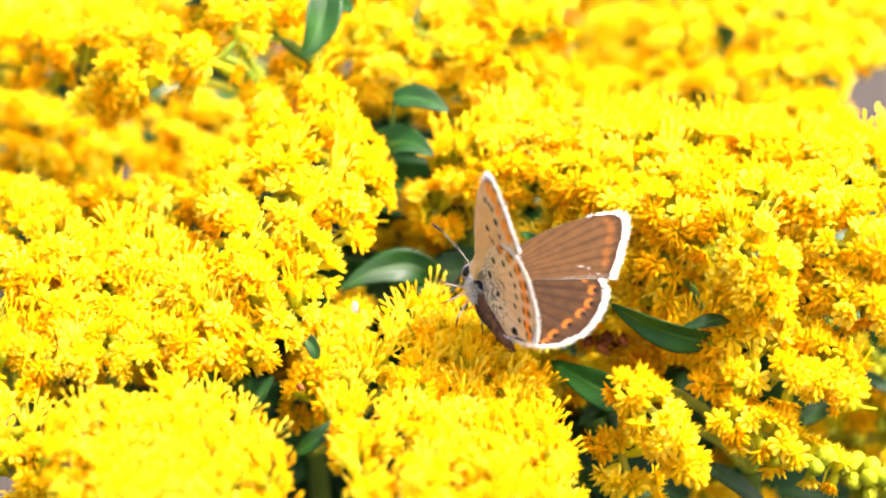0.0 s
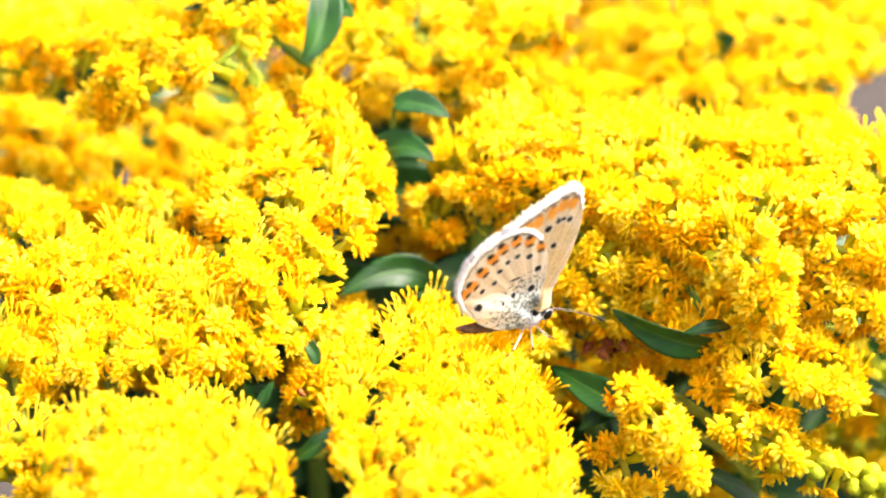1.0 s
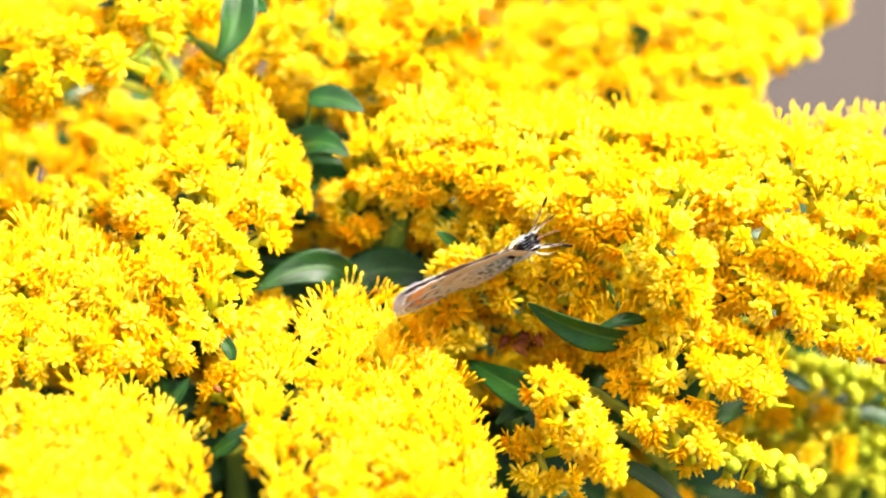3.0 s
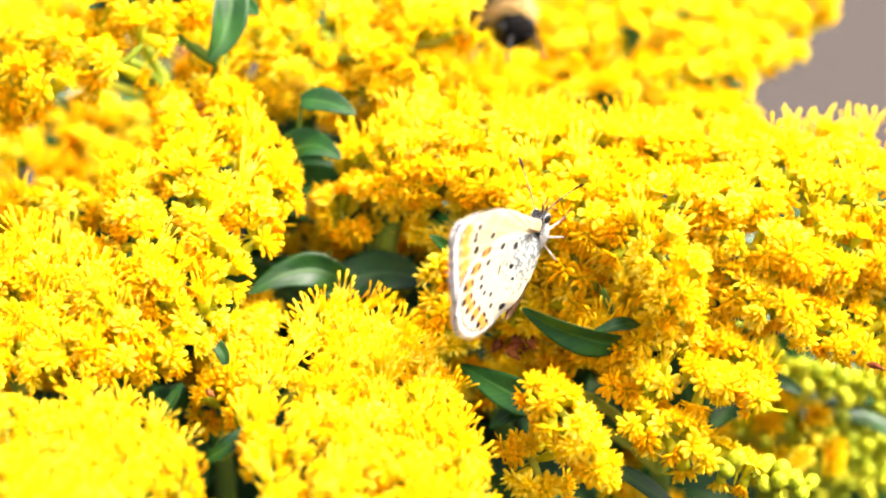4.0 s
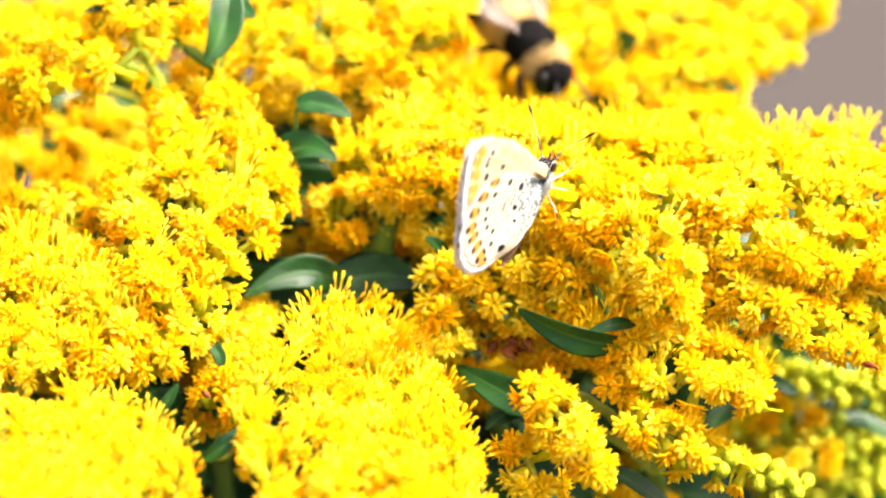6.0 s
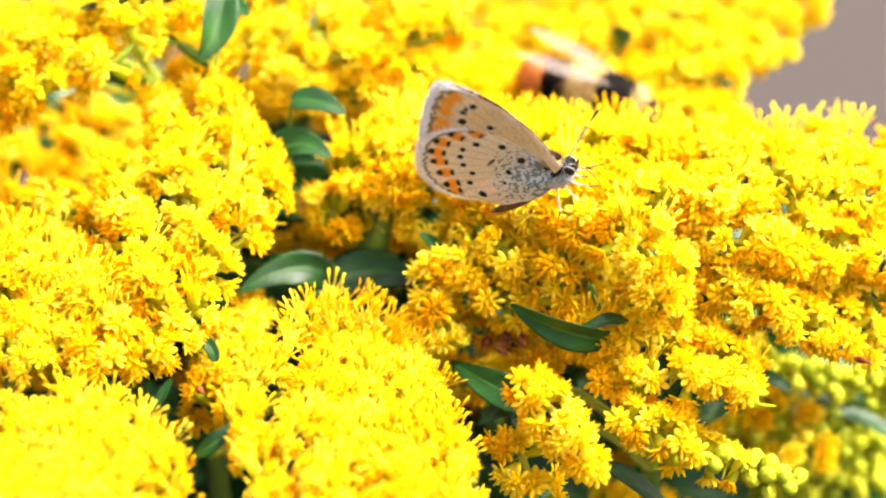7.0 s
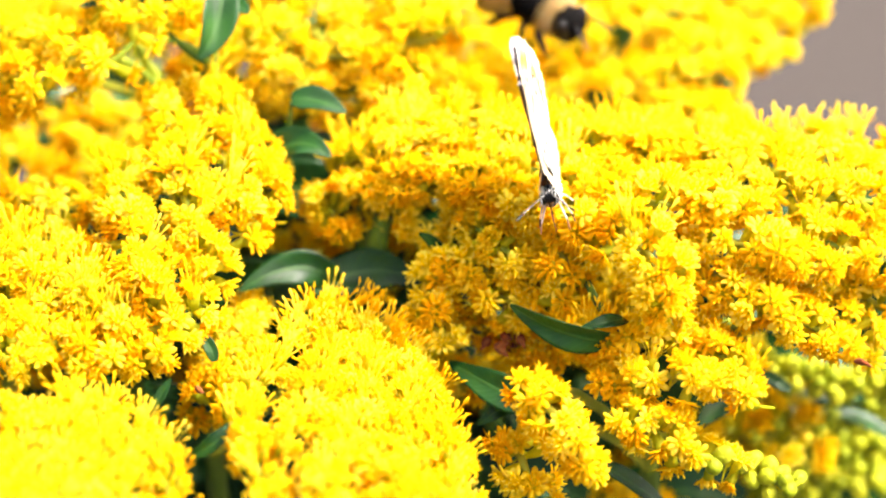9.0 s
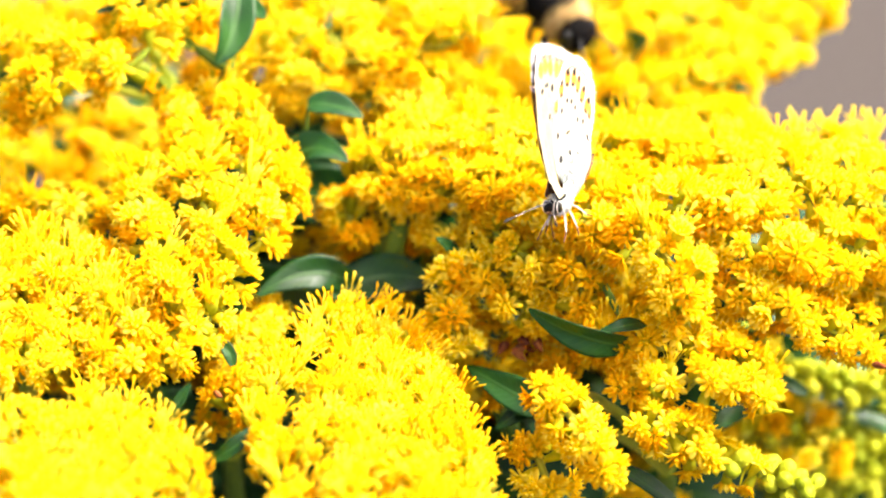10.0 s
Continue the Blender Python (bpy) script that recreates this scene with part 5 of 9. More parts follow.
leaf(under_plume_e, (0.01984, 0.04198, 0.89471), (0.0174, 0.04236, 0.90137), (0.01536, 0.0495, 0.90174), 0.00575, face=(0.34, -0.75, 0.44))
leaf(under_plume_e, (0.03241, 0.04743, 0.90415), (0.02729, 0.04752, 0.91031), (0.02267, 0.05444, 0.91029), 0.00737, face=(0.32, -0.75, 0.64))
leaf(under_plume_e, (0.02784, 0.03941, 0.90427), (0.03022, 0.03489, 0.90243), (0.03321, 0.03708, 0.89423), 0.00631, face=(0.32, -0.75, 0.42))

under_plume_f = plume((0.047, 0.118, 0), (0.04727, 0.068, 0.88779), "shaded goldenrod racemes and dark green leaves low in the clump")
raceme(under_plume_f, (0.04529, 0.03622, 0.91874), (0.05403, 0.03428, 0.92138), (0.0635, 0.03612, 0.91856), FACING, seed=161)
raceme(under_plume_f, (0.03355, 0.04231, 0.91928), (0.04071, 0.04166, 0.92416), (0.04835, 0.04482, 0.92363), FACING, seed=162)
raceme(under_plume_f, (0.04585, 0.03692, 0.91995), (0.0525, 0.03372, 0.92041), (0.05993, 0.03426, 0.91534), FACING, seed=163)
raceme(under_plume_f, (0.05482, 0.0436, 0.91752), (0.04803, 0.04021, 0.91765), (0.04188, 0.04054, 0.91222), FACING, seed=164)
leaf(under_plume_f, (0.0541, 0.03918, 0.92987), (0.0527, 0.03457, 0.92789), (0.05236, 0.03692, 0.91995), 0.00656, face=(0.32, -0.75, 0.38))
leaf(under_plume_f, (0.037, 0.02889, 0.92003), (0.04558, 0.02581, 0.92071), (0.05523, 0.02961, 0.91528), 0.00644, face=(0.26, -0.75, 0.74))
leaf(under_plume_f, (0.05907, 0.03864, 0.91892), (0.0491, 0.0369, 0.92192), (0.04, 0.0421, 0.91891), 0.00725, face=(-0.16, -0.75, 0.44))
leaf(under_plume_f, (0.0356, 0.02481, 0.91698), (0.04469, 0.0222, 0.91846), (0.05477, 0.02642, 0.91377), 0.00531, face=(0.05, -0.75, 0.60))
leaf(under_plume_f, (0.04158, 0.04621, 0.91605), (0.03527, 0.04605, 0.92177), (0.02961, 0.05279, 0.92143), 0.00675, face=(0.18, -0.75, 0.33))
leaf(under_plume_f, (0.04948, 0.0577, 0.90394), (0.0449, 0.05322, 0.90219), (0.04115, 0.05553, 0.89418), 0.00713, face=(0.12, -0.75, 0.76))
leaf(under_plume_f, (0.04779, 0.05288, 0.90559), (0.03736, 0.05039, 0.90728), (0.02766, 0.0547, 0.90275), 0.00525, face=(-0.25, -0.75, 0.38))
leaf(under_plume_f, (0.02518, 0.05098, 0.9223), (0.03285, 0.04728, 0.92188), (0.0413, 0.05052, 0.9155), 0.00688, face=(0.19, -0.75, 0.71))
leaf(under_plume_f, (0.04413, 0.05504, 0.90132), (0.05369, 0.05362, 0.90488), (0.06442, 0.059, 0.90219), 0.00656, face=(0.37, -0.75, 0.35))
leaf(under_plume_f, (0.03878, 0.0356, 0.93366), (0.03175, 0.03169, 0.93289), (0.0254, 0.03475, 0.92618), 0.00613, face=(0.14, -0.75, 0.67))
leaf(under_plume_f, (0.0396, 0.04527, 0.92041), (0.03235, 0.04134, 0.91961), (0.02569, 0.04432, 0.91276), 0.00531, face=(0.08, -0.75, 0.49))
leaf(under_plume_f, (0.04104, 0.05796, 0.90439), (0.0505, 0.05672, 0.90824), (0.06091, 0.06231, 0.90593), 0.00519, face=(0.21, -0.75, 0.66))
leaf(under_plume_f, (0.04417, 0.04659, 0.9267), (0.03783, 0.04244, 0.9255), (0.03228, 0.04524, 0.91837), 0.00681, face=(0.33, -0.75, 0.49))
leaf(under_plume_f, (0.03632, 0.04608, 0.90781), (0.03845, 0.04639, 0.91435), (0.04142, 0.05357, 0.91479), 0.00644, face=(-0.16, -0.75, 0.47))
leaf(under_plume_f, (0.05893, 0.02463, 0.92867), (0.05026, 0.02135, 0.92898), (0.04258, 0.02493, 0.92318), 0.00562, face=(0.13, -0.75, 0.34))
leaf(under_plume_f, (0.02755, 0.04371, 0.9237), (0.03712, 0.04178, 0.92636), (0.0475, 0.0468, 0.92306), 0.00637, face=(-0.09, -0.75, 0.77))
leaf(under_plume_f, (0.02343, 0.05438, 0.9122), (0.03343, 0.05213, 0.91429), (0.04414, 0.05678, 0.91035), 0.00694, face=(-0.11, -0.75, 0.31))
leaf(under_plume_f, (0.04627, 0.03668, 0.91953), (0.03623, 0.0348, 0.92228), (0.02692, 0.03978, 0.9189), 0.00513, face=(-0.23, -0.75, 0.79))

under_plume_g = plume((-0.006, 0.127, 0), (-0.00645, 0.07683, 0.90307), "shaded goldenrod racemes and dark green leaves low in the clump")
raceme(under_plume_g, (-0.00551, 0.04074, 0.94056), (-0.00712, 0.03677, 0.93968), (-0.00875, 0.03667, 0.93352), FACING, seed=165)
raceme(under_plume_g, (-0.00366, 0.04546, 0.93074), (0.00496, 0.04284, 0.9322), (0.01357, 0.04409, 0.92836), FACING, seed=166)
raceme(under_plume_g, (-0.00084, 0.04196, 0.92667), (-0.00836, 0.0412, 0.93136), (-0.01607, 0.04427, 0.93068), FACING, seed=167)
raceme(under_plume_g, (-0.00524, 0.04822, 0.92952), (0.00373, 0.04581, 0.93135), (0.01267, 0.04726, 0.92786), FACING, seed=168)
leaf(under_plume_g, (-0.02553, 0.04194, 0.92465), (-0.01851, 0.04151, 0.9299), (-0.01182, 0.04804, 0.92921), 0.00706, face=(0.33, -0.75, 0.49))
leaf(under_plume_g, (0.00162, 0.06412, 0.92106), (0.00775, 0.05989, 0.91973), (0.014, 0.06259, 0.91241), 0.00694, face=(-0.06, -0.75, 0.79))
leaf(under_plume_g, (0.00858, 0.05158, 0.94133), (0.00726, 0.04689, 0.93922), (0.00609, 0.04932, 0.93142), 0.00619, face=(-0.17, -0.75, 0.63))
leaf(under_plume_g, (-0.02486, 0.05247, 0.93887), (-0.01593, 0.04915, 0.93912), (-0.00725, 0.05288, 0.93359), 0.00594, face=(0.32, -0.75, 0.74))
leaf(under_plume_g, (-0.0245, 0.0664, 0.931), (-0.01446, 0.0648, 0.93424), (-0.00471, 0.0703, 0.93177), 0.00650, face=(-0.29, -0.75, 0.42))
leaf(under_plume_g, (0.00135, 0.02864, 0.9376), (0.00509, 0.02425, 0.936), (0.00897, 0.02686, 0.92853), 0.00606, face=(-0.19, -0.75, 0.68))
leaf(under_plume_g, (0.00048, 0.03293, 0.93304), (-0.00897, 0.03101, 0.93571), (-0.01867, 0.03609, 0.93251), 0.00744, face=(0.16, -0.75, 0.35))
leaf(under_plume_g, (-0.00959, 0.04497, 0.9339), (-0.01613, 0.04099, 0.933), (-0.02305, 0.04397, 0.92616), 0.00619, face=(0.07, -0.75, 0.78))
leaf(under_plume_g, (-0.00332, 0.03887, 0.93332), (-0.01251, 0.03735, 0.93669), (-0.02209, 0.04284, 0.9342), 0.00681, face=(-0.29, -0.75, 0.54))
leaf(under_plume_g, (0.00845, 0.0666, 0.93535), (-0.00043, 0.06314, 0.93535), (-0.00938, 0.06673, 0.92958), 0.00625, face=(0.09, -0.75, 0.70))
leaf(under_plume_g, (-0.01001, 0.03302, 0.9432), (-0.017, 0.02925, 0.94266), (-0.02439, 0.03253, 0.93633), 0.00588, face=(-0.38, -0.75, 0.45))
leaf(under_plume_g, (-0.00052, 0.06675, 0.92162), (-0.00757, 0.06269, 0.92059), (-0.0148, 0.06558, 0.9136), 0.00631, face=(0.17, -0.75, 0.77))
leaf(under_plume_g, (0.00118, 0.03932, 0.93011), (0.00601, 0.03502, 0.92866), (0.01099, 0.03769, 0.92129), 0.00731, face=(-0.34, -0.75, 0.52))
leaf(under_plume_g, (-0.00833, 0.04319, 0.9308), (0.00042, 0.0421, 0.93493), (0.00916, 0.04806, 0.93324), 0.00575, face=(0.04, -0.75, 0.71))
leaf(under_plume_g, (-0.00658, 0.04946, 0.93166), (-0.01561, 0.04824, 0.93555), (-0.02494, 0.05408, 0.93367), 0.00550, face=(-0.04, -0.75, 0.33))
leaf(under_plume_g, (-0.02581, 0.03599, 0.94034), (-0.01634, 0.03424, 0.94331), (-0.00715, 0.03962, 0.94062), 0.00569, face=(-0.18, -0.75, 0.69))
leaf(under_plume_g, (0.00775, 0.0627, 0.92461), (0.00058, 0.06233, 0.92996), (-0.0067, 0.06898, 0.92947), 0.00600, face=(0.10, -0.75, 0.42))
leaf(under_plume_g, (-0.02016, 0.042, 0.92274), (-0.01218, 0.04133, 0.92759), (-0.0044, 0.0476, 0.92645), 0.00544, face=(-0.29, -0.75, 0.33))

under_plume_h = plume((0.017, 0.105, 0), (0.01658, 0.05496, 0.86519), "shaded goldenrod racemes and dark green leaves low in the clump")
raceme(under_plume_h, (0.0118, 0.0172, 0.90379), (0.0203, 0.01485, 0.90571), (0.02902, 0.0161, 0.90189), FACING, seed=169)
raceme(under_plume_h, (0.01431, 0.03351, 0.89404), (0.02318, 0.03119, 0.89603), (0.03235, 0.03247, 0.89224), FACING, seed=170)
raceme(under_plume_h, (0.0246, 0.03233, 0.898), (0.01738, 0.03191, 0.90327), (0.01045, 0.03507, 0.90274), FACING, seed=171)
raceme(under_plume_h, (0.01107, 0.03837, 0.89846), (0.01814, 0.03521, 0.89899), (0.02545, 0.0356, 0.89367), FACING, seed=172)
leaf(under_plume_h, (-0.0053, 0.01306, 0.90463), (0.00338, 0.01001, 0.90533), (0.01218, 0.0136, 0.89955), 0.00613, face=(0.12, -0.75, 0.75))
leaf(under_plume_h, (0.01603, 0.03683, 0.89578), (0.02142, 0.03686, 0.90184), (0.02728, 0.04356, 0.90145), 0.00531, face=(0.20, -0.75, 0.43))
leaf(under_plume_h, (0.02027, 0.04358, 0.89748), (0.01004, 0.04175, 0.9003), (0, 0.04658, 0.89667), 0.00725, face=(-0.03, -0.75, 0.38))
leaf(under_plume_h, (0.00511, 0.05115, 0.89259), (0.00795, 0.0466, 0.89071), (0.01096, 0.04867, 0.8823), 0.00525, face=(-0.12, -0.75, 0.34))
leaf(under_plume_h, (0.00891, 0.0356, 0.89367), (0.01343, 0.03132, 0.89225), (0.01816, 0.03362, 0.88422), 0.00537, face=(-0.01, -0.75, 0.64))
leaf(under_plume_h, (0.00811, 0.04585, 0.88741), (0.01437, 0.04174, 0.88629), (0.02093, 0.04423, 0.87861), 0.00569, face=(-0.00, -0.75, 0.57))
leaf(under_plume_h, (0.0353, 0.03608, 0.89249), (0.02634, 0.03283, 0.89286), (0.01784, 0.03614, 0.8866), 0.00694, face=(0.27, -0.75, 0.45))
leaf(under_plume_h, (-0.00279, 0.02461, 0.90063), (0.00465, 0.02406, 0.90567), (0.01224, 0.03023, 0.90437), 0.00569, face=(0.10, -0.75, 0.62))
leaf(under_plume_h, (0.03365, 0.04566, 0.89908), (0.02815, 0.04139, 0.8977), (0.02323, 0.04379, 0.88985), 0.00525, face=(0.11, -0.75, 0.72))
leaf(under_plume_h, (0.02613, 0.05347, 0.89461), (0.01822, 0.04965, 0.89399), (0.01068, 0.05249, 0.88692), 0.00656, face=(0.18, -0.75, 0.43))
leaf(under_plume_h, (0.00353, 0.01639, 0.9104), (0.01222, 0.01338, 0.91118), (0.02122, 0.01702, 0.90548), 0.00681, face=(-0.07, -0.75, 0.73))
leaf(under_plume_h, (-0.00556, 0.01823, 0.90557), (0.00341, 0.01699, 0.90943), (0.0125, 0.02242, 0.90683), 0.00700, face=(0.32, -0.75, 0.55))
leaf(under_plume_h, (-0.00496, 0.02003, 0.9047), (0.00452, 0.01753, 0.90637), (0.01415, 0.02173, 0.90164), 0.00644, face=(-0.17, -0.75, 0.35))
leaf(under_plume_h, (0.02645, 0.04229, 0.87725), (0.01619, 0.03972, 0.87879), (0.00626, 0.04364, 0.87359), 0.00525, face=(0.21, -0.75, 0.36))
leaf(under_plume_h, (0.0271, 0.05069, 0.88979), (0.01697, 0.04932, 0.89342), (0.0071, 0.05458, 0.89054), 0.00606, face=(-0.18, -0.75, 0.58))
leaf(under_plume_h, (0.03678, 0.01848, 0.904), (0.02704, 0.0166, 0.90675), (0.01772, 0.02142, 0.9031), 0.00731, face=(-0.09, -0.75, 0.62))
leaf(under_plume_h, (0.03744, 0.04172, 0.89026), (0.02719, 0.04013, 0.89351), (0.01741, 0.04514, 0.89018), 0.00537, face=(-0.36, -0.75, 0.77))
leaf(under_plume_h, (0.02419, 0.04401, 0.88422), (0.01488, 0.04309, 0.88864), (0.00579, 0.04879, 0.88651), 0.00625, face=(-0.17, -0.75, 0.67))

under_plume_i = plume((-0.037, 0.107, 0), (-0.03714, 0.05688, 0.86851), "shaded goldenrod racemes and dark green leaves low in the clump")
raceme(under_plume_i, (-0.03306, 0.03199, 0.89541), (-0.04014, 0.03151, 0.90058), (-0.04774, 0.03463, 0.89998), FACING, seed=173)
raceme(under_plume_i, (-0.04193, 0.03182, 0.89911), (-0.04285, 0.0321, 0.90559), (-0.04441, 0.03604, 0.90642), FACING, seed=174)
raceme(under_plume_i, (-0.04717, 0.01907, 0.90103), (-0.04246, 0.01549, 0.90082), (-0.03833, 0.01544, 0.89475), FACING, seed=175)
raceme(under_plume_i, (-0.04984, 0.02935, 0.89684), (-0.04381, 0.02922, 0.9026), (-0.03844, 0.03268, 0.9026), FACING, seed=176)
leaf(under_plume_i, (-0.03331, 0.01335, 0.90312), (-0.04141, 0.01239, 0.90746), (-0.05042, 0.01813, 0.9054), 0.00562, face=(-0.11, -0.75, 0.33))
leaf(under_plume_i, (-0.02384, 0.0466, 0.90271), (-0.02888, 0.04232, 0.9013), (-0.03452, 0.04475, 0.89351), 0.00650, face=(0.11, -0.75, 0.54))
leaf(under_plume_i, (-0.01887, 0.02107, 0.9005), (-0.02357, 0.01693, 0.89933), (-0.02878, 0.01934, 0.89149), 0.00719, face=(-0.29, -0.75, 0.51))
leaf(under_plume_i, (-0.02991, 0.01069, 0.89652), (-0.03499, 0.01061, 0.90237), (-0.04091, 0.0171, 0.90162), 0.00688, face=(0.18, -0.75, 0.30))
leaf(under_plume_i, (-0.01766, 0.04364, 0.88959), (-0.02294, 0.04377, 0.8958), (-0.02877, 0.05053, 0.89553), 0.00606, face=(0.27, -0.75, 0.64))
leaf(under_plume_i, (-0.03625, 0.02667, 0.8902), (-0.03841, 0.02702, 0.8968), (-0.04135, 0.034, 0.89689), 0.00656, face=(0.24, -0.75, 0.38))
leaf(under_plume_i, (-0.03686, 0.04479, 0.89557), (-0.03524, 0.04524, 0.90236), (-0.03438, 0.05241, 0.90278), 0.00706, face=(-0.37, -0.75, 0.57))
leaf(under_plume_i, (-0.04331, 0.02298, 0.9118), (-0.0336, 0.02128, 0.91485), (-0.0245, 0.0263, 0.91155), 0.00713, face=(-0.21, -0.75, 0.71))
leaf(under_plume_i, (-0.03199, 0.04006, 0.90139), (-0.03049, 0.03546, 0.89943), (-0.02952, 0.03756, 0.89105), 0.00569, face=(-0.39, -0.75, 0.63))
leaf(under_plume_i, (-0.02306, 0.02997, 0.89591), (-0.03193, 0.02692, 0.89662), (-0.04149, 0.03047, 0.89077), 0.00575, face=(0.19, -0.75, 0.49))
leaf(under_plume_i, (-0.02763, 0.02406, 0.89168), (-0.03129, 0.02429, 0.89807), (-0.03561, 0.03111, 0.89788), 0.00513, face=(-0.19, -0.75, 0.72))
leaf(under_plume_i, (-0.04266, 0.01487, 0.91375), (-0.04142, 0.0151, 0.92015), (-0.04105, 0.02214, 0.92034), 0.00525, face=(-0.03, -0.75, 0.52))
leaf(under_plume_i, (-0.03597, 0.03199, 0.89942), (-0.02601, 0.02956, 0.9012), (-0.0165, 0.03375, 0.89646), 0.00700, face=(0.21, -0.75, 0.61))
leaf(under_plume_i, (-0.03176, 0.03571, 0.88786), (-0.02566, 0.03568, 0.89379), (-0.01995, 0.04231, 0.89328), 0.00656, face=(-0.38, -0.75, 0.74))
leaf(under_plume_i, (-0.01512, 0.01956, 0.91788), (-0.02007, 0.01544, 0.91675), (-0.02547, 0.01803, 0.90923), 0.00525, face=(-0.10, -0.75, 0.34))
leaf(under_plume_i, (-0.03846, 0.0353, 0.91314), (-0.04121, 0.03083, 0.91139), (-0.04481, 0.03311, 0.90334), 0.00681, face=(-0.09, -0.75, 0.38))
leaf(under_plume_i, (-0.02462, 0.03655, 0.8913), (-0.02238, 0.03205, 0.88951), (-0.02057, 0.03406, 0.881), 0.00600, face=(-0.04, -0.75, 0.50))
leaf(under_plume_i, (-0.04479, 0.03947, 0.88836), (-0.04804, 0.03977, 0.89488), (-0.05226, 0.04676, 0.89499), 0.00713, face=(0.15, -0.75, 0.68))

under_plume_j = plume((-0.017, 0.122, 0), (-0.01719, 0.07184, 0.89443), "shaded goldenrod racemes and dark green leaves low in the clump")
raceme(under_plume_j, (0.001, 0.04446, 0.91701), (-0.00694, 0.04153, 0.91793), (-0.01496, 0.04232, 0.9133), FACING, seed=177)
leaf(under_plume_j, (-0.00964, 0.0558, 0.90665), (-0.01192, 0.05616, 0.91327), (-0.01445, 0.06341, 0.91382), 0.00613, face=(-0.25, -0.75, 0.46))
leaf(under_plume_j, (-0.02687, 0.05611, 0.91718), (-0.02308, 0.0516, 0.91537), (-0.01972, 0.05394, 0.90743), 0.00631, face=(0.27, -0.75, 0.48))
leaf(under_plume_j, (-0.03248, 0.04005, 0.92736), (-0.02623, 0.03596, 0.92628), (-0.02046, 0.03878, 0.91917), 0.00575, face=(-0.39, -0.75, 0.37))
leaf(under_plume_j, (-0.00801, 0.02834, 0.93908), (-0.01685, 0.02686, 0.94252), (-0.02618, 0.03241, 0.94014), 0.00737, face=(0.27, -0.75, 0.46))
leaf(under_plume_j, (-0.01389, 0.03553, 0.93755), (-0.00428, 0.03322, 0.93953), (0.00531, 0.03795, 0.93573), 0.00513, face=(0.08, -0.75, 0.68))
leaf(under_plume_j, (-0.02495, 0.03844, 0.91658), (-0.01624, 0.03748, 0.92092), (-0.00787, 0.04342, 0.9192), 0.00650, face=(0.03, -0.75, 0.39))
leaf(under_plume_j, (-0.01975, 0.06047, 0.92074), (-0.01831, 0.05579, 0.91863), (-0.01722, 0.05797, 0.91041), 0.00575, face=(0.25, -0.75, 0.34))
leaf(under_plume_j, (-0.00677, 0.05268, 0.92125), (-0.01503, 0.05194, 0.92596), (-0.02364, 0.05815, 0.92472), 0.00525, face=(0.18, -0.75, 0.50))
leaf(under_plume_j, (-0.01755, 0.05433, 0.91409), (-0.02113, 0.04982, 0.9123), (-0.02514, 0.05215, 0.90432), 0.00669, face=(-0.30, -0.75, 0.56))
leaf(under_plume_j, (-0.02147, 0.05739, 0.90741), (-0.02807, 0.0572, 0.91308), (-0.03526, 0.06386, 0.91261), 0.00513, face=(0.01, -0.75, 0.53))
leaf(under_plume_j, (-0.00784, 0.04074, 0.93457), (-0.01695, 0.03778, 0.93543), (-0.02647, 0.04183, 0.93045), 0.00519, face=(0.14, -0.75, 0.42))
leaf(under_plume_j, (-0.02997, 0.0404, 0.93197), (-0.021, 0.03924, 0.93596), (-0.01239, 0.04508, 0.93408), 0.00575, face=(-0.32, -0.75, 0.47))
leaf(under_plume_j, (-0.00634, 0.04469, 0.9374), (-0.00381, 0.04011, 0.93547), (-0.00133, 0.04259, 0.92776), 0.00669, face=(-0.03, -0.75, 0.35))
leaf(under_plume_j, (0.00347, 0.05463, 0.92263), (-0.00617, 0.0517, 0.92355), (-0.01599, 0.05575, 0.91857), 0.00719, face=(-0.35, -0.75, 0.41))
leaf(under_plume_j, (-0.01207, 0.05971, 0.91941), (-0.02216, 0.05757, 0.92171), (-0.03276, 0.06239, 0.91806), 0.00588, face=(0.01, -0.75, 0.72))
leaf(under_plume_j, (-0.00663, 0.05009, 0.91676), (-0.0141, 0.04961, 0.92193), (-0.02197, 0.05605, 0.92107), 0.00600, face=(-0.06, -0.75, 0.37))
leaf(under_plume_j, (-0.01078, 0.03557, 0.9236), (-0.01706, 0.0316, 0.92274), (-0.0238, 0.03447, 0.91571), 0.00650, face=(0.07, -0.75, 0.39))
leaf(under_plume_j, (-0.02388, 0.02636, 0.93166), (-0.01646, 0.02266, 0.93125), (-0.00927, 0.02592, 0.92489), 0.00688, face=(0.32, -0.75, 0.33))

under_plume_k = plume((0.011, 0.118, 0), (0.0112, 0.068, 0.88779), "shaded goldenrod racemes and dark green leaves low in the clump")
raceme(under_plume_k, (0.00528, 0.03119, 0.91602), (0.00028, 0.03105, 0.92178), (-0.0048, 0.03463, 0.92198), FACING, seed=178)
leaf(under_plume_k, (0.0026, 0.03047, 0.92877), (-0.00211, 0.02622, 0.92741), (-0.00689, 0.02885, 0.91997), 0.00675, face=(0.01, -0.75, 0.73))
leaf(under_plume_k, (0.01569, 0.05559, 0.91029), (0.0201, 0.05119, 0.90867), (0.02493, 0.05356, 0.90077), 0.00619, face=(-0.14, -0.75, 0.61))
leaf(under_plume_k, (-0.00217, 0.03038, 0.90862), (-0.00014, 0.03063, 0.91505), (0.0019, 0.03773, 0.91536), 0.00737, face=(0.35, -0.75, 0.50))
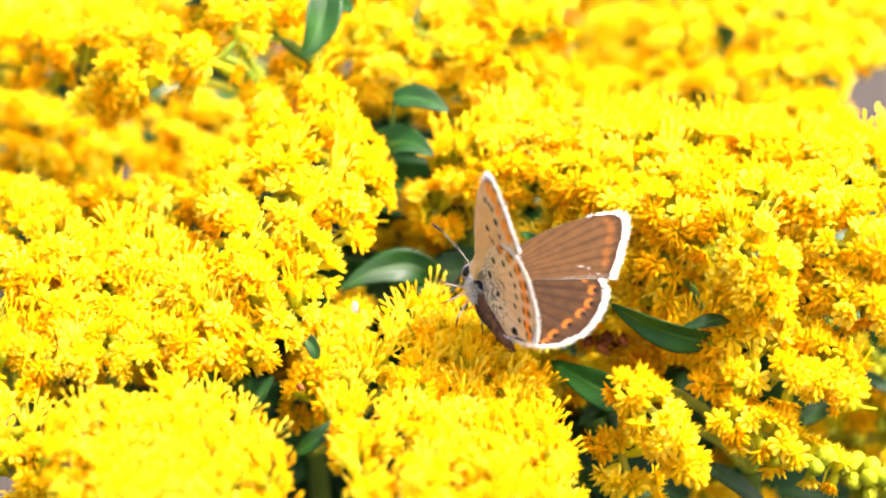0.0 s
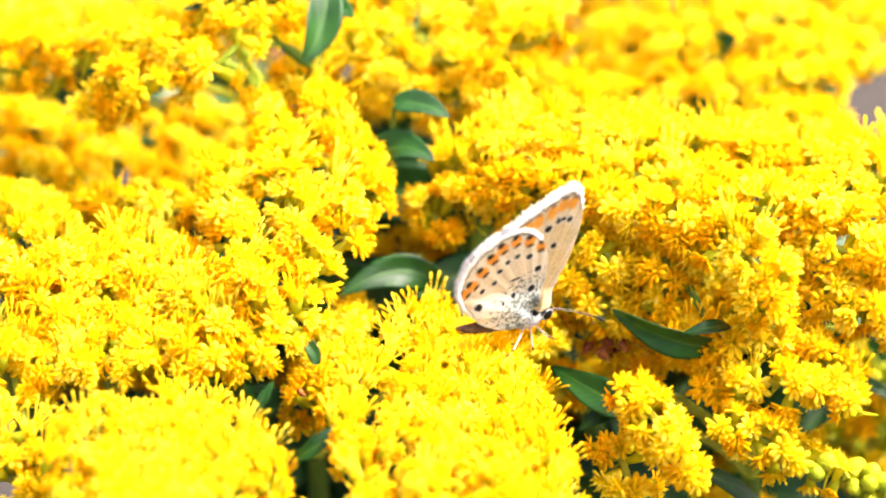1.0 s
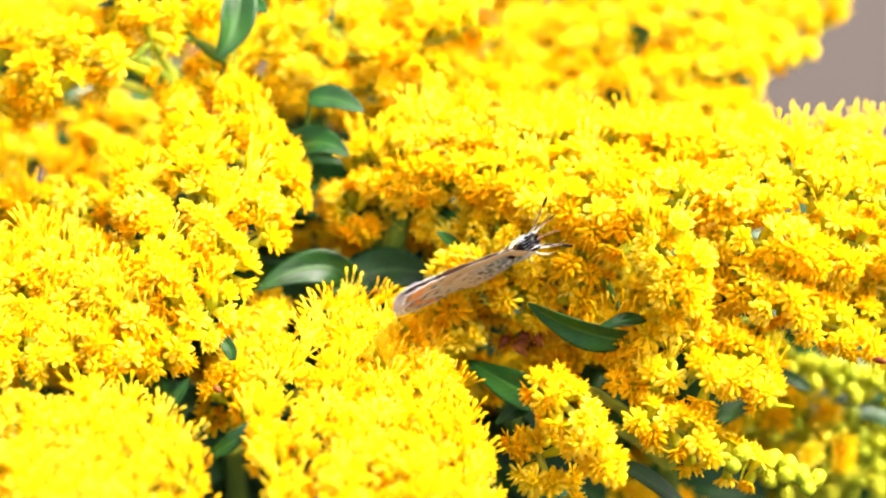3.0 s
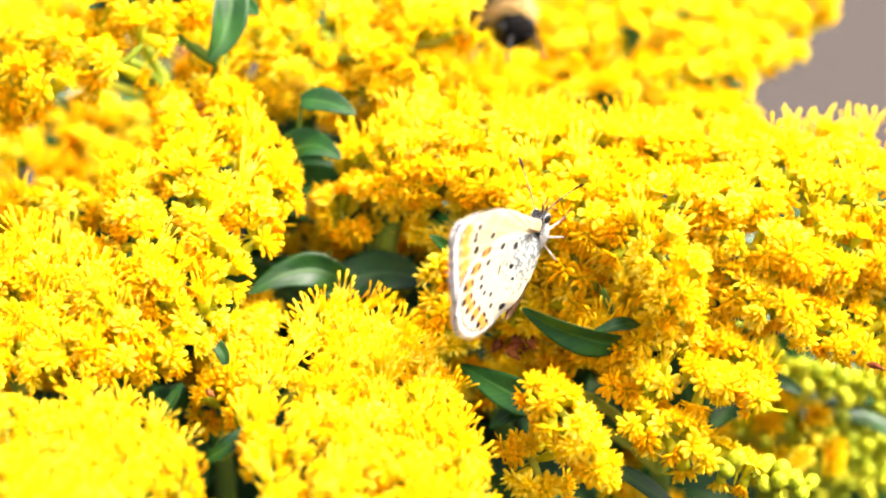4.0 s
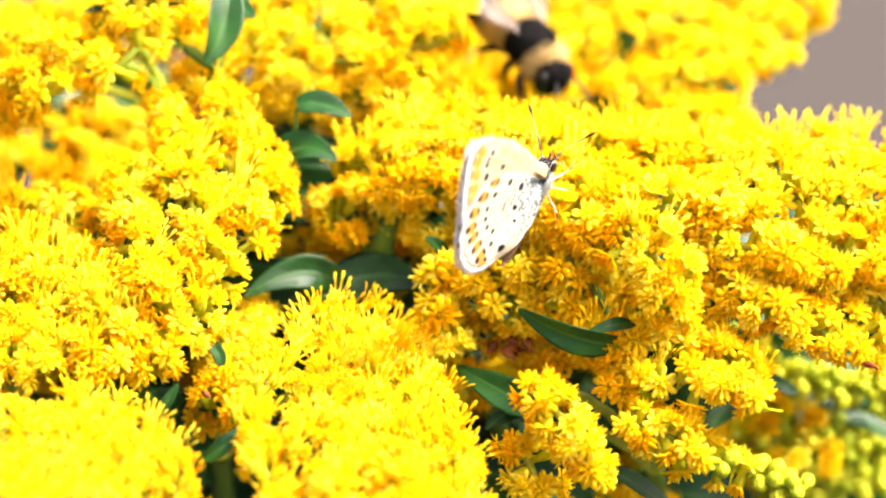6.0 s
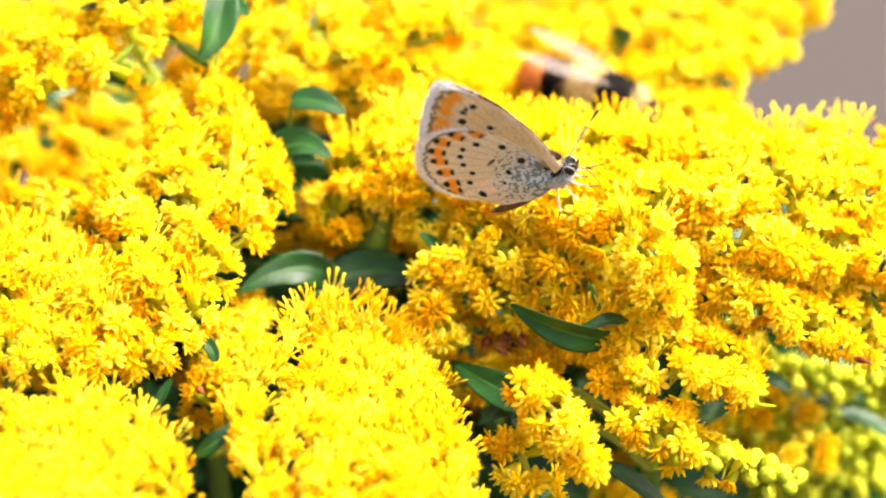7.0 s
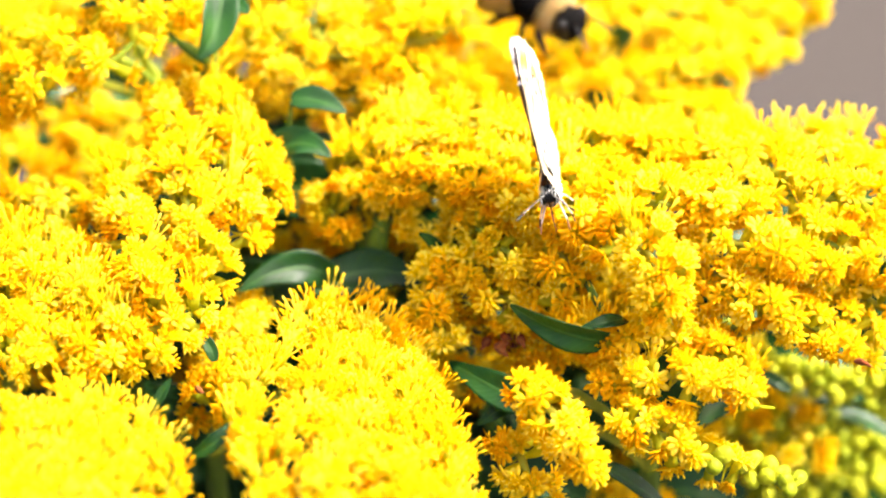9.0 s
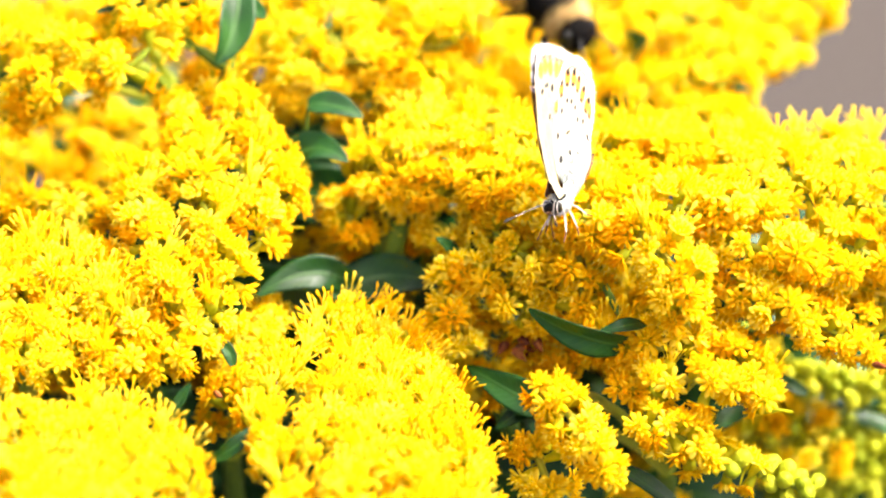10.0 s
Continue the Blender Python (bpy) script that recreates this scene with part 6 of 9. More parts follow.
leaf(under_plume_k, (0.01939, 0.01998, 0.9126), (0.01912, 0.02024, 0.91905), (0.01918, 0.02731, 0.91931), 0.00681, face=(-0.03, -0.75, 0.44))
leaf(under_plume_k, (0.01005, 0.06036, 0.91054), (0.00162, 0.05674, 0.91028), (-0.00684, 0.05993, 0.9038), 0.00562, face=(0.10, -0.75, 0.52))
leaf(under_plume_k, (0.00368, 0.03408, 0.92303), (0.01302, 0.0314, 0.92439), (0.02277, 0.03558, 0.91962), 0.00706, face=(0.13, -0.75, 0.42))
leaf(under_plume_k, (0.00227, 0.03941, 0.91226), (0.01029, 0.03872, 0.91707), (0.0185, 0.04489, 0.91575), 0.00694, face=(-0.15, -0.75, 0.47))
leaf(under_plume_k, (0.00399, 0.06217, 0.91368), (0.01381, 0.05932, 0.91474), (0.02403, 0.06332, 0.90967), 0.00625, face=(-0.18, -0.75, 0.56))
leaf(under_plume_k, (-0.00439, 0.06086, 0.90541), (-0.002, 0.06125, 0.91208), (0.00045, 0.06852, 0.91269), 0.00556, face=(-0.04, -0.75, 0.32))
leaf(under_plume_k, (0.00408, 0.06527, 0.91506), (0.00015, 0.06071, 0.91316), (-0.00381, 0.06302, 0.90516), 0.00562, face=(-0.35, -0.75, 0.35))
leaf(under_plume_k, (0.0194, 0.05241, 0.89879), (0.02448, 0.05251, 0.90496), (0.03014, 0.05941, 0.9049), 0.00694, face=(-0.20, -0.75, 0.38))
leaf(under_plume_k, (0.00583, 0.03065, 0.92708), (0.00402, 0.03082, 0.93338), (0.00221, 0.03796, 0.93375), 0.00625, face=(-0.39, -0.75, 0.45))
leaf(under_plume_k, (0.02139, 0.04415, 0.90048), (0.0201, 0.04458, 0.90721), (0.01912, 0.05176, 0.90765), 0.00725, face=(0.05, -0.75, 0.49))
leaf(under_plume_k, (0.01231, 0.02812, 0.9347), (0.01169, 0.02357, 0.93282), (0.01124, 0.02595, 0.92495), 0.00613, face=(-0.30, -0.75, 0.34))
leaf(under_plume_k, (0.014, 0.0604, 0.90862), (0.00368, 0.05805, 0.91054), (-0.00671, 0.06254, 0.90632), 0.00706, face=(0.20, -0.75, 0.60))
leaf(under_plume_k, (0.01196, 0.0332, 0.91951), (0.00539, 0.03285, 0.92489), (-0.00105, 0.03941, 0.92426), 0.00713, face=(0.23, -0.75, 0.45))
leaf(under_plume_k, (-0.0005, 0.05164, 0.92744), (0.00092, 0.047, 0.9254), (0.0023, 0.04926, 0.91733), 0.00500, face=(-0.16, -0.75, 0.41))
leaf(under_plume_k, (0.00443, 0.04507, 0.91606), (0.00241, 0.04047, 0.9141), (0.00043, 0.04268, 0.90593), 0.00681, face=(-0.23, -0.75, 0.76))

under_plume_l = plume((-0.034, 0.112, 0), (-0.03407, 0.06187, 0.87715), "shaded goldenrod racemes and dark green leaves low in the clump")
raceme(under_plume_l, (-0.03975, 0.03393, 0.90077), (-0.04054, 0.03424, 0.90731), (-0.04181, 0.0382, 0.90816), FACING, seed=179)
leaf(under_plume_l, (-0.02855, 0.03416, 0.89317), (-0.032, 0.03441, 0.8996), (-0.0361, 0.04135, 0.89962), 0.00519, face=(-0.25, -0.75, 0.53))
leaf(under_plume_l, (-0.02516, 0.05064, 0.91172), (-0.03076, 0.04641, 0.91039), (-0.037, 0.04902, 0.90291), 0.00619, face=(0.02, -0.75, 0.72))
leaf(under_plume_l, (-0.03156, 0.0367, 0.89956), (-0.0369, 0.03667, 0.90551), (-0.04308, 0.04339, 0.90515), 0.00575, face=(-0.18, -0.75, 0.54))
leaf(under_plume_l, (-0.01871, 0.02107, 0.9145), (-0.02753, 0.01814, 0.91541), (-0.03699, 0.02198, 0.91008), 0.00637, face=(-0.24, -0.75, 0.35))
leaf(under_plume_l, (-0.01713, 0.04227, 0.91922), (-0.01976, 0.03776, 0.9174), (-0.0228, 0.04008, 0.90942), 0.00506, face=(-0.18, -0.75, 0.38))
leaf(under_plume_l, (-0.02712, 0.01796, 0.9131), (-0.03254, 0.01395, 0.91217), (-0.03867, 0.01664, 0.90483), 0.00675, face=(0.10, -0.75, 0.31))
leaf(under_plume_l, (-0.03062, 0.05352, 0.9027), (-0.04001, 0.05049, 0.90345), (-0.05022, 0.05422, 0.89791), 0.00562, face=(-0.02, -0.75, 0.54))
leaf(under_plume_l, (-0.03176, 0.04226, 0.8992), (-0.04148, 0.03981, 0.90095), (-0.05214, 0.04406, 0.89631), 0.00631, face=(0.22, -0.75, 0.78))
leaf(under_plume_l, (-0.02327, 0.03841, 0.91054), (-0.02826, 0.0384, 0.91652), (-0.03392, 0.04521, 0.91631), 0.00581, face=(0.15, -0.75, 0.48))
leaf(under_plume_l, (-0.03775, 0.03961, 0.8986), (-0.02863, 0.03866, 0.90297), (-0.01994, 0.04444, 0.90098), 0.00675, face=(0.17, -0.75, 0.65))
leaf(under_plume_l, (-0.04849, 0.04001, 0.9033), (-0.03891, 0.03698, 0.90405), (-0.03011, 0.04066, 0.89843), 0.00688, face=(-0.22, -0.75, 0.55))
leaf(under_plume_l, (-0.02166, 0.04354, 0.89742), (-0.03141, 0.04095, 0.89893), (-0.04184, 0.04504, 0.89401), 0.00737, face=(-0.05, -0.75, 0.58))
leaf(under_plume_l, (-0.02836, 0.04469, 0.9034), (-0.01847, 0.04326, 0.90693), (-0.00896, 0.04865, 0.90426), 0.00519, face=(0.22, -0.75, 0.63))
leaf(under_plume_l, (-0.03775, 0.04859, 0.89616), (-0.03131, 0.04446, 0.89501), (-0.02543, 0.04698, 0.88737), 0.00619, face=(0.09, -0.75, 0.65))
leaf(under_plume_l, (-0.02911, 0.04574, 0.89522), (-0.01962, 0.04264, 0.89585), (-0.01038, 0.04623, 0.89008), 0.00606, face=(0.33, -0.75, 0.77))
leaf(under_plume_l, (-0.01522, 0.04733, 0.90199), (-0.02511, 0.04573, 0.90521), (-0.03547, 0.05086, 0.9021), 0.00669, face=(0.11, -0.75, 0.73))
leaf(under_plume_l, (-0.01579, 0.03059, 0.89899), (-0.02553, 0.02841, 0.9012), (-0.03577, 0.03288, 0.89695), 0.00662, face=(0.05, -0.75, 0.32))
leaf(under_plume_l, (-0.02867, 0.0376, 0.91113), (-0.01892, 0.03484, 0.91235), (-0.00955, 0.03883, 0.90726), 0.00550, face=(0.34, -0.75, 0.44))

under_plume_m = plume((-0.013, 0.116, 0), (-0.01259, 0.06647, 0.88513), "shaded goldenrod racemes and dark green leaves low in the clump")
raceme(under_plume_m, (-0.01166, 0.02732, 0.91132), (-0.01599, 0.02727, 0.91723), (-0.02061, 0.03093, 0.91756), FACING, seed=180)
leaf(under_plume_m, (-0.00509, 0.03682, 0.91178), (-0.00968, 0.03252, 0.91032), (-0.0145, 0.03496, 0.90256), 0.00562, face=(-0.11, -0.75, 0.30))
leaf(under_plume_m, (-0.02253, 0.03359, 0.92017), (-0.02134, 0.03381, 0.92657), (-0.02051, 0.04102, 0.92705), 0.00737, face=(-0.12, -0.75, 0.42))
leaf(under_plume_m, (-0.02449, 0.03979, 0.91493), (-0.01709, 0.036, 0.91436), (-0.0099, 0.03901, 0.90757), 0.00631, face=(-0.18, -0.75, 0.37))
leaf(under_plume_m, (-0.00486, 0.03914, 0.9178), (-0.00392, 0.03944, 0.92432), (-0.00298, 0.04664, 0.92479), 0.00637, face=(0.30, -0.75, 0.46))
leaf(under_plume_m, (0.00957, 0.06066, 0.91506), (0.00044, 0.05733, 0.9153), (-0.00882, 0.06089, 0.90946), 0.00500, face=(-0.19, -0.75, 0.79))
leaf(under_plume_m, (-0.0162, 0.04902, 0.90291), (-0.00595, 0.04684, 0.90512), (0.00426, 0.05138, 0.901), 0.00575, face=(-0.03, -0.75, 0.75))
leaf(under_plume_m, (0.00913, 0.06097, 0.9076), (-0.00066, 0.05968, 0.91137), (-0.01053, 0.06526, 0.90904), 0.00575, face=(-0.33, -0.75, 0.51))
leaf(under_plume_m, (-0.0201, 0.03223, 0.91782), (-0.01077, 0.03088, 0.92149), (-0.00168, 0.0364, 0.91904), 0.00619, face=(-0.15, -0.75, 0.69))
leaf(under_plume_m, (-0.01853, 0.02799, 0.92849), (-0.01766, 0.02348, 0.92668), (-0.01722, 0.02581, 0.9187), 0.00750, face=(0.10, -0.75, 0.56))
leaf(under_plume_m, (-0.00035, 0.0404, 0.91398), (-0.00691, 0.03643, 0.9131), (-0.01371, 0.03925, 0.90598), 0.00537, face=(-0.38, -0.75, 0.36))
leaf(under_plume_m, (-0.00915, 0.05333, 0.92237), (-0.01431, 0.04901, 0.92088), (-0.0198, 0.05159, 0.91335), 0.00556, face=(-0.15, -0.75, 0.55))
leaf(under_plume_m, (-0.02846, 0.03696, 0.91002), (-0.01927, 0.03379, 0.91052), (-0.01048, 0.03741, 0.90479), 0.00519, face=(0.31, -0.75, 0.59))
leaf(under_plume_m, (-0.02368, 0.01878, 0.91853), (-0.01633, 0.01816, 0.92346), (-0.00927, 0.02438, 0.92223), 0.00731, face=(0.13, -0.75, 0.33))
leaf(under_plume_m, (-0.01632, 0.04271, 0.90997), (-0.01365, 0.0382, 0.90816), (-0.01124, 0.0404, 0.89997), 0.00556, face=(-0.35, -0.75, 0.56))
leaf(under_plume_m, (-0.02937, 0.05381, 0.90321), (-0.02084, 0.0532, 0.90814), (-0.01274, 0.0594, 0.90689), 0.00625, face=(0.23, -0.75, 0.37))
leaf(under_plume_m, (-0.00701, 0.03417, 0.90518), (0.00042, 0.03368, 0.91034), (0.00791, 0.03997, 0.90923), 0.00575, face=(0.38, -0.75, 0.46))
leaf(under_plume_m, (0.00133, 0.05042, 0.89332), (-0.00022, 0.0509, 0.90017), (-0.00171, 0.05811, 0.90065), 0.00519, face=(-0.18, -0.75, 0.63))
leaf(under_plume_m, (0.00487, 0.02257, 0.92509), (-0.0006, 0.01846, 0.92398), (-0.00606, 0.02122, 0.91675), 0.00588, face=(-0.26, -0.75, 0.41))

under_plume_n = plume((0.054, 0.109, 0), (0.05418, 0.0588, 0.87184), "shaded goldenrod racemes and dark green leaves low in the clump")
raceme(under_plume_n, (0.05716, 0.02778, 0.91011), (0.04911, 0.02487, 0.91108), (0.04179, 0.02559, 0.90632), FACING, seed=181, buds=2.5)
leaf(under_plume_n, (0.05834, 0.06869, 0.87297), (0.06791, 0.06778, 0.87739), (0.0787, 0.07346, 0.87524), 0.00506, face=(0.30, -0.75, 0.35))
leaf(under_plume_n, (0.05428, 0.06646, 0.86912), (0.04582, 0.06623, 0.87471), (0.03805, 0.07256, 0.87368), 0.00619, face=(0.18, -0.75, 0.51))
leaf(under_plume_n, (0.03335, 0.05006, 0.89871), (0.04306, 0.04738, 0.90006), (0.05367, 0.05141, 0.89505), 0.00737, face=(0.36, -0.75, 0.47))
leaf(under_plume_n, (0.06354, 0.07425, 0.8806), (0.05228, 0.07207, 0.88283), (0.0419, 0.0765, 0.87851), 0.00544, face=(0.31, -0.75, 0.76))
leaf(under_plume_n, (0.04632, 0.0492, 0.88722), (0.03939, 0.0491, 0.89304), (0.03317, 0.0557, 0.89248), 0.00588, face=(-0.16, -0.75, 0.45))
leaf(under_plume_n, (0.06135, 0.05838, 0.87912), (0.05651, 0.05872, 0.8857), (0.05261, 0.0657, 0.8858), 0.00619, face=(0.36, -0.75, 0.52))
leaf(under_plume_n, (0.07205, 0.05976, 0.8695), (0.06257, 0.05916, 0.87446), (0.05411, 0.06514, 0.87283), 0.00700, face=(0.17, -0.75, 0.40))
leaf(under_plume_n, (0.05302, 0.04435, 0.89681), (0.04877, 0.04461, 0.90327), (0.04544, 0.05163, 0.90343), 0.00581, face=(-0.20, -0.75, 0.31))
leaf(under_plume_n, (0.04909, 0.055, 0.88526), (0.03922, 0.05193, 0.88595), (0.02996, 0.05543, 0.88), 0.00669, face=(0.33, -0.75, 0.65))
leaf(under_plume_n, (0.05337, 0.04276, 0.88007), (0.044, 0.04198, 0.88471), (0.03548, 0.04777, 0.88274), 0.00662, face=(-0.17, -0.75, 0.74))
leaf(under_plume_n, (0.04998, 0.04299, 0.88447), (0.05471, 0.04318, 0.89078), (0.06052, 0.05, 0.8906), 0.00569, face=(0.09, -0.75, 0.67))
leaf(under_plume_n, (0.03751, 0.05705, 0.89081), (0.04756, 0.05534, 0.89386), (0.05865, 0.06029, 0.89043), 0.00662, face=(-0.02, -0.75, 0.58))
leaf(under_plume_n, (0.04805, 0.04895, 0.90079), (0.05559, 0.04525, 0.90038), (0.06433, 0.04822, 0.89352), 0.00644, face=(0.08, -0.75, 0.79))
leaf(under_plume_n, (0.07097, 0.07539, 0.86458), (0.05948, 0.0733, 0.86695), (0.04898, 0.07772, 0.86262), 0.00606, face=(-0.02, -0.75, 0.49))
leaf(under_plume_n, (0.04932, 0.0459, 0.8895), (0.05888, 0.04457, 0.89319), (0.06956, 0.04985, 0.89034), 0.00631, face=(0.20, -0.75, 0.57))
leaf(under_plume_n, (0.0473, 0.04767, 0.89457), (0.05401, 0.04373, 0.89374), (0.06172, 0.04639, 0.88634), 0.00681, face=(-0.12, -0.75, 0.36))
leaf(under_plume_n, (0.07269, 0.06993, 0.87513), (0.06403, 0.06615, 0.87457), (0.05649, 0.06887, 0.86729), 0.00531, face=(0.21, -0.75, 0.41))
leaf(under_plume_n, (0.04697, 0.05042, 0.88534), (0.05704, 0.04833, 0.88771), (0.06827, 0.05285, 0.88354), 0.00650, face=(0.23, -0.75, 0.59))

leafy_stem_a = plume((0.016, 0.128, 0), (0.01624, 0.07834, 0.92569), "leafy goldenrod stem with dark green leaves behind the plumes")
leaf(leafy_stem_a, (0.03114, 0.07129, 0.93547), (0.02357, 0.06832, 0.93634), (0.01641, 0.07278, 0.93205), 0.00581, face=(-0.16, -0.75, 0.42))
leaf(leafy_stem_a, (0.02326, 0.07222, 0.92909), (0.01671, 0.07074, 0.93253), (0.01036, 0.0767, 0.93085), 0.00562, face=(0.12, -0.75, 0.61))
leaf(leafy_stem_a, (0.02045, 0.07065, 0.93638), (0.01427, 0.06732, 0.93661), (0.00826, 0.07141, 0.93168), 0.00444, face=(-0.26, -0.75, 0.48))
leaf(leafy_stem_a, (0.01545, 0.06279, 0.93275), (0.01851, 0.06176, 0.93697), (0.02197, 0.0681, 0.93596), 0.00519, face=(-0.12, -0.75, 0.68))
leaf(leafy_stem_a, (0.01087, 0.07304, 0.9325), (0.01873, 0.07041, 0.93395), (0.02708, 0.07518, 0.93022), 0.00569, face=(0.29, -0.75, 0.74))
leaf(leafy_stem_a, (0.00349, 0.06396, 0.93279), (0.01069, 0.06218, 0.93569), (0.01821, 0.06779, 0.93341), 0.00519, face=(0.13, -0.75, 0.62))
leaf(leafy_stem_a, (0.01776, 0.06427, 0.93932), (0.02324, 0.06088, 0.93945), (0.02921, 0.06491, 0.93443), 0.00606, face=(-0.34, -0.75, 0.72))
leaf(leafy_stem_a, (0.01841, 0.07526, 0.93235), (0.01018, 0.07288, 0.93424), (0.00209, 0.07789, 0.93091), 0.00625, face=(-0.12, -0.75, 0.42))
leaf(leafy_stem_a, (0.00686, 0.05617, 0.9353), (0.01327, 0.05459, 0.93855), (0.01998, 0.06044, 0.93669), 0.00656, face=(0.14, -0.75, 0.43))
leaf(leafy_stem_a, (0.01795, 0.06748, 0.93489), (0.01936, 0.0637, 0.93432), (0.02108, 0.06725, 0.92848), 0.00588, face=(0.37, -0.75, 0.60))
leaf(leafy_stem_a, (0.00248, 0.06854, 0.93672), (0.01008, 0.06573, 0.93784), (0.01792, 0.07033, 0.93382), 0.00438, face=(-0.10, -0.75, 0.43))
leaf(leafy_stem_a, (0.01923, 0.06627, 0.93478), (0.01556, 0.0652, 0.93893), (0.01209, 0.07157, 0.93796), 0.00519, face=(0.07, -0.75, 0.56))

leafy_stem_b = plume((0.024, 0.128, 0), (0.02376, 0.07796, 0.92504), "leafy goldenrod stem with dark green leaves behind the plumes")
leaf(leafy_stem_b, (0.03518, 0.06695, 0.93195), (0.02761, 0.06516, 0.93487), (0.02046, 0.07074, 0.93253), 0.00644, face=(-0.32, -0.75, 0.36))
leaf(leafy_stem_b, (0.02194, 0.05261, 0.93712), (0.02785, 0.05112, 0.94054), (0.03442, 0.05704, 0.93879), 0.00588, face=(0.28, -0.75, 0.65))
leaf(leafy_stem_b, (0.02326, 0.07012, 0.93145), (0.02114, 0.06918, 0.93582), (0.01933, 0.07566, 0.93506), 0.00556, face=(-0.18, -0.75, 0.48))
leaf(leafy_stem_b, (0.02161, 0.05885, 0.93793), (0.02929, 0.05661, 0.94006), (0.03753, 0.06176, 0.93697), 0.00681, face=(-0.26, -0.75, 0.40))
leaf(leafy_stem_b, (0.0298, 0.06319, 0.93345), (0.02644, 0.06216, 0.93766), (0.0235, 0.06854, 0.93672), 0.00506, face=(0.08, -0.75, 0.40))
leaf(leafy_stem_b, (0.01216, 0.0623, 0.93391), (0.01833, 0.0608, 0.93731), (0.02483, 0.06674, 0.9356), 0.00475, face=(0.33, -0.75, 0.43))
leaf(leafy_stem_b, (0.01236, 0.06163, 0.93874), (0.02007, 0.05939, 0.94086), (0.02829, 0.06462, 0.93792), 0.00525, face=(0.27, -0.75, 0.79))
leaf(leafy_stem_b, (0.022, 0.06549, 0.93943), (0.02581, 0.06184, 0.93911), (0.03015, 0.06565, 0.93371), 0.00500, face=(-0.13, -0.75, 0.38))
leaf(leafy_stem_b, (0.02581, 0.06202, 0.93943), (0.02542, 0.05821, 0.93882), (0.02547, 0.0618, 0.93304), 0.00475, face=(-0.31, -0.75, 0.52))
leaf(leafy_stem_b, (0.01485, 0.0583, 0.93498), (0.01582, 0.05732, 0.93929), (0.01711, 0.0638, 0.93851), 0.00506, face=(0.28, -0.75, 0.77))
leaf(leafy_stem_b, (0.03845, 0.07415, 0.93243), (0.03025, 0.07152, 0.93387), (0.02251, 0.07629, 0.93014), 0.00656, face=(-0.03, -0.75, 0.57))
leaf(leafy_stem_b, (0.01304, 0.05985, 0.93366), (0.01882, 0.05842, 0.93718), (0.02502, 0.06442, 0.93558), 0.00613, face=(-0.06, -0.75, 0.32))

leafy_stem_c = plume((0.036, 0.123, 0), (0.03578, 0.07308, 0.91658), "leafy goldenrod stem with dark green leaves behind the plumes")
leaf(leafy_stem_c, (0.03762, 0.05727, 0.92719), (0.03048, 0.05564, 0.93038), (0.02398, 0.06131, 0.9282), 0.00438, face=(-0.03, -0.75, 0.75))
leaf(leafy_stem_c, (0.04867, 0.06244, 0.92216), (0.04195, 0.06099, 0.92564), (0.036, 0.06684, 0.92376), 0.00688, face=(0.23, -0.75, 0.53))
leaf(leafy_stem_c, (0.04115, 0.05913, 0.92242), (0.03437, 0.05764, 0.92583), (0.02822, 0.06343, 0.92387), 0.00513, face=(0.13, -0.75, 0.54))
leaf(leafy_stem_c, (0.03489, 0.06808, 0.91791), (0.04243, 0.0662, 0.92066), (0.05076, 0.07159, 0.918), 0.00450, face=(-0.34, -0.75, 0.47))
leaf(leafy_stem_c, (0.03292, 0.05579, 0.93063), (0.03905, 0.05258, 0.93108), (0.04599, 0.05673, 0.92625), 0.00500, face=(-0.30, -0.75, 0.37))
leaf(leafy_stem_c, (0.04356, 0.05325, 0.93023), (0.0376, 0.05189, 0.93388), (0.03228, 0.05785, 0.9322), 0.00469, face=(0.27, -0.75, 0.63))
leaf(leafy_stem_c, (0.04194, 0.06556, 0.92555), (0.0408, 0.06176, 0.92496), (0.04043, 0.06524, 0.91899), 0.00544, face=(-0.10, -0.75, 0.50))
leaf(leafy_stem_c, (0.04726, 0.06474, 0.92214), (0.04147, 0.06347, 0.92594), (0.03645, 0.06952, 0.92441), 0.00456, face=(-0.23, -0.75, 0.59))
leaf(leafy_stem_c, (0.04433, 0.05686, 0.93249), (0.03848, 0.05351, 0.93268), (0.03328, 0.05748, 0.92757), 0.00550, face=(-0.06, -0.75, 0.76))
leaf(leafy_stem_c, (0.04395, 0.05744, 0.92948), (0.03579, 0.05516, 0.93154), (0.02828, 0.06022, 0.9283), 0.00475, face=(-0.09, -0.75, 0.33))
leaf(leafy_stem_c, (0.04452, 0.06633, 0.91889), (0.03754, 0.06485, 0.92233), (0.03131, 0.07063, 0.92033), 0.00531, face=(0.05, -0.75, 0.58))
leaf(leafy_stem_c, (0.02676, 0.06076, 0.92924), (0.02918, 0.05704, 0.9288), (0.03218, 0.06062, 0.923), 0.00550, face=(0.27, -0.75, 0.62))

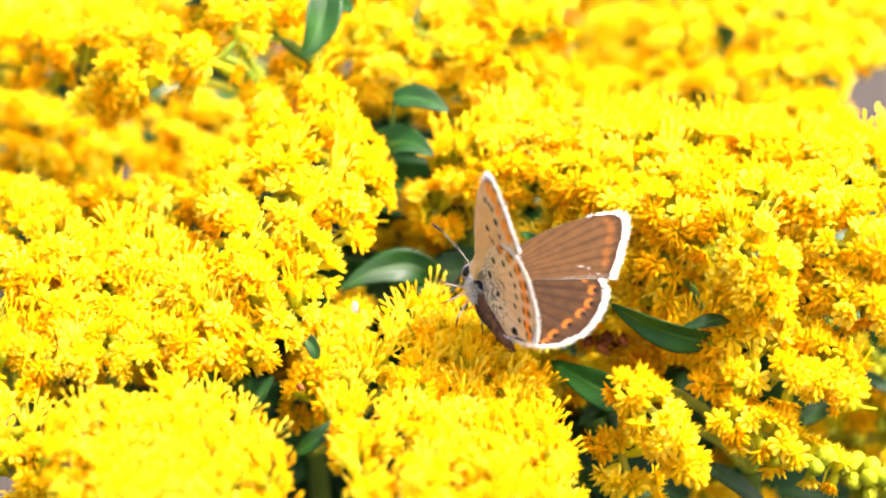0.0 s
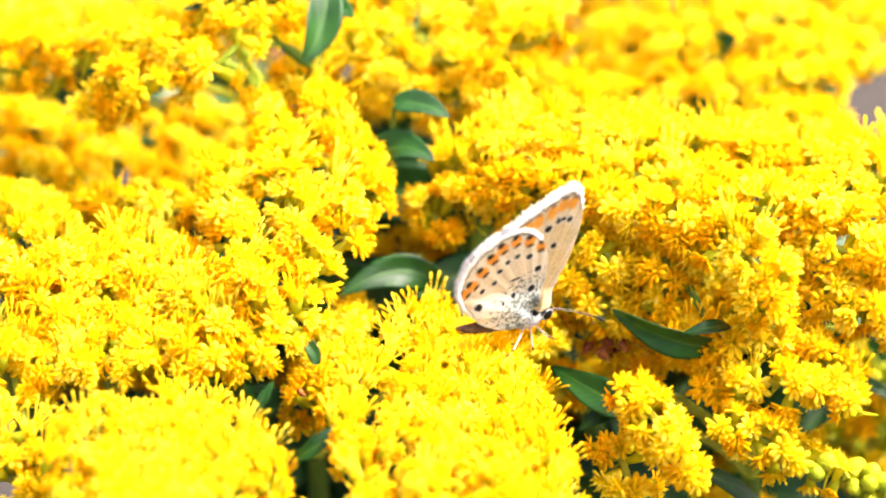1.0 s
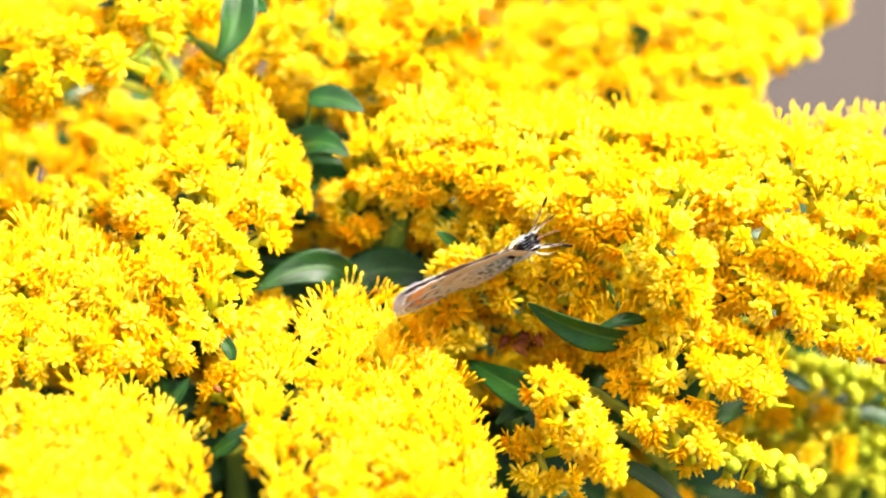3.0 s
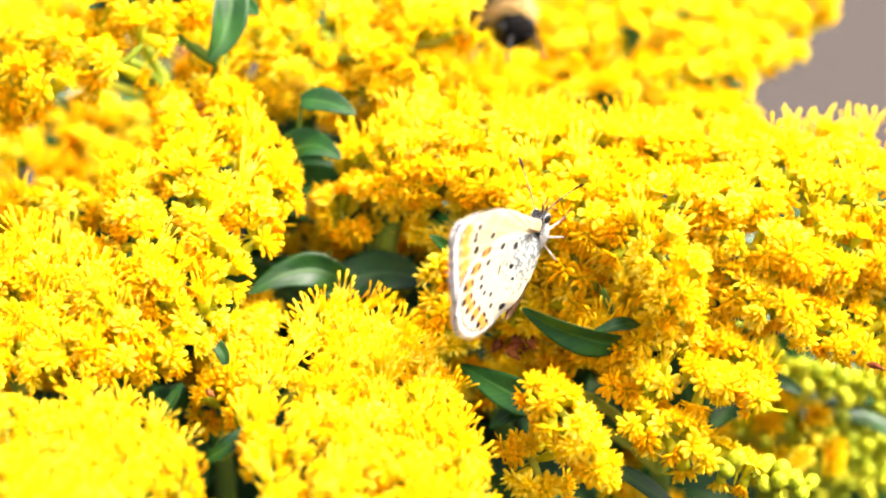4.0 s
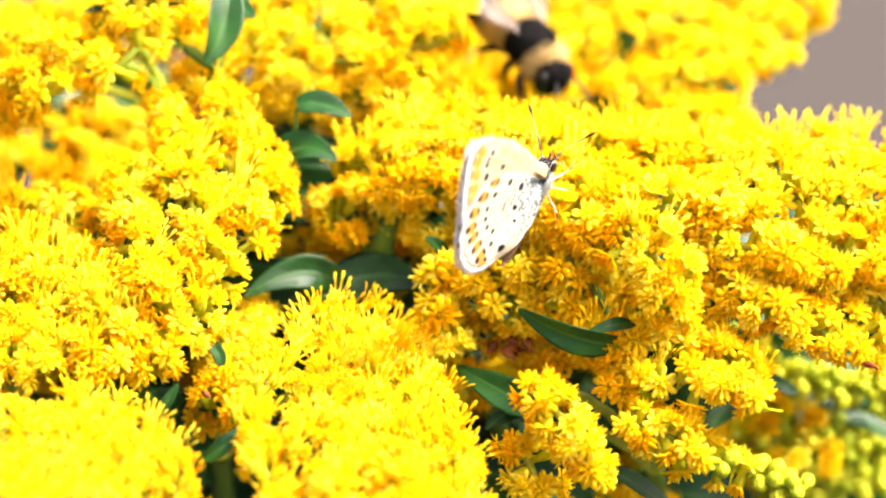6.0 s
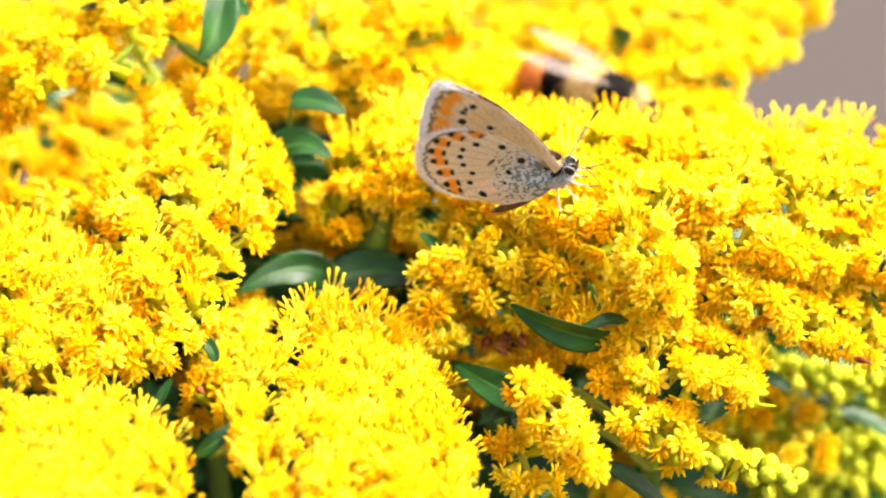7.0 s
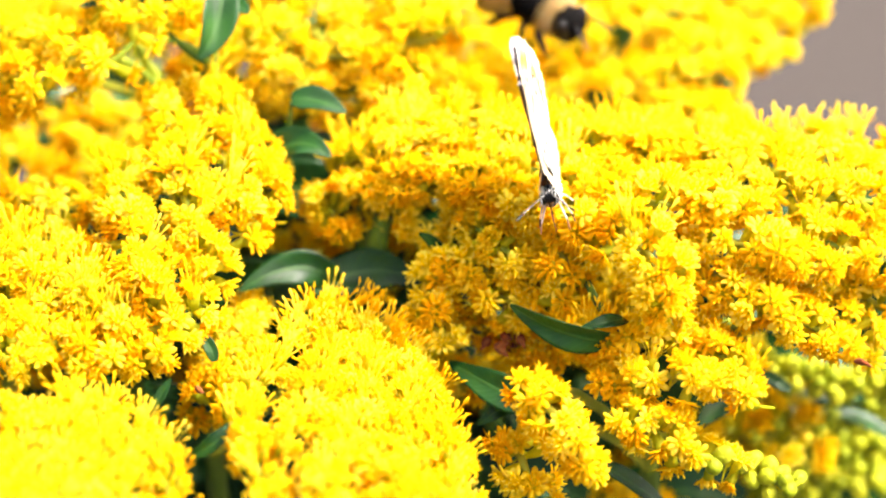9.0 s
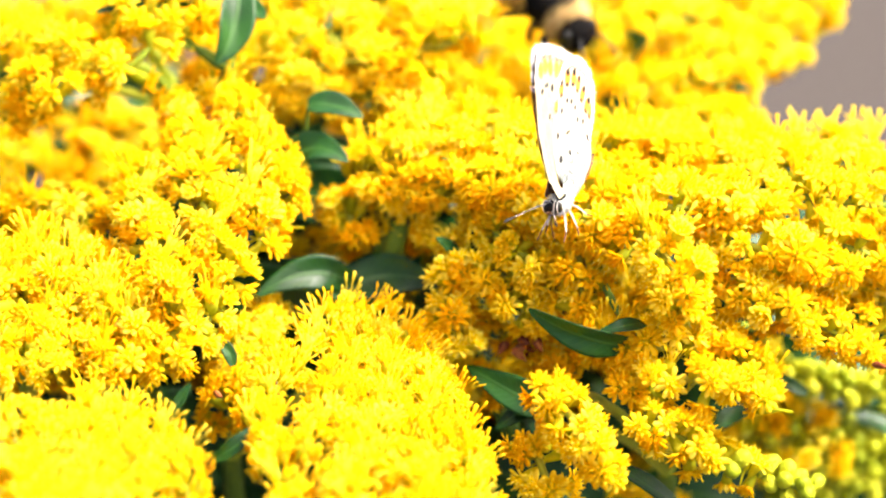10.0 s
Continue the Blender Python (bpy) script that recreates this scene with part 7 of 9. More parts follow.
leafy_stem_d = plume((0.051, 0.122, 0), (0.05082, 0.07233, 0.91527), "leafy goldenrod stem with dark green leaves behind the plumes")
leaf(leafy_stem_d, (0.05415, 0.06168, 0.92484), (0.04626, 0.05982, 0.92761), (0.03922, 0.06526, 0.92504), 0.00513, face=(-0.02, -0.75, 0.50))
leaf(leafy_stem_d, (0.05855, 0.05557, 0.92425), (0.0505, 0.0536, 0.92684), (0.04338, 0.05888, 0.92398), 0.00575, face=(0.13, -0.75, 0.42))
leaf(leafy_stem_d, (0.04753, 0.04927, 0.92534), (0.04389, 0.04822, 0.92952), (0.04117, 0.05446, 0.92833), 0.00500, face=(-0.01, -0.75, 0.53))
leaf(leafy_stem_d, (0.03801, 0.06973, 0.92277), (0.04566, 0.06702, 0.92408), (0.05416, 0.07161, 0.92004), 0.00475, face=(0.19, -0.75, 0.49))
leaf(leafy_stem_d, (0.04315, 0.06986, 0.921), (0.04502, 0.06612, 0.92053), (0.04776, 0.06961, 0.91457), 0.00613, face=(-0.08, -0.75, 0.80))
leaf(leafy_stem_d, (0.04557, 0.06219, 0.92372), (0.05065, 0.05877, 0.92379), (0.05683, 0.06265, 0.91851), 0.00550, face=(0.16, -0.75, 0.38))
leaf(leafy_stem_d, (0.04815, 0.06485, 0.91632), (0.04306, 0.06375, 0.92042), (0.03884, 0.06988, 0.91904), 0.00456, face=(0.16, -0.75, 0.79))
leaf(leafy_stem_d, (0.05882, 0.05619, 0.92332), (0.05305, 0.05494, 0.92716), (0.04836, 0.06095, 0.92557), 0.00669, face=(-0.00, -0.75, 0.34))
leaf(leafy_stem_d, (0.03643, 0.06124, 0.92006), (0.04355, 0.0595, 0.92305), (0.05156, 0.06503, 0.92063), 0.00475, face=(-0.32, -0.75, 0.64))
leaf(leafy_stem_d, (0.04659, 0.05219, 0.9264), (0.04693, 0.05128, 0.93082), (0.0482, 0.05769, 0.92992), 0.00631, face=(0.18, -0.75, 0.51))
leaf(leafy_stem_d, (0.0525, 0.06036, 0.92855), (0.04856, 0.05672, 0.92824), (0.04554, 0.06041, 0.92263), 0.00556, face=(0.37, -0.75, 0.70))
leaf(leafy_stem_d, (0.04846, 0.06647, 0.92312), (0.04368, 0.06292, 0.92298), (0.03964, 0.06665, 0.91744), 0.00662, face=(0.35, -0.75, 0.34))

leafy_stem_e = plume((-0.051, 0.128, 0), (-0.05067, 0.07796, 0.92504), "leafy goldenrod stem with dark green leaves behind the plumes")
leaf(leafy_stem_e, (-0.03923, 0.06413, 0.93508), (-0.04654, 0.06219, 0.93772), (-0.05481, 0.06763, 0.93514), 0.00650, face=(0.10, -0.75, 0.74))
leaf(leafy_stem_e, (-0.05595, 0.0629, 0.93694), (-0.05229, 0.0592, 0.93653), (-0.04971, 0.06291, 0.93096), 0.00637, face=(0.06, -0.75, 0.41))
leaf(leafy_stem_e, (-0.05109, 0.06853, 0.93269), (-0.04275, 0.06631, 0.93484), (-0.03526, 0.07145, 0.93175), 0.00519, face=(0.04, -0.75, 0.57))
leaf(leafy_stem_e, (-0.05085, 0.07244, 0.92747), (-0.05318, 0.07148, 0.93181), (-0.05655, 0.07793, 0.93097), 0.00506, face=(0.15, -0.75, 0.61))
leaf(leafy_stem_e, (-0.05227, 0.06052, 0.93282), (-0.05043, 0.05955, 0.93715), (-0.04956, 0.06604, 0.93638), 0.00537, face=(0.26, -0.75, 0.45))
leaf(leafy_stem_e, (-0.05872, 0.05657, 0.93799), (-0.05281, 0.05523, 0.94166), (-0.04799, 0.06128, 0.94013), 0.00688, face=(-0.07, -0.75, 0.42))
leaf(leafy_stem_e, (-0.03959, 0.06013, 0.93814), (-0.04204, 0.0564, 0.93768), (-0.04527, 0.06005, 0.93201), 0.00562, face=(-0.29, -0.75, 0.41))
leaf(leafy_stem_e, (-0.0434, 0.05732, 0.93929), (-0.04934, 0.05579, 0.94264), (-0.05624, 0.06174, 0.94094), 0.00513, face=(0.33, -0.75, 0.78))
leaf(leafy_stem_e, (-0.04245, 0.07143, 0.93573), (-0.04649, 0.06781, 0.93546), (-0.05138, 0.07159, 0.93), 0.00656, face=(-0.06, -0.75, 0.65))
leaf(leafy_stem_e, (-0.04106, 0.07015, 0.9335), (-0.04518, 0.06657, 0.93331), (-0.05019, 0.07034, 0.92783), 0.00475, face=(-0.11, -0.75, 0.78))
leaf(leafy_stem_e, (-0.04845, 0.06181, 0.93905), (-0.05542, 0.05889, 0.94), (-0.06353, 0.06343, 0.93586), 0.00656, face=(-0.26, -0.75, 0.35))
leaf(leafy_stem_e, (-0.04958, 0.07044, 0.93401), (-0.05693, 0.06763, 0.93514), (-0.06542, 0.07222, 0.93109), 0.00600, face=(0.01, -0.75, 0.48))

leafy_stem_f = plume((-0.02, 0.131, 0), (-0.01985, 0.08097, 0.93025), "leafy goldenrod stem with dark green leaves behind the plumes")
leaf(leafy_stem_f, (-0.02019, 0.07682, 0.93505), (-0.02095, 0.07591, 0.93948), (-0.02219, 0.08245, 0.9388), 0.00462, face=(-0.24, -0.75, 0.69))
leaf(leafy_stem_f, (-0.02424, 0.0729, 0.93827), (-0.01912, 0.06935, 0.93811), (-0.01441, 0.07322, 0.93282), 0.00644, face=(-0.24, -0.75, 0.37))
leaf(leafy_stem_f, (-0.00913, 0.06357, 0.9421), (-0.015, 0.06025, 0.94235), (-0.02113, 0.06433, 0.93742), 0.00619, face=(-0.16, -0.75, 0.52))
leaf(leafy_stem_f, (-0.01774, 0.07708, 0.9355), (-0.01151, 0.07565, 0.93903), (-0.00538, 0.0817, 0.93751), 0.00688, face=(-0.20, -0.75, 0.40))
leaf(leafy_stem_f, (-0.01319, 0.07637, 0.93627), (-0.02046, 0.07461, 0.93922), (-0.0281, 0.08032, 0.93711), 0.00650, face=(-0.01, -0.75, 0.55))
leaf(leafy_stem_f, (-0.0166, 0.06171, 0.94288), (-0.01166, 0.06042, 0.94665), (-0.00692, 0.06662, 0.94539), 0.00588, face=(0.23, -0.75, 0.80))
leaf(leafy_stem_f, (-0.00705, 0.07184, 0.93643), (-0.01489, 0.06975, 0.93881), (-0.02306, 0.07511, 0.93609), 0.00494, face=(-0.14, -0.75, 0.76))
leaf(leafy_stem_f, (-0.02691, 0.07199, 0.9407), (-0.01875, 0.06963, 0.94261), (-0.01089, 0.07479, 0.93954), 0.00594, face=(-0.01, -0.75, 0.53))
leaf(leafy_stem_f, (-0.02357, 0.06594, 0.93822), (-0.01693, 0.06439, 0.94152), (-0.01058, 0.07029, 0.93975), 0.00656, face=(0.23, -0.75, 0.66))
leaf(leafy_stem_f, (-0.01479, 0.06942, 0.94425), (-0.01556, 0.06558, 0.94358), (-0.01657, 0.0692, 0.93786), 0.00487, face=(0.36, -0.75, 0.42))
leaf(leafy_stem_f, (-0.02188, 0.06456, 0.93982), (-0.01399, 0.06196, 0.94131), (-0.00625, 0.0668, 0.9377), 0.00481, face=(0.12, -0.75, 0.65))
leaf(leafy_stem_f, (-0.01685, 0.05939, 0.94086), (-0.021, 0.05817, 0.94476), (-0.02559, 0.06443, 0.9436), 0.00631, face=(0.23, -0.75, 0.58))

leafy_stem_g = plume((0.006, 0.124, 0), (0.00571, 0.07421, 0.91853), "leafy goldenrod stem with dark green leaves behind the plumes")
leaf(leafy_stem_g, (0.0132, 0.05841, 0.93516), (0.00656, 0.05526, 0.93571), (7e-05, 0.05947, 0.931), 0.00456, face=(-0.34, -0.75, 0.78))
leaf(leafy_stem_g, (0.00308, 0.06373, 0.92438), (0.00845, 0.06245, 0.92816), (0.01409, 0.0685, 0.92664), 0.00594, face=(-0.06, -0.75, 0.50))
leaf(leafy_stem_g, (0.00955, 0.05094, 0.92824), (0.01274, 0.04992, 0.93246), (0.01614, 0.05618, 0.93131), 0.00600, face=(-0.13, -0.75, 0.65))
leaf(leafy_stem_g, (0.00881, 0.06088, 0.92545), (0.00188, 0.05926, 0.92865), (-0.00498, 0.06501, 0.9266), 0.00450, face=(0.32, -0.75, 0.78))
leaf(leafy_stem_g, (0.00382, 0.06743, 0.92879), (0.00971, 0.06413, 0.92907), (0.01589, 0.06812, 0.92399), 0.00575, face=(-0.12, -0.75, 0.54))
leaf(leafy_stem_g, (0.00152, 0.06238, 0.93404), (0.00216, 0.05857, 0.93345), (0.00277, 0.06212, 0.92759), 0.00481, face=(-0.13, -0.75, 0.36))
leaf(leafy_stem_g, (-0.00816, 0.04955, 0.92983), (-0.00204, 0.04809, 0.9333), (0.00407, 0.05396, 0.93146), 0.00544, face=(-0.30, -0.75, 0.51))
leaf(leafy_stem_g, (-0.00233, 0.0628, 0.93078), (0.00563, 0.06041, 0.93263), (0.01368, 0.06534, 0.92917), 0.00513, face=(0.17, -0.75, 0.72))
leaf(leafy_stem_g, (0.00364, 0.07188, 0.9265), (0.00037, 0.06816, 0.92606), (-0.00284, 0.0718, 0.92036), 0.00469, face=(-0.20, -0.75, 0.73))
leaf(leafy_stem_g, (0.00898, 0.06873, 0.92104), (0.0031, 0.06743, 0.92479), (-0.00284, 0.07341, 0.92315), 0.00487, face=(-0.02, -0.75, 0.46))
leaf(leafy_stem_g, (0.00839, 0.06854, 0.92071), (0.00524, 0.06757, 0.92504), (0.00224, 0.07393, 0.92405), 0.00562, face=(0.25, -0.75, 0.55))
leaf(leafy_stem_g, (-0.00122, 0.05708, 0.93286), (0.00064, 0.05333, 0.93237), (0.00245, 0.05694, 0.92663), 0.00537, face=(-0.01, -0.75, 0.32))

leafy_stem_h = plume((0.03, 0.118, 0), (0.02977, 0.06819, 0.90811), "leafy goldenrod stem with dark green leaves behind the plumes")
leaf(leafy_stem_h, (0.03197, 0.05539, 0.91794), (0.02635, 0.052, 0.91806), (0.02128, 0.05583, 0.9127), 0.00550, face=(0.16, -0.75, 0.55))
leaf(leafy_stem_h, (0.03013, 0.0489, 0.9187), (0.02672, 0.04792, 0.92299), (0.02383, 0.05413, 0.92175), 0.00544, face=(0.16, -0.75, 0.47))
leaf(leafy_stem_h, (0.03887, 0.05572, 0.92051), (0.03069, 0.05333, 0.92237), (0.02314, 0.05818, 0.91877), 0.00444, face=(-0.30, -0.75, 0.53))
leaf(leafy_stem_h, (0.03076, 0.05942, 0.91092), (0.03328, 0.05849, 0.9153), (0.03652, 0.06479, 0.91422), 0.00681, face=(-0.24, -0.75, 0.38))
leaf(leafy_stem_h, (0.02578, 0.04918, 0.92318), (0.02249, 0.04558, 0.92295), (0.01955, 0.04915, 0.91714), 0.00475, face=(0.33, -0.75, 0.40))
leaf(leafy_stem_h, (0.01693, 0.05918, 0.91651), (0.02461, 0.05651, 0.91788), (0.03283, 0.06108, 0.9138), 0.00581, face=(0.02, -0.75, 0.58))
leaf(leafy_stem_h, (0.02427, 0.05968, 0.91137), (0.02924, 0.05852, 0.91537), (0.03489, 0.06457, 0.91384), 0.00519, face=(-0.37, -0.75, 0.54))
leaf(leafy_stem_h, (0.02132, 0.05293, 0.91567), (0.02104, 0.05207, 0.92019), (0.02109, 0.05843, 0.91921), 0.00644, face=(0.19, -0.75, 0.65))
leaf(leafy_stem_h, (0.02472, 0.05901, 0.91821), (0.02609, 0.05528, 0.91775), (0.02804, 0.05874, 0.91175), 0.00656, face=(-0.02, -0.75, 0.57))
leaf(leafy_stem_h, (0.02429, 0.05238, 0.91473), (0.0237, 0.05153, 0.91925), (0.02365, 0.05785, 0.9182), 0.00650, face=(0.02, -0.75, 0.59))
leaf(leafy_stem_h, (0.02142, 0.06092, 0.91551), (0.02838, 0.0593, 0.91872), (0.03585, 0.06492, 0.91645), 0.00444, face=(-0.37, -0.75, 0.53))
leaf(leafy_stem_h, (0.0214, 0.0538, 0.92318), (0.02176, 0.05004, 0.92268), (0.02248, 0.05351, 0.91668), 0.00631, face=(0.07, -0.75, 0.76))

leafy_stem_i = plume((0.05, 0.117, 0), (0.05007, 0.06669, 0.90551), "leafy goldenrod stem with dark green leaves behind the plumes")
leaf(leafy_stem_i, (0.04255, 0.05482, 0.91295), (0.04343, 0.05398, 0.9175), (0.0451, 0.06031, 0.91645), 0.00544, face=(-0.25, -0.75, 0.49))
leaf(leafy_stem_i, (0.04535, 0.05418, 0.90985), (0.04949, 0.05314, 0.91404), (0.05462, 0.05922, 0.91258), 0.00644, face=(-0.06, -0.75, 0.55))
leaf(leafy_stem_i, (0.05039, 0.05229, 0.91856), (0.05301, 0.04865, 0.91827), (0.05675, 0.05219, 0.9124), 0.00619, face=(-0.17, -0.75, 0.43))
leaf(leafy_stem_i, (0.0373, 0.05568, 0.91245), (0.0444, 0.05394, 0.91542), (0.05248, 0.05941, 0.9129), 0.00588, face=(-0.01, -0.75, 0.74))
leaf(leafy_stem_i, (0.04768, 0.06473, 0.91211), (0.04332, 0.06113, 0.91189), (0.03983, 0.06471, 0.90607), 0.00475, face=(-0.31, -0.75, 0.31))
leaf(leafy_stem_i, (0.04876, 0.05924, 0.9106), (0.05255, 0.05819, 0.91479), (0.05738, 0.06435, 0.91345), 0.00444, face=(-0.15, -0.75, 0.43))
leaf(leafy_stem_i, (0.04827, 0.05159, 0.92336), (0.04375, 0.04806, 0.92324), (0.04007, 0.05174, 0.91762), 0.00550, face=(0.02, -0.75, 0.79))
leaf(leafy_stem_i, (0.04489, 0.06448, 0.91568), (0.04269, 0.06073, 0.91519), (0.0413, 0.06418, 0.90916), 0.00575, face=(-0.16, -0.75, 0.75))
leaf(leafy_stem_i, (0.05958, 0.04637, 0.92232), (0.05382, 0.04304, 0.92254), (0.0491, 0.04689, 0.91722), 0.00613, face=(0.05, -0.75, 0.44))
leaf(leafy_stem_i, (0.04289, 0.05156, 0.91731), (0.04612, 0.05055, 0.92156), (0.05036, 0.05677, 0.92033), 0.00531, face=(-0.03, -0.75, 0.38))
leaf(leafy_stem_i, (0.05032, 0.05041, 0.91531), (0.05114, 0.04955, 0.91982), (0.05298, 0.05586, 0.91876), 0.00513, face=(-0.34, -0.75, 0.62))
leaf(leafy_stem_i, (0.04582, 0.05106, 0.91844), (0.05139, 0.04972, 0.92212), (0.05808, 0.05557, 0.92026), 0.00562, face=(-0.07, -0.75, 0.37))

leafy_stem_j = plume((-0.034, 0.122, 0), (-0.03413, 0.07195, 0.91462), "leafy goldenrod stem with dark green leaves behind the plumes")
leaf(leafy_stem_j, (-0.03282, 0.06563, 0.91767), (-0.03688, 0.06456, 0.92182), (-0.0416, 0.07078, 0.92059), 0.00681, face=(-0.07, -0.75, 0.33))
leaf(leafy_stem_j, (-0.0415, 0.05072, 0.93186), (-0.03446, 0.04771, 0.93263), (-0.02807, 0.05196, 0.928), 0.00662, face=(0.32, -0.75, 0.37))
leaf(leafy_stem_j, (-0.03649, 0.05225, 0.92849), (-0.03874, 0.0486, 0.92817), (-0.04177, 0.05217, 0.92237), 0.00494, face=(-0.23, -0.75, 0.32))
leaf(leafy_stem_j, (-0.0251, 0.04982, 0.9283), (-0.03263, 0.04742, 0.93013), (-0.04094, 0.0523, 0.92658), 0.00469, face=(0.23, -0.75, 0.75))
leaf(leafy_stem_j, (-0.02487, 0.04991, 0.92645), (-0.02633, 0.04896, 0.9308), (-0.02826, 0.05532, 0.92982), 0.00456, face=(0.22, -0.75, 0.45))
leaf(leafy_stem_j, (-0.01895, 0.06431, 0.92339), (-0.02686, 0.06194, 0.92528), (-0.03533, 0.06686, 0.92181), 0.00500, face=(-0.01, -0.75, 0.52))
leaf(leafy_stem_j, (-0.03597, 0.05775, 0.92203), (-0.03827, 0.0568, 0.92638), (-0.04125, 0.06314, 0.92537), 0.00525, face=(0.09, -0.75, 0.40))
leaf(leafy_stem_j, (-0.03599, 0.06666, 0.92545), (-0.03284, 0.06296, 0.92505), (-0.0303, 0.06655, 0.91927), 0.00513, face=(-0.34, -0.75, 0.45))
leaf(leafy_stem_j, (-0.03784, 0.0513, 0.92886), (-0.0315, 0.04985, 0.93234), (-0.02575, 0.05572, 0.9305), 0.00513, face=(-0.23, -0.75, 0.50))
leaf(leafy_stem_j, (-0.02022, 0.066, 0.91831), (-0.0279, 0.06408, 0.92099), (-0.03608, 0.06947, 0.91833), 0.00519, face=(0.00, -0.75, 0.33))
leaf(leafy_stem_j, (-0.03459, 0.06485, 0.91632), (-0.03047, 0.06382, 0.92055), (-0.02691, 0.07007, 0.91936), 0.00600, face=(0.24, -0.75, 0.45))
leaf(leafy_stem_j, (-0.02457, 0.06891, 0.92136), (-0.03246, 0.06669, 0.92351), (-0.04109, 0.07176, 0.9203), 0.00481, face=(0.39, -0.75, 0.61))

leafy_stem_k = plume((-0.07, 0.124, 0), (-0.07021, 0.07421, 0.91853), "leafy goldenrod stem with dark green leaves behind the plumes")
leaf(leafy_stem_k, (-0.067, 0.06121, 0.92402), (-0.07229, 0.05985, 0.92767), (-0.07903, 0.06585, 0.92606), 0.00656, face=(-0.15, -0.75, 0.44))
leaf(leafy_stem_k, (-0.05937, 0.06607, 0.92844), (-0.06693, 0.0635, 0.92999), (-0.07576, 0.06827, 0.92625), 0.00487, face=(-0.30, -0.75, 0.38))
leaf(leafy_stem_k, (-0.07221, 0.0643, 0.92137), (-0.06707, 0.06318, 0.92543), (-0.06326, 0.06937, 0.92415), 0.00581, face=(0.24, -0.75, 0.47))
leaf(leafy_stem_k, (-0.06341, 0.05403, 0.92758), (-0.06862, 0.05269, 0.93126), (-0.07523, 0.05868, 0.92963), 0.00581, face=(-0.36, -0.75, 0.58))
leaf(leafy_stem_k, (-0.06924, 0.05771, 0.92596), (-0.06247, 0.05624, 0.9294), (-0.0568, 0.06208, 0.92753), 0.00450, face=(0.33, -0.75, 0.64))
leaf(leafy_stem_k, (-0.06685, 0.06208, 0.92553), (-0.0628, 0.06101, 0.92968), (-0.05994, 0.06732, 0.9286), 0.00494, face=(-0.25, -0.75, 0.68))
leaf(leafy_stem_k, (-0.05396, 0.06306, 0.92923), (-0.06157, 0.06078, 0.93128), (-0.07044, 0.06585, 0.92806), 0.00513, face=(0.27, -0.75, 0.44))
leaf(leafy_stem_k, (-0.06976, 0.05344, 0.93256), (-0.0618, 0.05144, 0.9351), (-0.05494, 0.05679, 0.93237), 0.00475, face=(-0.32, -0.75, 0.31))
leaf(leafy_stem_k, (-0.07634, 0.05525, 0.93369), (-0.0686, 0.05342, 0.93653), (-0.06211, 0.05893, 0.93407), 0.00500, face=(0.17, -0.75, 0.41))
leaf(leafy_stem_k, (-0.08166, 0.05454, 0.93447), (-0.07369, 0.05257, 0.93706), (-0.06714, 0.05801, 0.93448), 0.00550, face=(-0.20, -0.75, 0.32))
leaf(leafy_stem_k, (-0.0572, 0.0555, 0.93412), (-0.06406, 0.0526, 0.93511), (-0.07217, 0.05703, 0.93077), 0.00613, face=(-0.13, -0.75, 0.58))
leaf(leafy_stem_k, (-0.07804, 0.05094, 0.93222), (-0.07069, 0.04926, 0.93531), (-0.06463, 0.05492, 0.93313), 0.00669, face=(0.06, -0.75, 0.54))

leafy_stem_l = plume((-0.073, 0.121, 0), (-0.07322, 0.07082, 0.91267), "leafy goldenrod stem with dark green leaves behind the plumes")
leaf(leafy_stem_l, (-0.07057, 0.05691, 0.91857), (-0.07214, 0.05601, 0.92301), (-0.07505, 0.06237, 0.92203), 0.00550, face=(-0.08, -0.75, 0.66))
leaf(leafy_stem_l, (-0.07704, 0.05478, 0.92889), (-0.07439, 0.05109, 0.92849), (-0.07321, 0.05463, 0.92263), 0.00656, face=(-0.15, -0.75, 0.67))
leaf(leafy_stem_l, (-0.07752, 0.05463, 0.91863), (-0.0773, 0.05376, 0.92312), (-0.07867, 0.06015, 0.92218), 0.00462, face=(0.08, -0.75, 0.71))
leaf(leafy_stem_l, (-0.07458, 0.05532, 0.92381), (-0.07316, 0.05443, 0.92827), (-0.07318, 0.0608, 0.92731), 0.00625, face=(-0.35, -0.75, 0.46))
leaf(leafy_stem_l, (-0.06804, 0.04901, 0.92688), (-0.06237, 0.04773, 0.93068), (-0.05783, 0.05373, 0.92906), 0.00644, face=(-0.04, -0.75, 0.65))
leaf(leafy_stem_l, (-0.06463, 0.04882, 0.92256), (-0.0652, 0.04792, 0.927), (-0.06707, 0.05429, 0.92604), 0.00669, face=(0.23, -0.75, 0.56))
leaf(leafy_stem_l, (-0.07692, 0.06495, 0.9125), (-0.0737, 0.06405, 0.91694), (-0.07194, 0.07036, 0.91586), 0.00562, face=(0.31, -0.75, 0.74))
leaf(leafy_stem_l, (-0.07634, 0.06208, 0.92553), (-0.07055, 0.05866, 0.9256), (-0.06611, 0.06255, 0.92033), 0.00519, face=(0.05, -0.75, 0.55))
leaf(leafy_stem_l, (-0.06696, 0.06735, 0.91866), (-0.06949, 0.06363, 0.91821), (-0.07343, 0.06717, 0.91234), 0.00675, face=(-0.14, -0.75, 0.47))
leaf(leafy_stem_l, (-0.06896, 0.05543, 0.918), (-0.06628, 0.05449, 0.92238), (-0.06487, 0.0608, 0.92131), 0.00644, face=(-0.15, -0.75, 0.61))
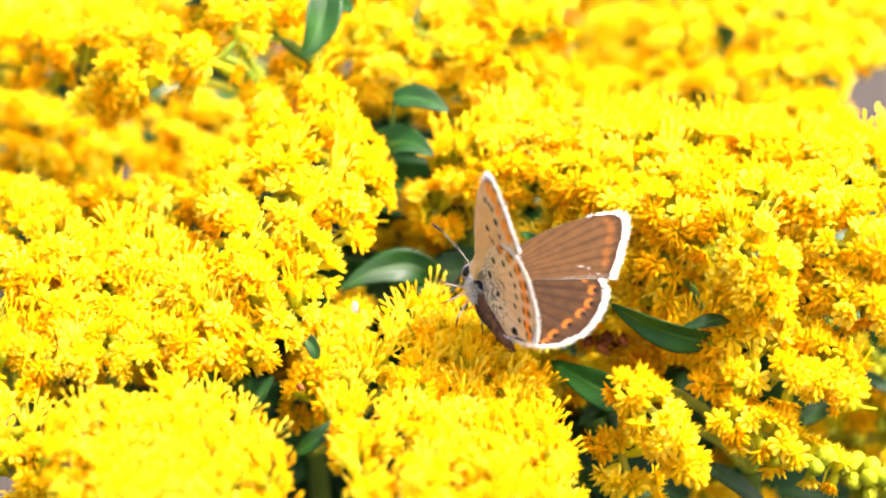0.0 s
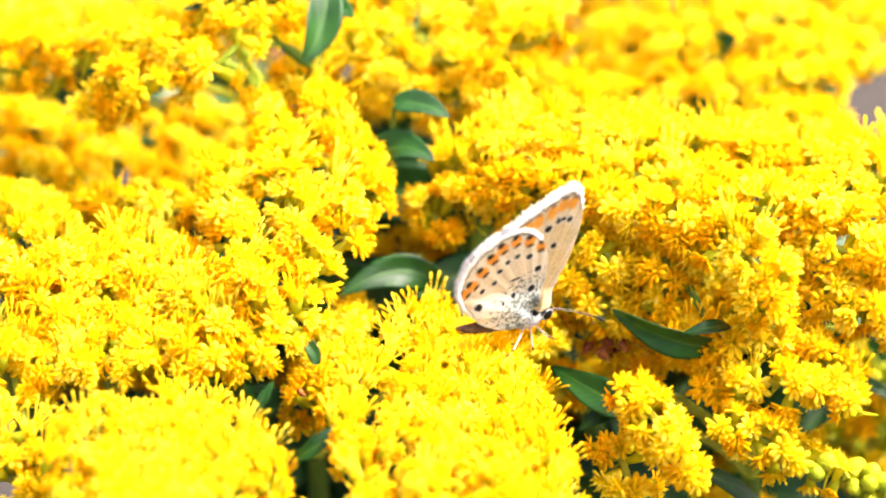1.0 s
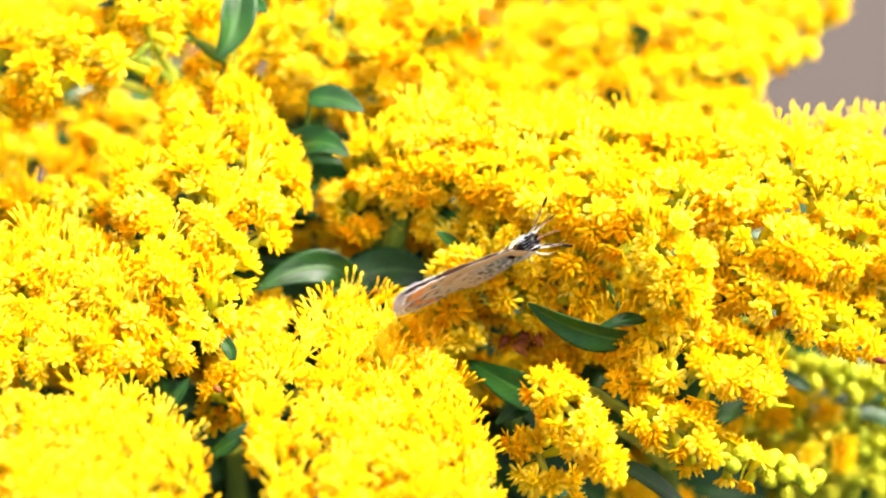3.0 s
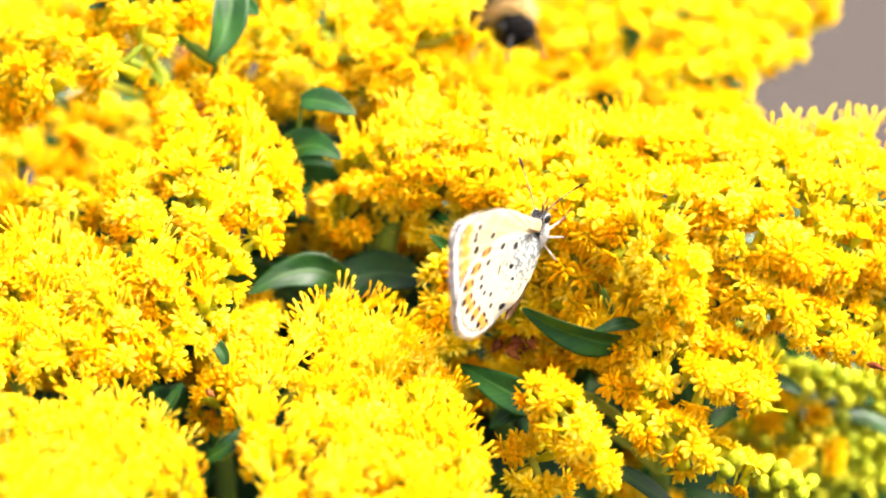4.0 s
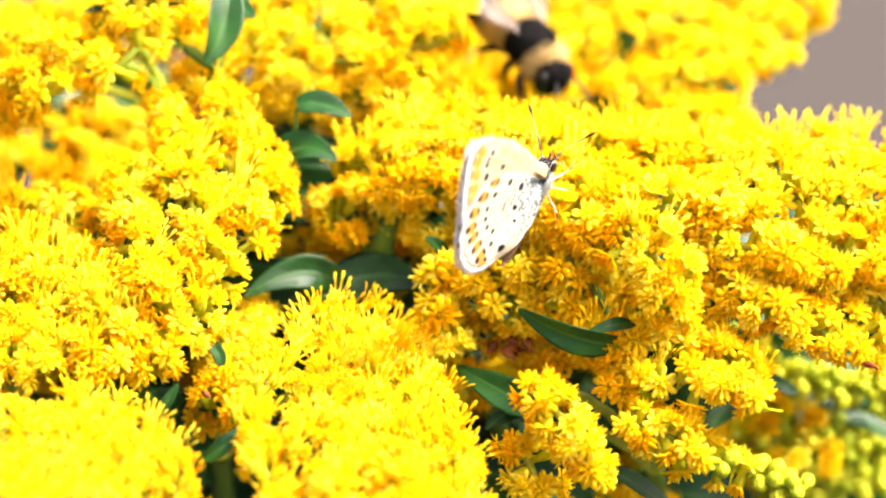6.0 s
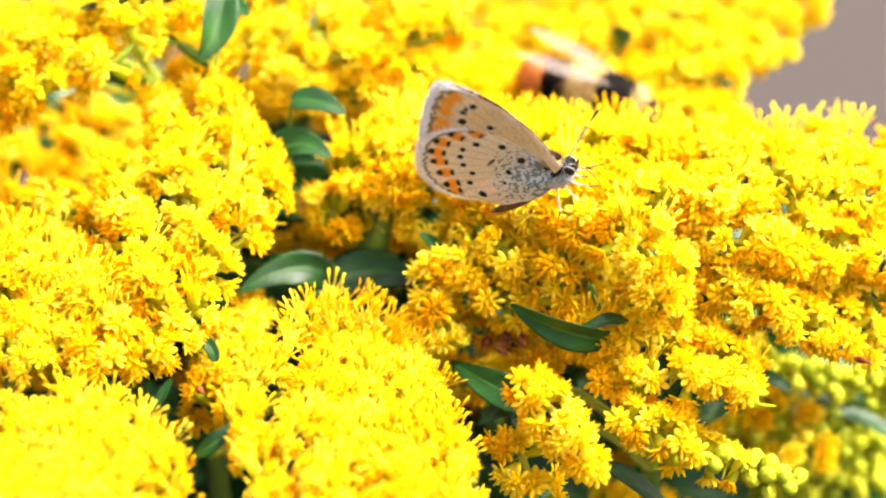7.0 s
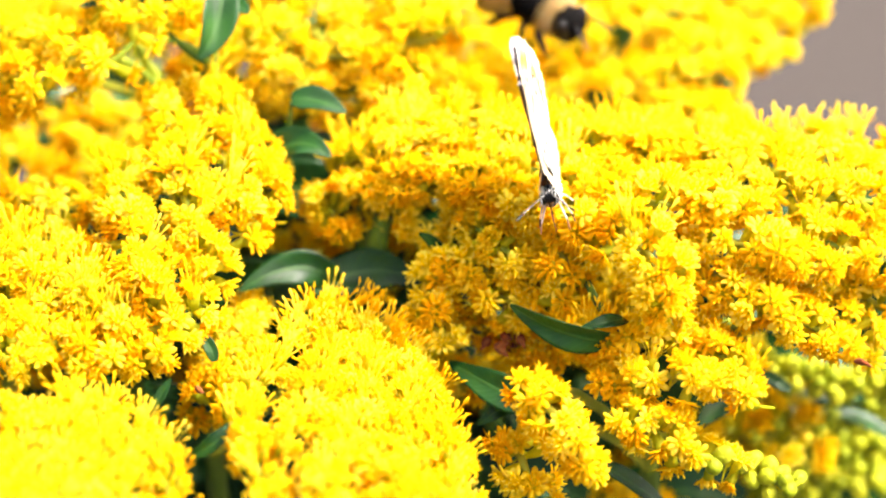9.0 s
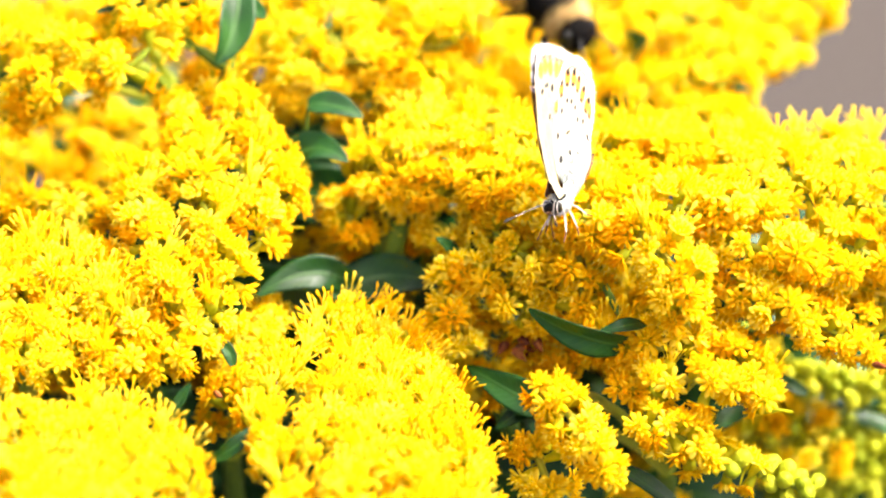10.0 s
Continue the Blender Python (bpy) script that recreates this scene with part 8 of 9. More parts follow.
leaf(leafy_stem_l, (-0.06798, 0.0507, 0.92781), (-0.06215, 0.04935, 0.93148), (-0.05745, 0.05536, 0.92988), 0.00581, face=(-0.06, -0.75, 0.70))
leaf(leafy_stem_l, (-0.07154, 0.0543, 0.92406), (-0.07057, 0.05341, 0.9285), (-0.07099, 0.05982, 0.92761), 0.00600, face=(-0.00, -0.75, 0.31))

leafy_stem_m = plume((-0.061, 0.125, 0), (-0.06119, 0.07533, 0.92048), "leafy goldenrod stem with dark green leaves behind the plumes")
leaf(leafy_stem_m, (-0.05251, 0.05708, 0.93286), (-0.05024, 0.05611, 0.93719), (-0.04895, 0.0625, 0.93626), 0.00675, face=(0.15, -0.75, 0.49))
leaf(leafy_stem_m, (-0.05709, 0.06154, 0.92658), (-0.05499, 0.0606, 0.93097), (-0.05395, 0.06703, 0.93009), 0.00575, face=(0.03, -0.75, 0.43))
leaf(leafy_stem_m, (-0.04814, 0.0538, 0.93519), (-0.05319, 0.05247, 0.93887), (-0.05933, 0.05852, 0.93737), 0.00450, face=(0.30, -0.75, 0.40))
leaf(leafy_stem_m, (-0.05359, 0.06141, 0.93037), (-0.05915, 0.05999, 0.93391), (-0.0659, 0.06599, 0.9323), 0.00487, face=(0.04, -0.75, 0.79))
leaf(leafy_stem_m, (-0.06977, 0.05717, 0.93703), (-0.06321, 0.05395, 0.93745), (-0.05787, 0.05807, 0.93258), 0.00438, face=(0.37, -0.75, 0.78))
leaf(leafy_stem_m, (-0.06875, 0.06387, 0.93062), (-0.0662, 0.0601, 0.93009), (-0.06494, 0.06369, 0.92432), 0.00656, face=(-0.31, -0.75, 0.62))
leaf(leafy_stem_m, (-0.06019, 0.05695, 0.93464), (-0.05518, 0.05345, 0.93458), (-0.05122, 0.05729, 0.92923), 0.00594, face=(-0.16, -0.75, 0.60))
leaf(leafy_stem_m, (-0.0639, 0.06813, 0.93), (-0.05554, 0.06595, 0.93223), (-0.0482, 0.07119, 0.9293), 0.00537, face=(0.06, -0.75, 0.46))
leaf(leafy_stem_m, (-0.04408, 0.05452, 0.93642), (-0.05156, 0.05215, 0.93832), (-0.06012, 0.0572, 0.93507), 0.00550, face=(0.06, -0.75, 0.40))
leaf(leafy_stem_m, (-0.05184, 0.05835, 0.92907), (-0.05164, 0.05744, 0.93349), (-0.05247, 0.06389, 0.93266), 0.00450, face=(0.34, -0.75, 0.72))
leaf(leafy_stem_m, (-0.06357, 0.05161, 0.93339), (-0.06117, 0.05063, 0.9377), (-0.05992, 0.057, 0.93672), 0.00681, face=(0.08, -0.75, 0.79))
leaf(leafy_stem_m, (-0.06772, 0.06695, 0.92395), (-0.0601, 0.0653, 0.92711), (-0.0536, 0.07095, 0.92489), 0.00550, face=(0.01, -0.75, 0.32))
withered(right_front_plume, (0.04526, -0.00878, 0.94078), (0.04614, -0.0097, 0.9412), (0.04714, -0.01086, 0.9412), 0.0004)
withered(gap_plume, (-0.02745, -0.00592, 0.93575), (-0.027, -0.00702, 0.93585), (-0.0265, -0.00714, 0.93563), 0.0004)

withered(mid_plume, (0.00659, 0.00361, 0.93682), (0.00722, 0.00299, 0.93674), (0.00785, 0.00238, 0.93666), 0.0006)
withered(mid_plume, (0.00756, 0.00409, 0.93562), (0.00665, 0.0034, 0.93545), (0.00575, 0.00271, 0.93527), 0.0006)
withered(mid_plume, (0.00595, 0.00388, 0.9353), (0.00672, 0.00308, 0.93489), (0.00748, 0.00227, 0.93448), 0.0006)
withered(mid_plume, (0.00832, 0.00369, 0.93691), (0.00882, 0.00282, 0.93639), (0.00932, 0.00195, 0.93588), 0.0006)
withered(mid_plume, (0.00532, 0.00511, 0.93545), (0.0048, 0.0043, 0.93505), (0.00428, 0.00348, 0.93465), 0.0006)
withered(mid_plume, (0.00693, 0.00448, 0.93432), (0.00795, 0.0042, 0.9348), (0.00897, 0.00391, 0.93528), 0.0006)

for full in (front_plume, top_right_plume):
    join_rest(full)

# ---- butterfly ----
FORE_EDGE = [(1.49, 0.34), (1.55, 2.22), (1.73, 4.38), (1.82, 7.58), (1.43, 11.09), (0.59, 13.92), (-0.47, 16.4), (-1.76, 17.61), (-3.08, 17.26), (-4.67, 16.14), (-6.24, 14.73), (-7.75, 13.31), (-9.04, 12.03)]
HIND_EDGE = [(-0.26, 3.68), (-0.75, 6.22), (-2.0, 8.55), (-3.94, 10.77), (-6.69, 12.15), (-8.91, 11.83), (-10.92, 10.42), (-12.4, 8.58), (-12.93, 6.51), (-12.85, 4.48), (-12.04, 2.78), (-10.74, 1.33), (-8.84, -0.16), (-6.06, -1.43), (-3.51, -2.0), (-1.26, -1.53)]
FORE_SPOTS = [(-0.79, 12.86, 0.38), (-2.27, 12.72, 0.38), (-3.32, 11.7, 0.46), (-1.73, 12.98, 0.29), (-4.19, 10.31, 0.33), (-1.39, 9.2, 0.38)]
HIND_SPOTS = [(-2.19, 6.11, 0.42), (-1.82, 3.28, 0.46), (-4.14, 2.58, 0.33), (-4.32, 8.01, 0.38), (-6.12, 8.19, 0.33), (-7.12, 7.4, 0.33), (-7.7, 6.18, 0.33), (-7.71, 4.58, 0.33), (-8.96, 3.49, 0.33), (-8.76, 1.43, 0.46), (-5.42, 1.7, 0.21)]
FORE_MOONS = [(-1.44, 15.24), (-2.71, 14.96), (-3.87, 14.05), (-5.23, 12.91), (-6.42, 12.17)]
HIND_MOONS = [(-3.17, 9.45), (-5.29, 10.27), (-7.27, 10.37), (-8.77, 9.39), (-9.56, 8.06), (-10.17, 6.29), (-10.76, 4.43), (-11.44, 3.23)]
TAN, PALE, ORANGE, INK = (0.73, 0.58, 0.31), (0.88, 0.84, 0.70), (0.92, 0.33, 0.008), (0.006, 0.005, 0.005)
BLUE_GREY, BROWN, DARK_BROWN, WHITE = (0.60, 0.68, 0.66), (0.120, 0.056, 0.016), (0.042, 0.018, 0.007), (0.82, 0.82, 0.79)


def blend(a, b, k):
    k = min(max(k, 0.0), 1.0)
    return tuple(p + (q - p) * k for p, q in zip(a, b))


def bump_step(x, low, high):
    k = min(max((x - low) / (high - low), 0.0), 1.0)
    return k * k * (3 - 2 * k)


def edge_reach(outline, n):
    """The outline as n + 1 rays from the wing's root: (angle, reach)."""
    polar = sorted((math.atan2(z, x) % math.tau, math.hypot(x, z)) for x, z in outline)
    angles, reach = [a for a, _ in polar], [r for _, r in polar]
    # round the corners between the given points
    fine = np.linspace(angles[0], angles[-1], n + 1)
    values = np.interp(fine, angles, reach)
    width = max(3, n // 22)
    kernel = np.hanning(width * 2 + 1)
    padded = np.pad(values, width, mode="edge")
    smooth = np.convolve(padded, kernel / kernel.sum(), "valid")
    return list(zip(fine, smooth))


def fringe(x, z):
    """How white the fringe is here: pale tufts between darker ticks at the veins."""
    return min(1.0, max(0.6, 0.85 + 0.5 * math.sin(math.atan2(z, x) * 75) + 0.5 * noise.noise(Vector((x, z, 7)) * 4)))


def under_paint(x, z, s, across, hindmost, t):
    """The underside's colour at (x, z), s of the way from root to edge."""
    spots, moons = (HIND_SPOTS, HIND_MOONS) if hindmost else (FORE_SPOTS, FORE_MOONS)
    c = blend(TAN, PALE, 0.35 * bump_step(s, 0.62, 0.9) + 0.25 * noise.noise(Vector((x, z, 0)) * 0.6))
    if hindmost:
        c = blend(c, PALE, 0.48)
    vein = (0.5 + 0.5 * math.cos(math.atan2(z, x) * (46 if hindmost else 60))) ** 10
    c = blend(c, (0.30, 0.20, 0.11), 0.26 * vein * bump_step(s, 0.25, 0.5))
    if hindmost:
        near = bump_step(8.0 - math.hypot(x, z * 1.1), 0, 6.0)
        c = blend(c, BLUE_GREY, near * 0.95)
        if noise.noise(Vector((x, z, 4)) * 3.4) > 0.33 - 0.36 * near and near > 0.06:
            c = blend(c, (0.06, 0.07, 0.08), 0.75)
    for mx, mz in moons:
        reach = math.hypot(mx, mz)
        ax, az = mx / reach, mz / reach
        along, side = (x - mx) * ax + (z - mz) * az, -(x - mx) * az + (z - mz) * ax
        wide = 0.80 if hindmost else 0.76
        inside = 1 - bump_step(math.hypot(along / (1.0 if hindmost else 1.1), side / wide), 0.75, 1.1)
        c = blend(c, ORANGE if hindmost else (0.90, 0.38, 0.03), inside * 0.95)
        if hindmost:
            chevron = 1 - bump_step(math.hypot((along + 0.72 + 0.35 * side * side) / 0.26, side / 0.6), 0.6, 1.15)
            c = blend(c, INK, chevron)
            outer = 1 - bump_step(math.hypot((along - 0.66) / 0.42, side / 0.50), 0.75, 1.15)
            c = blend(c, INK, outer)
        else:
            outer = 1 - bump_step(math.hypot((along - 0.95) / 0.32, side / 0.55), 0.6, 1.15)
            c = blend(c, (0.22, 0.17, 0.13), outer * 0.8)
    for sx, sz, r in spots:
        far = math.hypot(x - sx, z - sz) * 0.88
        c = blend(c, WHITE, 0.4 * (1 - bump_step(far, r * 1.2, r * 1.7)))
        c = blend(c, INK, 1 - bump_step(far, r * 0.8, r * 1.12))
    cx, cz = HIND_BAR if hindmost else FORE_BAR
    bar = 1 - bump_step(math.hypot((x - cx) / 0.75, (z - cz - 0.3 * (x - cx)) / 0.2), 0.7, 1.2)
    c = blend(c, INK, bar)
    if not hindmost:
        c = blend(c, PALE, 0.8 * bump_step(s, 0.95, 0.985) * bump_step(0.66 - t, 0, 0.1))
    line = abs(s - 0.944)
    c = blend(c, (0.16, 0.13, 0.11), 0.85 * (1 - bump_step(line, 0.005, 0.017)) * across)
    return blend(c, WHITE, bump_step(s, 0.950, 0.962) * across * fringe(x, z))


def upper_paint(x, z, s, across, hindmost, t):
    """The upper side's colour: brown with orange crescents towards the edge."""
    moons = HIND_MOONS if hindmost else FORE_MOONS
    angle = math.atan2(z, x)
    vein = 0.5 + 0.5 * math.cos(angle * (46 if hindmost else 60))
    c = blend(BROWN, DARK_BROWN, 0.5 * vein ** 4 + (0.7 if hindmost else 0.15) + 0.3 * noise.noise(Vector((x, z, 9)) * 0.9))
    if noise.noise(Vector((x * 0.9, z * 0.9, 3)) * 3.0) > 0.15 and math.hypot(x, z) < 6.5:
        c = blend(c, (0.10, 0.10, 0.11), 0.6 * bump_step(6.5 - math.hypot(x, z), 0, 4))
    for mx, mz in moons:
        reach = math.hypot(mx, mz)
        ax, az = mx / reach, mz / reach
        along, side = (x - mx) * ax + (z - mz) * az, -(x - mx) * az + (z - mz) * ax
        inside = 1 - bump_step(math.hypot((along - 0.2) / 0.55, side / 0.72), 0.55, 1.2)
        c = blend(c, (0.42, 0.13, 0.012), inside * (0.95 if hindmost else 0.3))
        if hindmost:
            c = blend(c, INK, 1 - bump_step(math.hypot((along - 0.55) / 0.36, side / 0.42), 0.6, 1.2))
    c = blend(c, DARK_BROWN, 0.8 * bump_step(s, 0.90, 0.95) * across)
    if not hindmost:
        c = blend(c, WHITE, 0.16 * bump_step(t, 0.97, 0.995) * bump_step(s, 0.3, 0.7) * (0.6 + 0.8 * noise.noise(Vector((x, z, 1)) * 2.5)))
    return blend(c, (0.66, 0.64, 0.58), bump_step(s, 0.982, 0.99) * across * fringe(x, z))


FORE_BAR, HIND_BAR = (-2.55, 8.29), (-4.81, 4.84)


def fringe_mesh(hindmost, sign, seed):
    """White hair tufts along a wing's outer margin."""
    rng = random.Random(seed)
    rays = edge_reach(HIND_EDGE if hindmost else FORE_EDGE, 150)
    first, last = rays[0][0], rays[-1][0]
    bm = bmesh.new()
    for (a, ra), (b, rb) in zip(rays, rays[1:]):
        t = (a - first) / (last - first)
        across = bump_step(t, 0.08, 0.16) * bump_step(1 - t, 0.34, 0.42) if hindmost else bump_step(t, 0.64, 0.72)
        for _ in range(round(10 * across)):
            k = rng.random()
            angle, reach = a + (b - a) * k, (ra + (rb - ra) * k) * rng.uniform(0.955, 0.99)
            out = Vector((math.cos(angle), 0, math.sin(angle)))
            wave = 0.035 * math.cos(angle * 34)
            root = (out * reach + Vector((0, sign * ((0.10 if hindmost else 0.0) + 0.04 + wave + rng.uniform(-0.03, 0.05)), 0))) * 0.001
            way = (out + Vector((rng.gauss(0, 0.3), rng.gauss(0, 0.16), rng.gauss(0, 0.3)))).normalized()
            side, other = side_of(way)
            tip = bm.verts.new(root + way * rng.uniform(0.4, 0.9) * 0.001)
            foot = [bm.verts.new(root + 0.00005 * (math.cos(q) * side + math.sin(q) * other)) for q in (0, 2.1, 4.2)]
            for j in range(3):
                bm.faces.new((foot[j], foot[(j + 1) % 3], tip))
    return bm


def wing_mesh(hindmost, sign, seed):
    """One wing in the plane of body and back, root at the origin; sign +1 is the left wing, whose underside looks to +y."""
    rng = random.Random(seed)
    n, m = 150, 84
    rays = edge_reach(HIND_EDGE if hindmost else FORE_EDGE, n)
    first, last = rays[0][0], rays[-1][0]
    rows = []
    for angle, reach in rays:
        t = (angle - first) / (last - first)
        # the outer margin alone is fringed; the edges next to the body and the front edge are plain
        across = bump_step(t, 0.08, 0.16) * bump_step(1 - t, 0.34, 0.42) if hindmost else bump_step(t, 0.64, 0.72)
        ragged = reach * (1 + across * (0.008 * math.sin(angle * 75) + rng.uniform(-0.02, 0.012)))
        rows.append([(math.cos(angle) * ragged * s, math.sin(angle) * ragged * s, s, across, angle) for s in ((j / m) ** 0.8 for j in range(m + 1))])
    verts, colours, faces = [], [], []
    lift = 0.10 if hindmost else 0.0
    for layer, off in ((0, 0.035), (1, -0.035)):
        for row in rows:
            for x, z, s, across, angle in row:
                wave = 0.035 * s * math.cos(angle * 34)
                swell = 0.75 * bump_step(3.2 - z, 0.0, 2.8) * bump_step(s, 0.02, 0.3) * bump_step(x + 10.5, 0, 3)
                y = sign * (lift + swell + 0.10 + off * (1 - 0.7 * s) + wave - 0.06 * s)
                verts.append((x * 0.001, y * 0.001, z * 0.001))
                colours.append((under_paint if layer == 0 else upper_paint)(x, z, s, across, hindmost, (angle - first) / (last - first)))
    size = (n + 1) * (m + 1)
    for i in range(n):
        for j in range(m):
            a, b = i * (m + 1) + j, (i + 1) * (m + 1) + j
            faces.append((a, b, b + 1, a + 1))
            faces.append((size + a, size + a + 1, size + b + 1, size + b))
    for i in range(n):
        a, b = i * (m + 1) + m, (i + 1) * (m + 1) + m
        faces.append((a, b, size + b, size + a))
    for j in range(m):
        for a in (j, n * (m + 1) + j):
            faces.append((a, a + 1, size + a + 1, size + a))
    me = bpy.data.meshes.new("wing")
    me.from_pydata(verts, [], faces)
    layer = me.color_attributes.new("pattern", "FLOAT_COLOR", "POINT")
    layer.data.foreach_set("color", np.array([(*c, 1.0) for c in colours], dtype=np.float32).ravel())
    me.materials.append(WING)
    me.shade_smooth()
    me.validate()
    return me


butterfly = new("butterfly")
tagged(butterfly, "small brown butterfly with orange-spotted tan underwings on goldenrod", "butterfly")
WINGS = []
for side_name, sign in (("left", 1), ("right", -1)):
    for kind, hindmost in (("forewing", False), ("hindwing", True)):
        wing = new(kind, wing_mesh(hindmost, sign, 3 + hindmost))
        wing.parent = butterfly
        tagged(wing, "brown above, tan with black spots and orange crescents below")
        part("fringe", fringe_mesh(hindmost, sign, 8 + hindmost), FRINGE, wing, "white hair fringe")
        WINGS.append((wing, sign, hindmost))


ANTENNAE = []


def build_body():
    rng = random.Random(21)
    mm = 0.001
    bm = bmesh.new()
    ellipsoid(bm, (-0.3 * mm, 0, -1.1 * mm), (1.7 * mm, 0.68 * mm, 1.1 * mm), 22, 14, 0, 0.05)
    thorax = part("thorax", bm, DARK_CUTICLE, butterfly, "dark thorax under pale fur")
    bm = bmesh.new()
    hairs(bm, (-0.3 * mm, 0, -1.1 * mm), (1.75 * mm, 0.85 * mm, 1.2 * mm), 3400, 0.6 * mm, 0.025 * mm, rng, (-0.5, 0, -0.1), lambda d: d.z < 0.5)
    part("fur", bm, PALE_FUR, thorax, "bluish white fur")
    bm = bmesh.new()
    pts = [Vector((x, 0, z)) * mm for x, z in ((-1.2, -1.0), (-2.6, -1.35), (-4.0, -1.65), (-5.6, -1.9), (-7.2, -2.05), (-8.8, -2.0), (-10.2, -1.8))]
    tube(bm, pts, [r * mm for r in (0.8, 0.85, 0.84, 0.78, 0.66, 0.48, 0.15)], 16)
    abdomen = part("abdomen", bm, BROWN_CUTICLE, butterfly, "slender brown abdomen")
    bm = bmesh.new()
    for p, r in zip(pts[1:-1], (0.85, 0.84, 0.78, 0.66, 0.48)):
        hairs(bm, p, (1.0 * mm, r * mm, r * mm), 220, 0.3 * mm, 0.025 * mm, rng, (-1.2, 0, 0), lambda d: d.z < 0.2)
    part("fur", bm, BROWN_CUTICLE, abdomen)
    bm = bmesh.new()
    ellipsoid(bm, (1.95 * mm, 0, -0.55 * mm), (0.66 * mm, 0.82 * mm, 0.8 * mm), 18, 12)
    head = part("head", bm, DARK_CUTICLE, butterfly, "small black head with white eye rims")
    bm = bmesh.new()
    hairs(bm, (1.95 * mm, 0, -0.55 * mm), (0.72 * mm, 0.9 * mm, 0.88 * mm), 420, 0.42 * mm, 0.03 * mm, rng, (0.5, 0, 0.1), lambda d: abs(d.y) < 0.55)
    head.location.x = -0.15 * mm
    part("tuft", bm, DARK_CUTICLE, head)
    bm = bmesh.new()
    for y in (-0.55, -0.2, 0.2, 0.55):
        tube(bm, [Vector(p) * mm for p in ((1.2, y, 0.30), (1.75, y * 0.9, 0.42), (2.35, y * 0.8, 0.22))], [0.02 * mm, 0.04 * mm, 0.02 * mm], 5)
    part("stripes", bm, PALE_FUR, head, "white streaks on the crown")
    for y in (-1, 1):
        bm = bmesh.new()
        ellipsoid(bm, (2.15 * mm, 0.72 * y * mm, -0.5 * mm), (0.58 * mm, 0.42 * mm, 0.74 * mm), 18, 12)
        eye = part("eye", bm, EYE, head, "glossy black eye")
        bm = bmesh.new()
        ring = [Vector((2.15 + 0.62 * math.cos(q), (0.80 + 0.02 * math.cos(q)) * y, -0.5 + 0.78 * math.sin(q))) * mm for q in (k * math.tau / 20 for k in range(21))]
        tube(bm, ring, [0.036 * mm] * 21, 5, cap=False)
        part("eye_rim", bm, PALE_FUR, eye, "white eye rim")
        # antenna: dark rod with pale rings and a dark club
        root, tip = Vector((0, 0, 0)), Vector((5.0, 4.1 * y, 1.3))
        bend = (root + tip) / 2 + Vector((0.15, -0.1 * y, 0.25))
        pts = [p * mm for p in bent(root, bend, tip, 40)]
        bm = bmesh.new()
        tube(bm, pts, [(0.066 if i < 31 else 0.075 + 0.085 * math.sin((i - 31) / 9 * math.pi) ** 0.7 if i < 40 else 0.03) * mm for i in range(41)], 6)
        antenna = part("antenna", bm, DARK_CUTICLE, butterfly, "thin antenna ringed in white with dark club")
        antenna.location = Vector((2.1, 0.38 * y, 0.1)) * mm
        ANTENNAE.append((antenna, y))
        bm = bmesh.new()
        for i in range(1, 31, 2):
            tube(bm, [pts[i], pts[i].lerp(pts[i + 1], 0.5)], [0.088 * mm, 0.088 * mm], 6)
        tagged(part("rings", bm, PALE_CUTICLE, antenna), kind="stuff")
        bm = bmesh.new()
        tube(bm, [Vector(p) * mm for p in ((2.55, 0.22 * y, -0.9), (3.1, 0.28 * y, -0.7), (3.6, 0.3 * y, -0.25))], [0.14 * mm, 0.16 * mm, 0.05 * mm], 6)
        part("palp", bm, BROWN_CUTICLE, head)
        for x, reach, out, drop in ((0.9, 2.6, 0.9, 1.7), (0.0, 0.9, 1.3, 2.9), (-0.8, -1.7, 1.4, 3.1)):
            a, b = Vector((x, 0.7 * y, -1.9)), Vector((x + reach * 0.35, (0.6 + out * 0.55) * y, -2.2 - drop * 0.22))
            c, d = Vector((x + reach * 0.75, (0.7 + out * 0.85) * y, -1.9 - drop * 0.75)), Vector((x + reach * 1.25, (0.7 + out) * y, -1.9 - drop))
            bm = bmesh.new()
            tube(bm, [a * mm, b * mm, c * mm], [0.125 * mm, 0.105 * mm, 0.08 * mm], 7)
            leg = part("leg", bm, PALE_CUTICLE, butterfly, "white leg with dark foot")
            bm = bmesh.new()
            tube(bm, [c * mm, (c + d) / 2 * mm, d * mm], [0.10 * mm, 0.085 * mm, 0.06 * mm], 6)
            part("foot", bm, BROWN_CUTICLE, leg)
    bm = bmesh.new()
    tube(bm, [Vector(p) * mm for p in ((2.6, 0, -1.1), (3.3, 0, -1.8), (3.4, 0, -3.2), (3.2, 0, -4.4))], [0.09 * mm, 0.08 * mm, 0.07 * mm, 0.04 * mm], 6)
    part("proboscis", bm, BROWN_CUTICLE, head)


build_body()


# ---- bumblebees ----


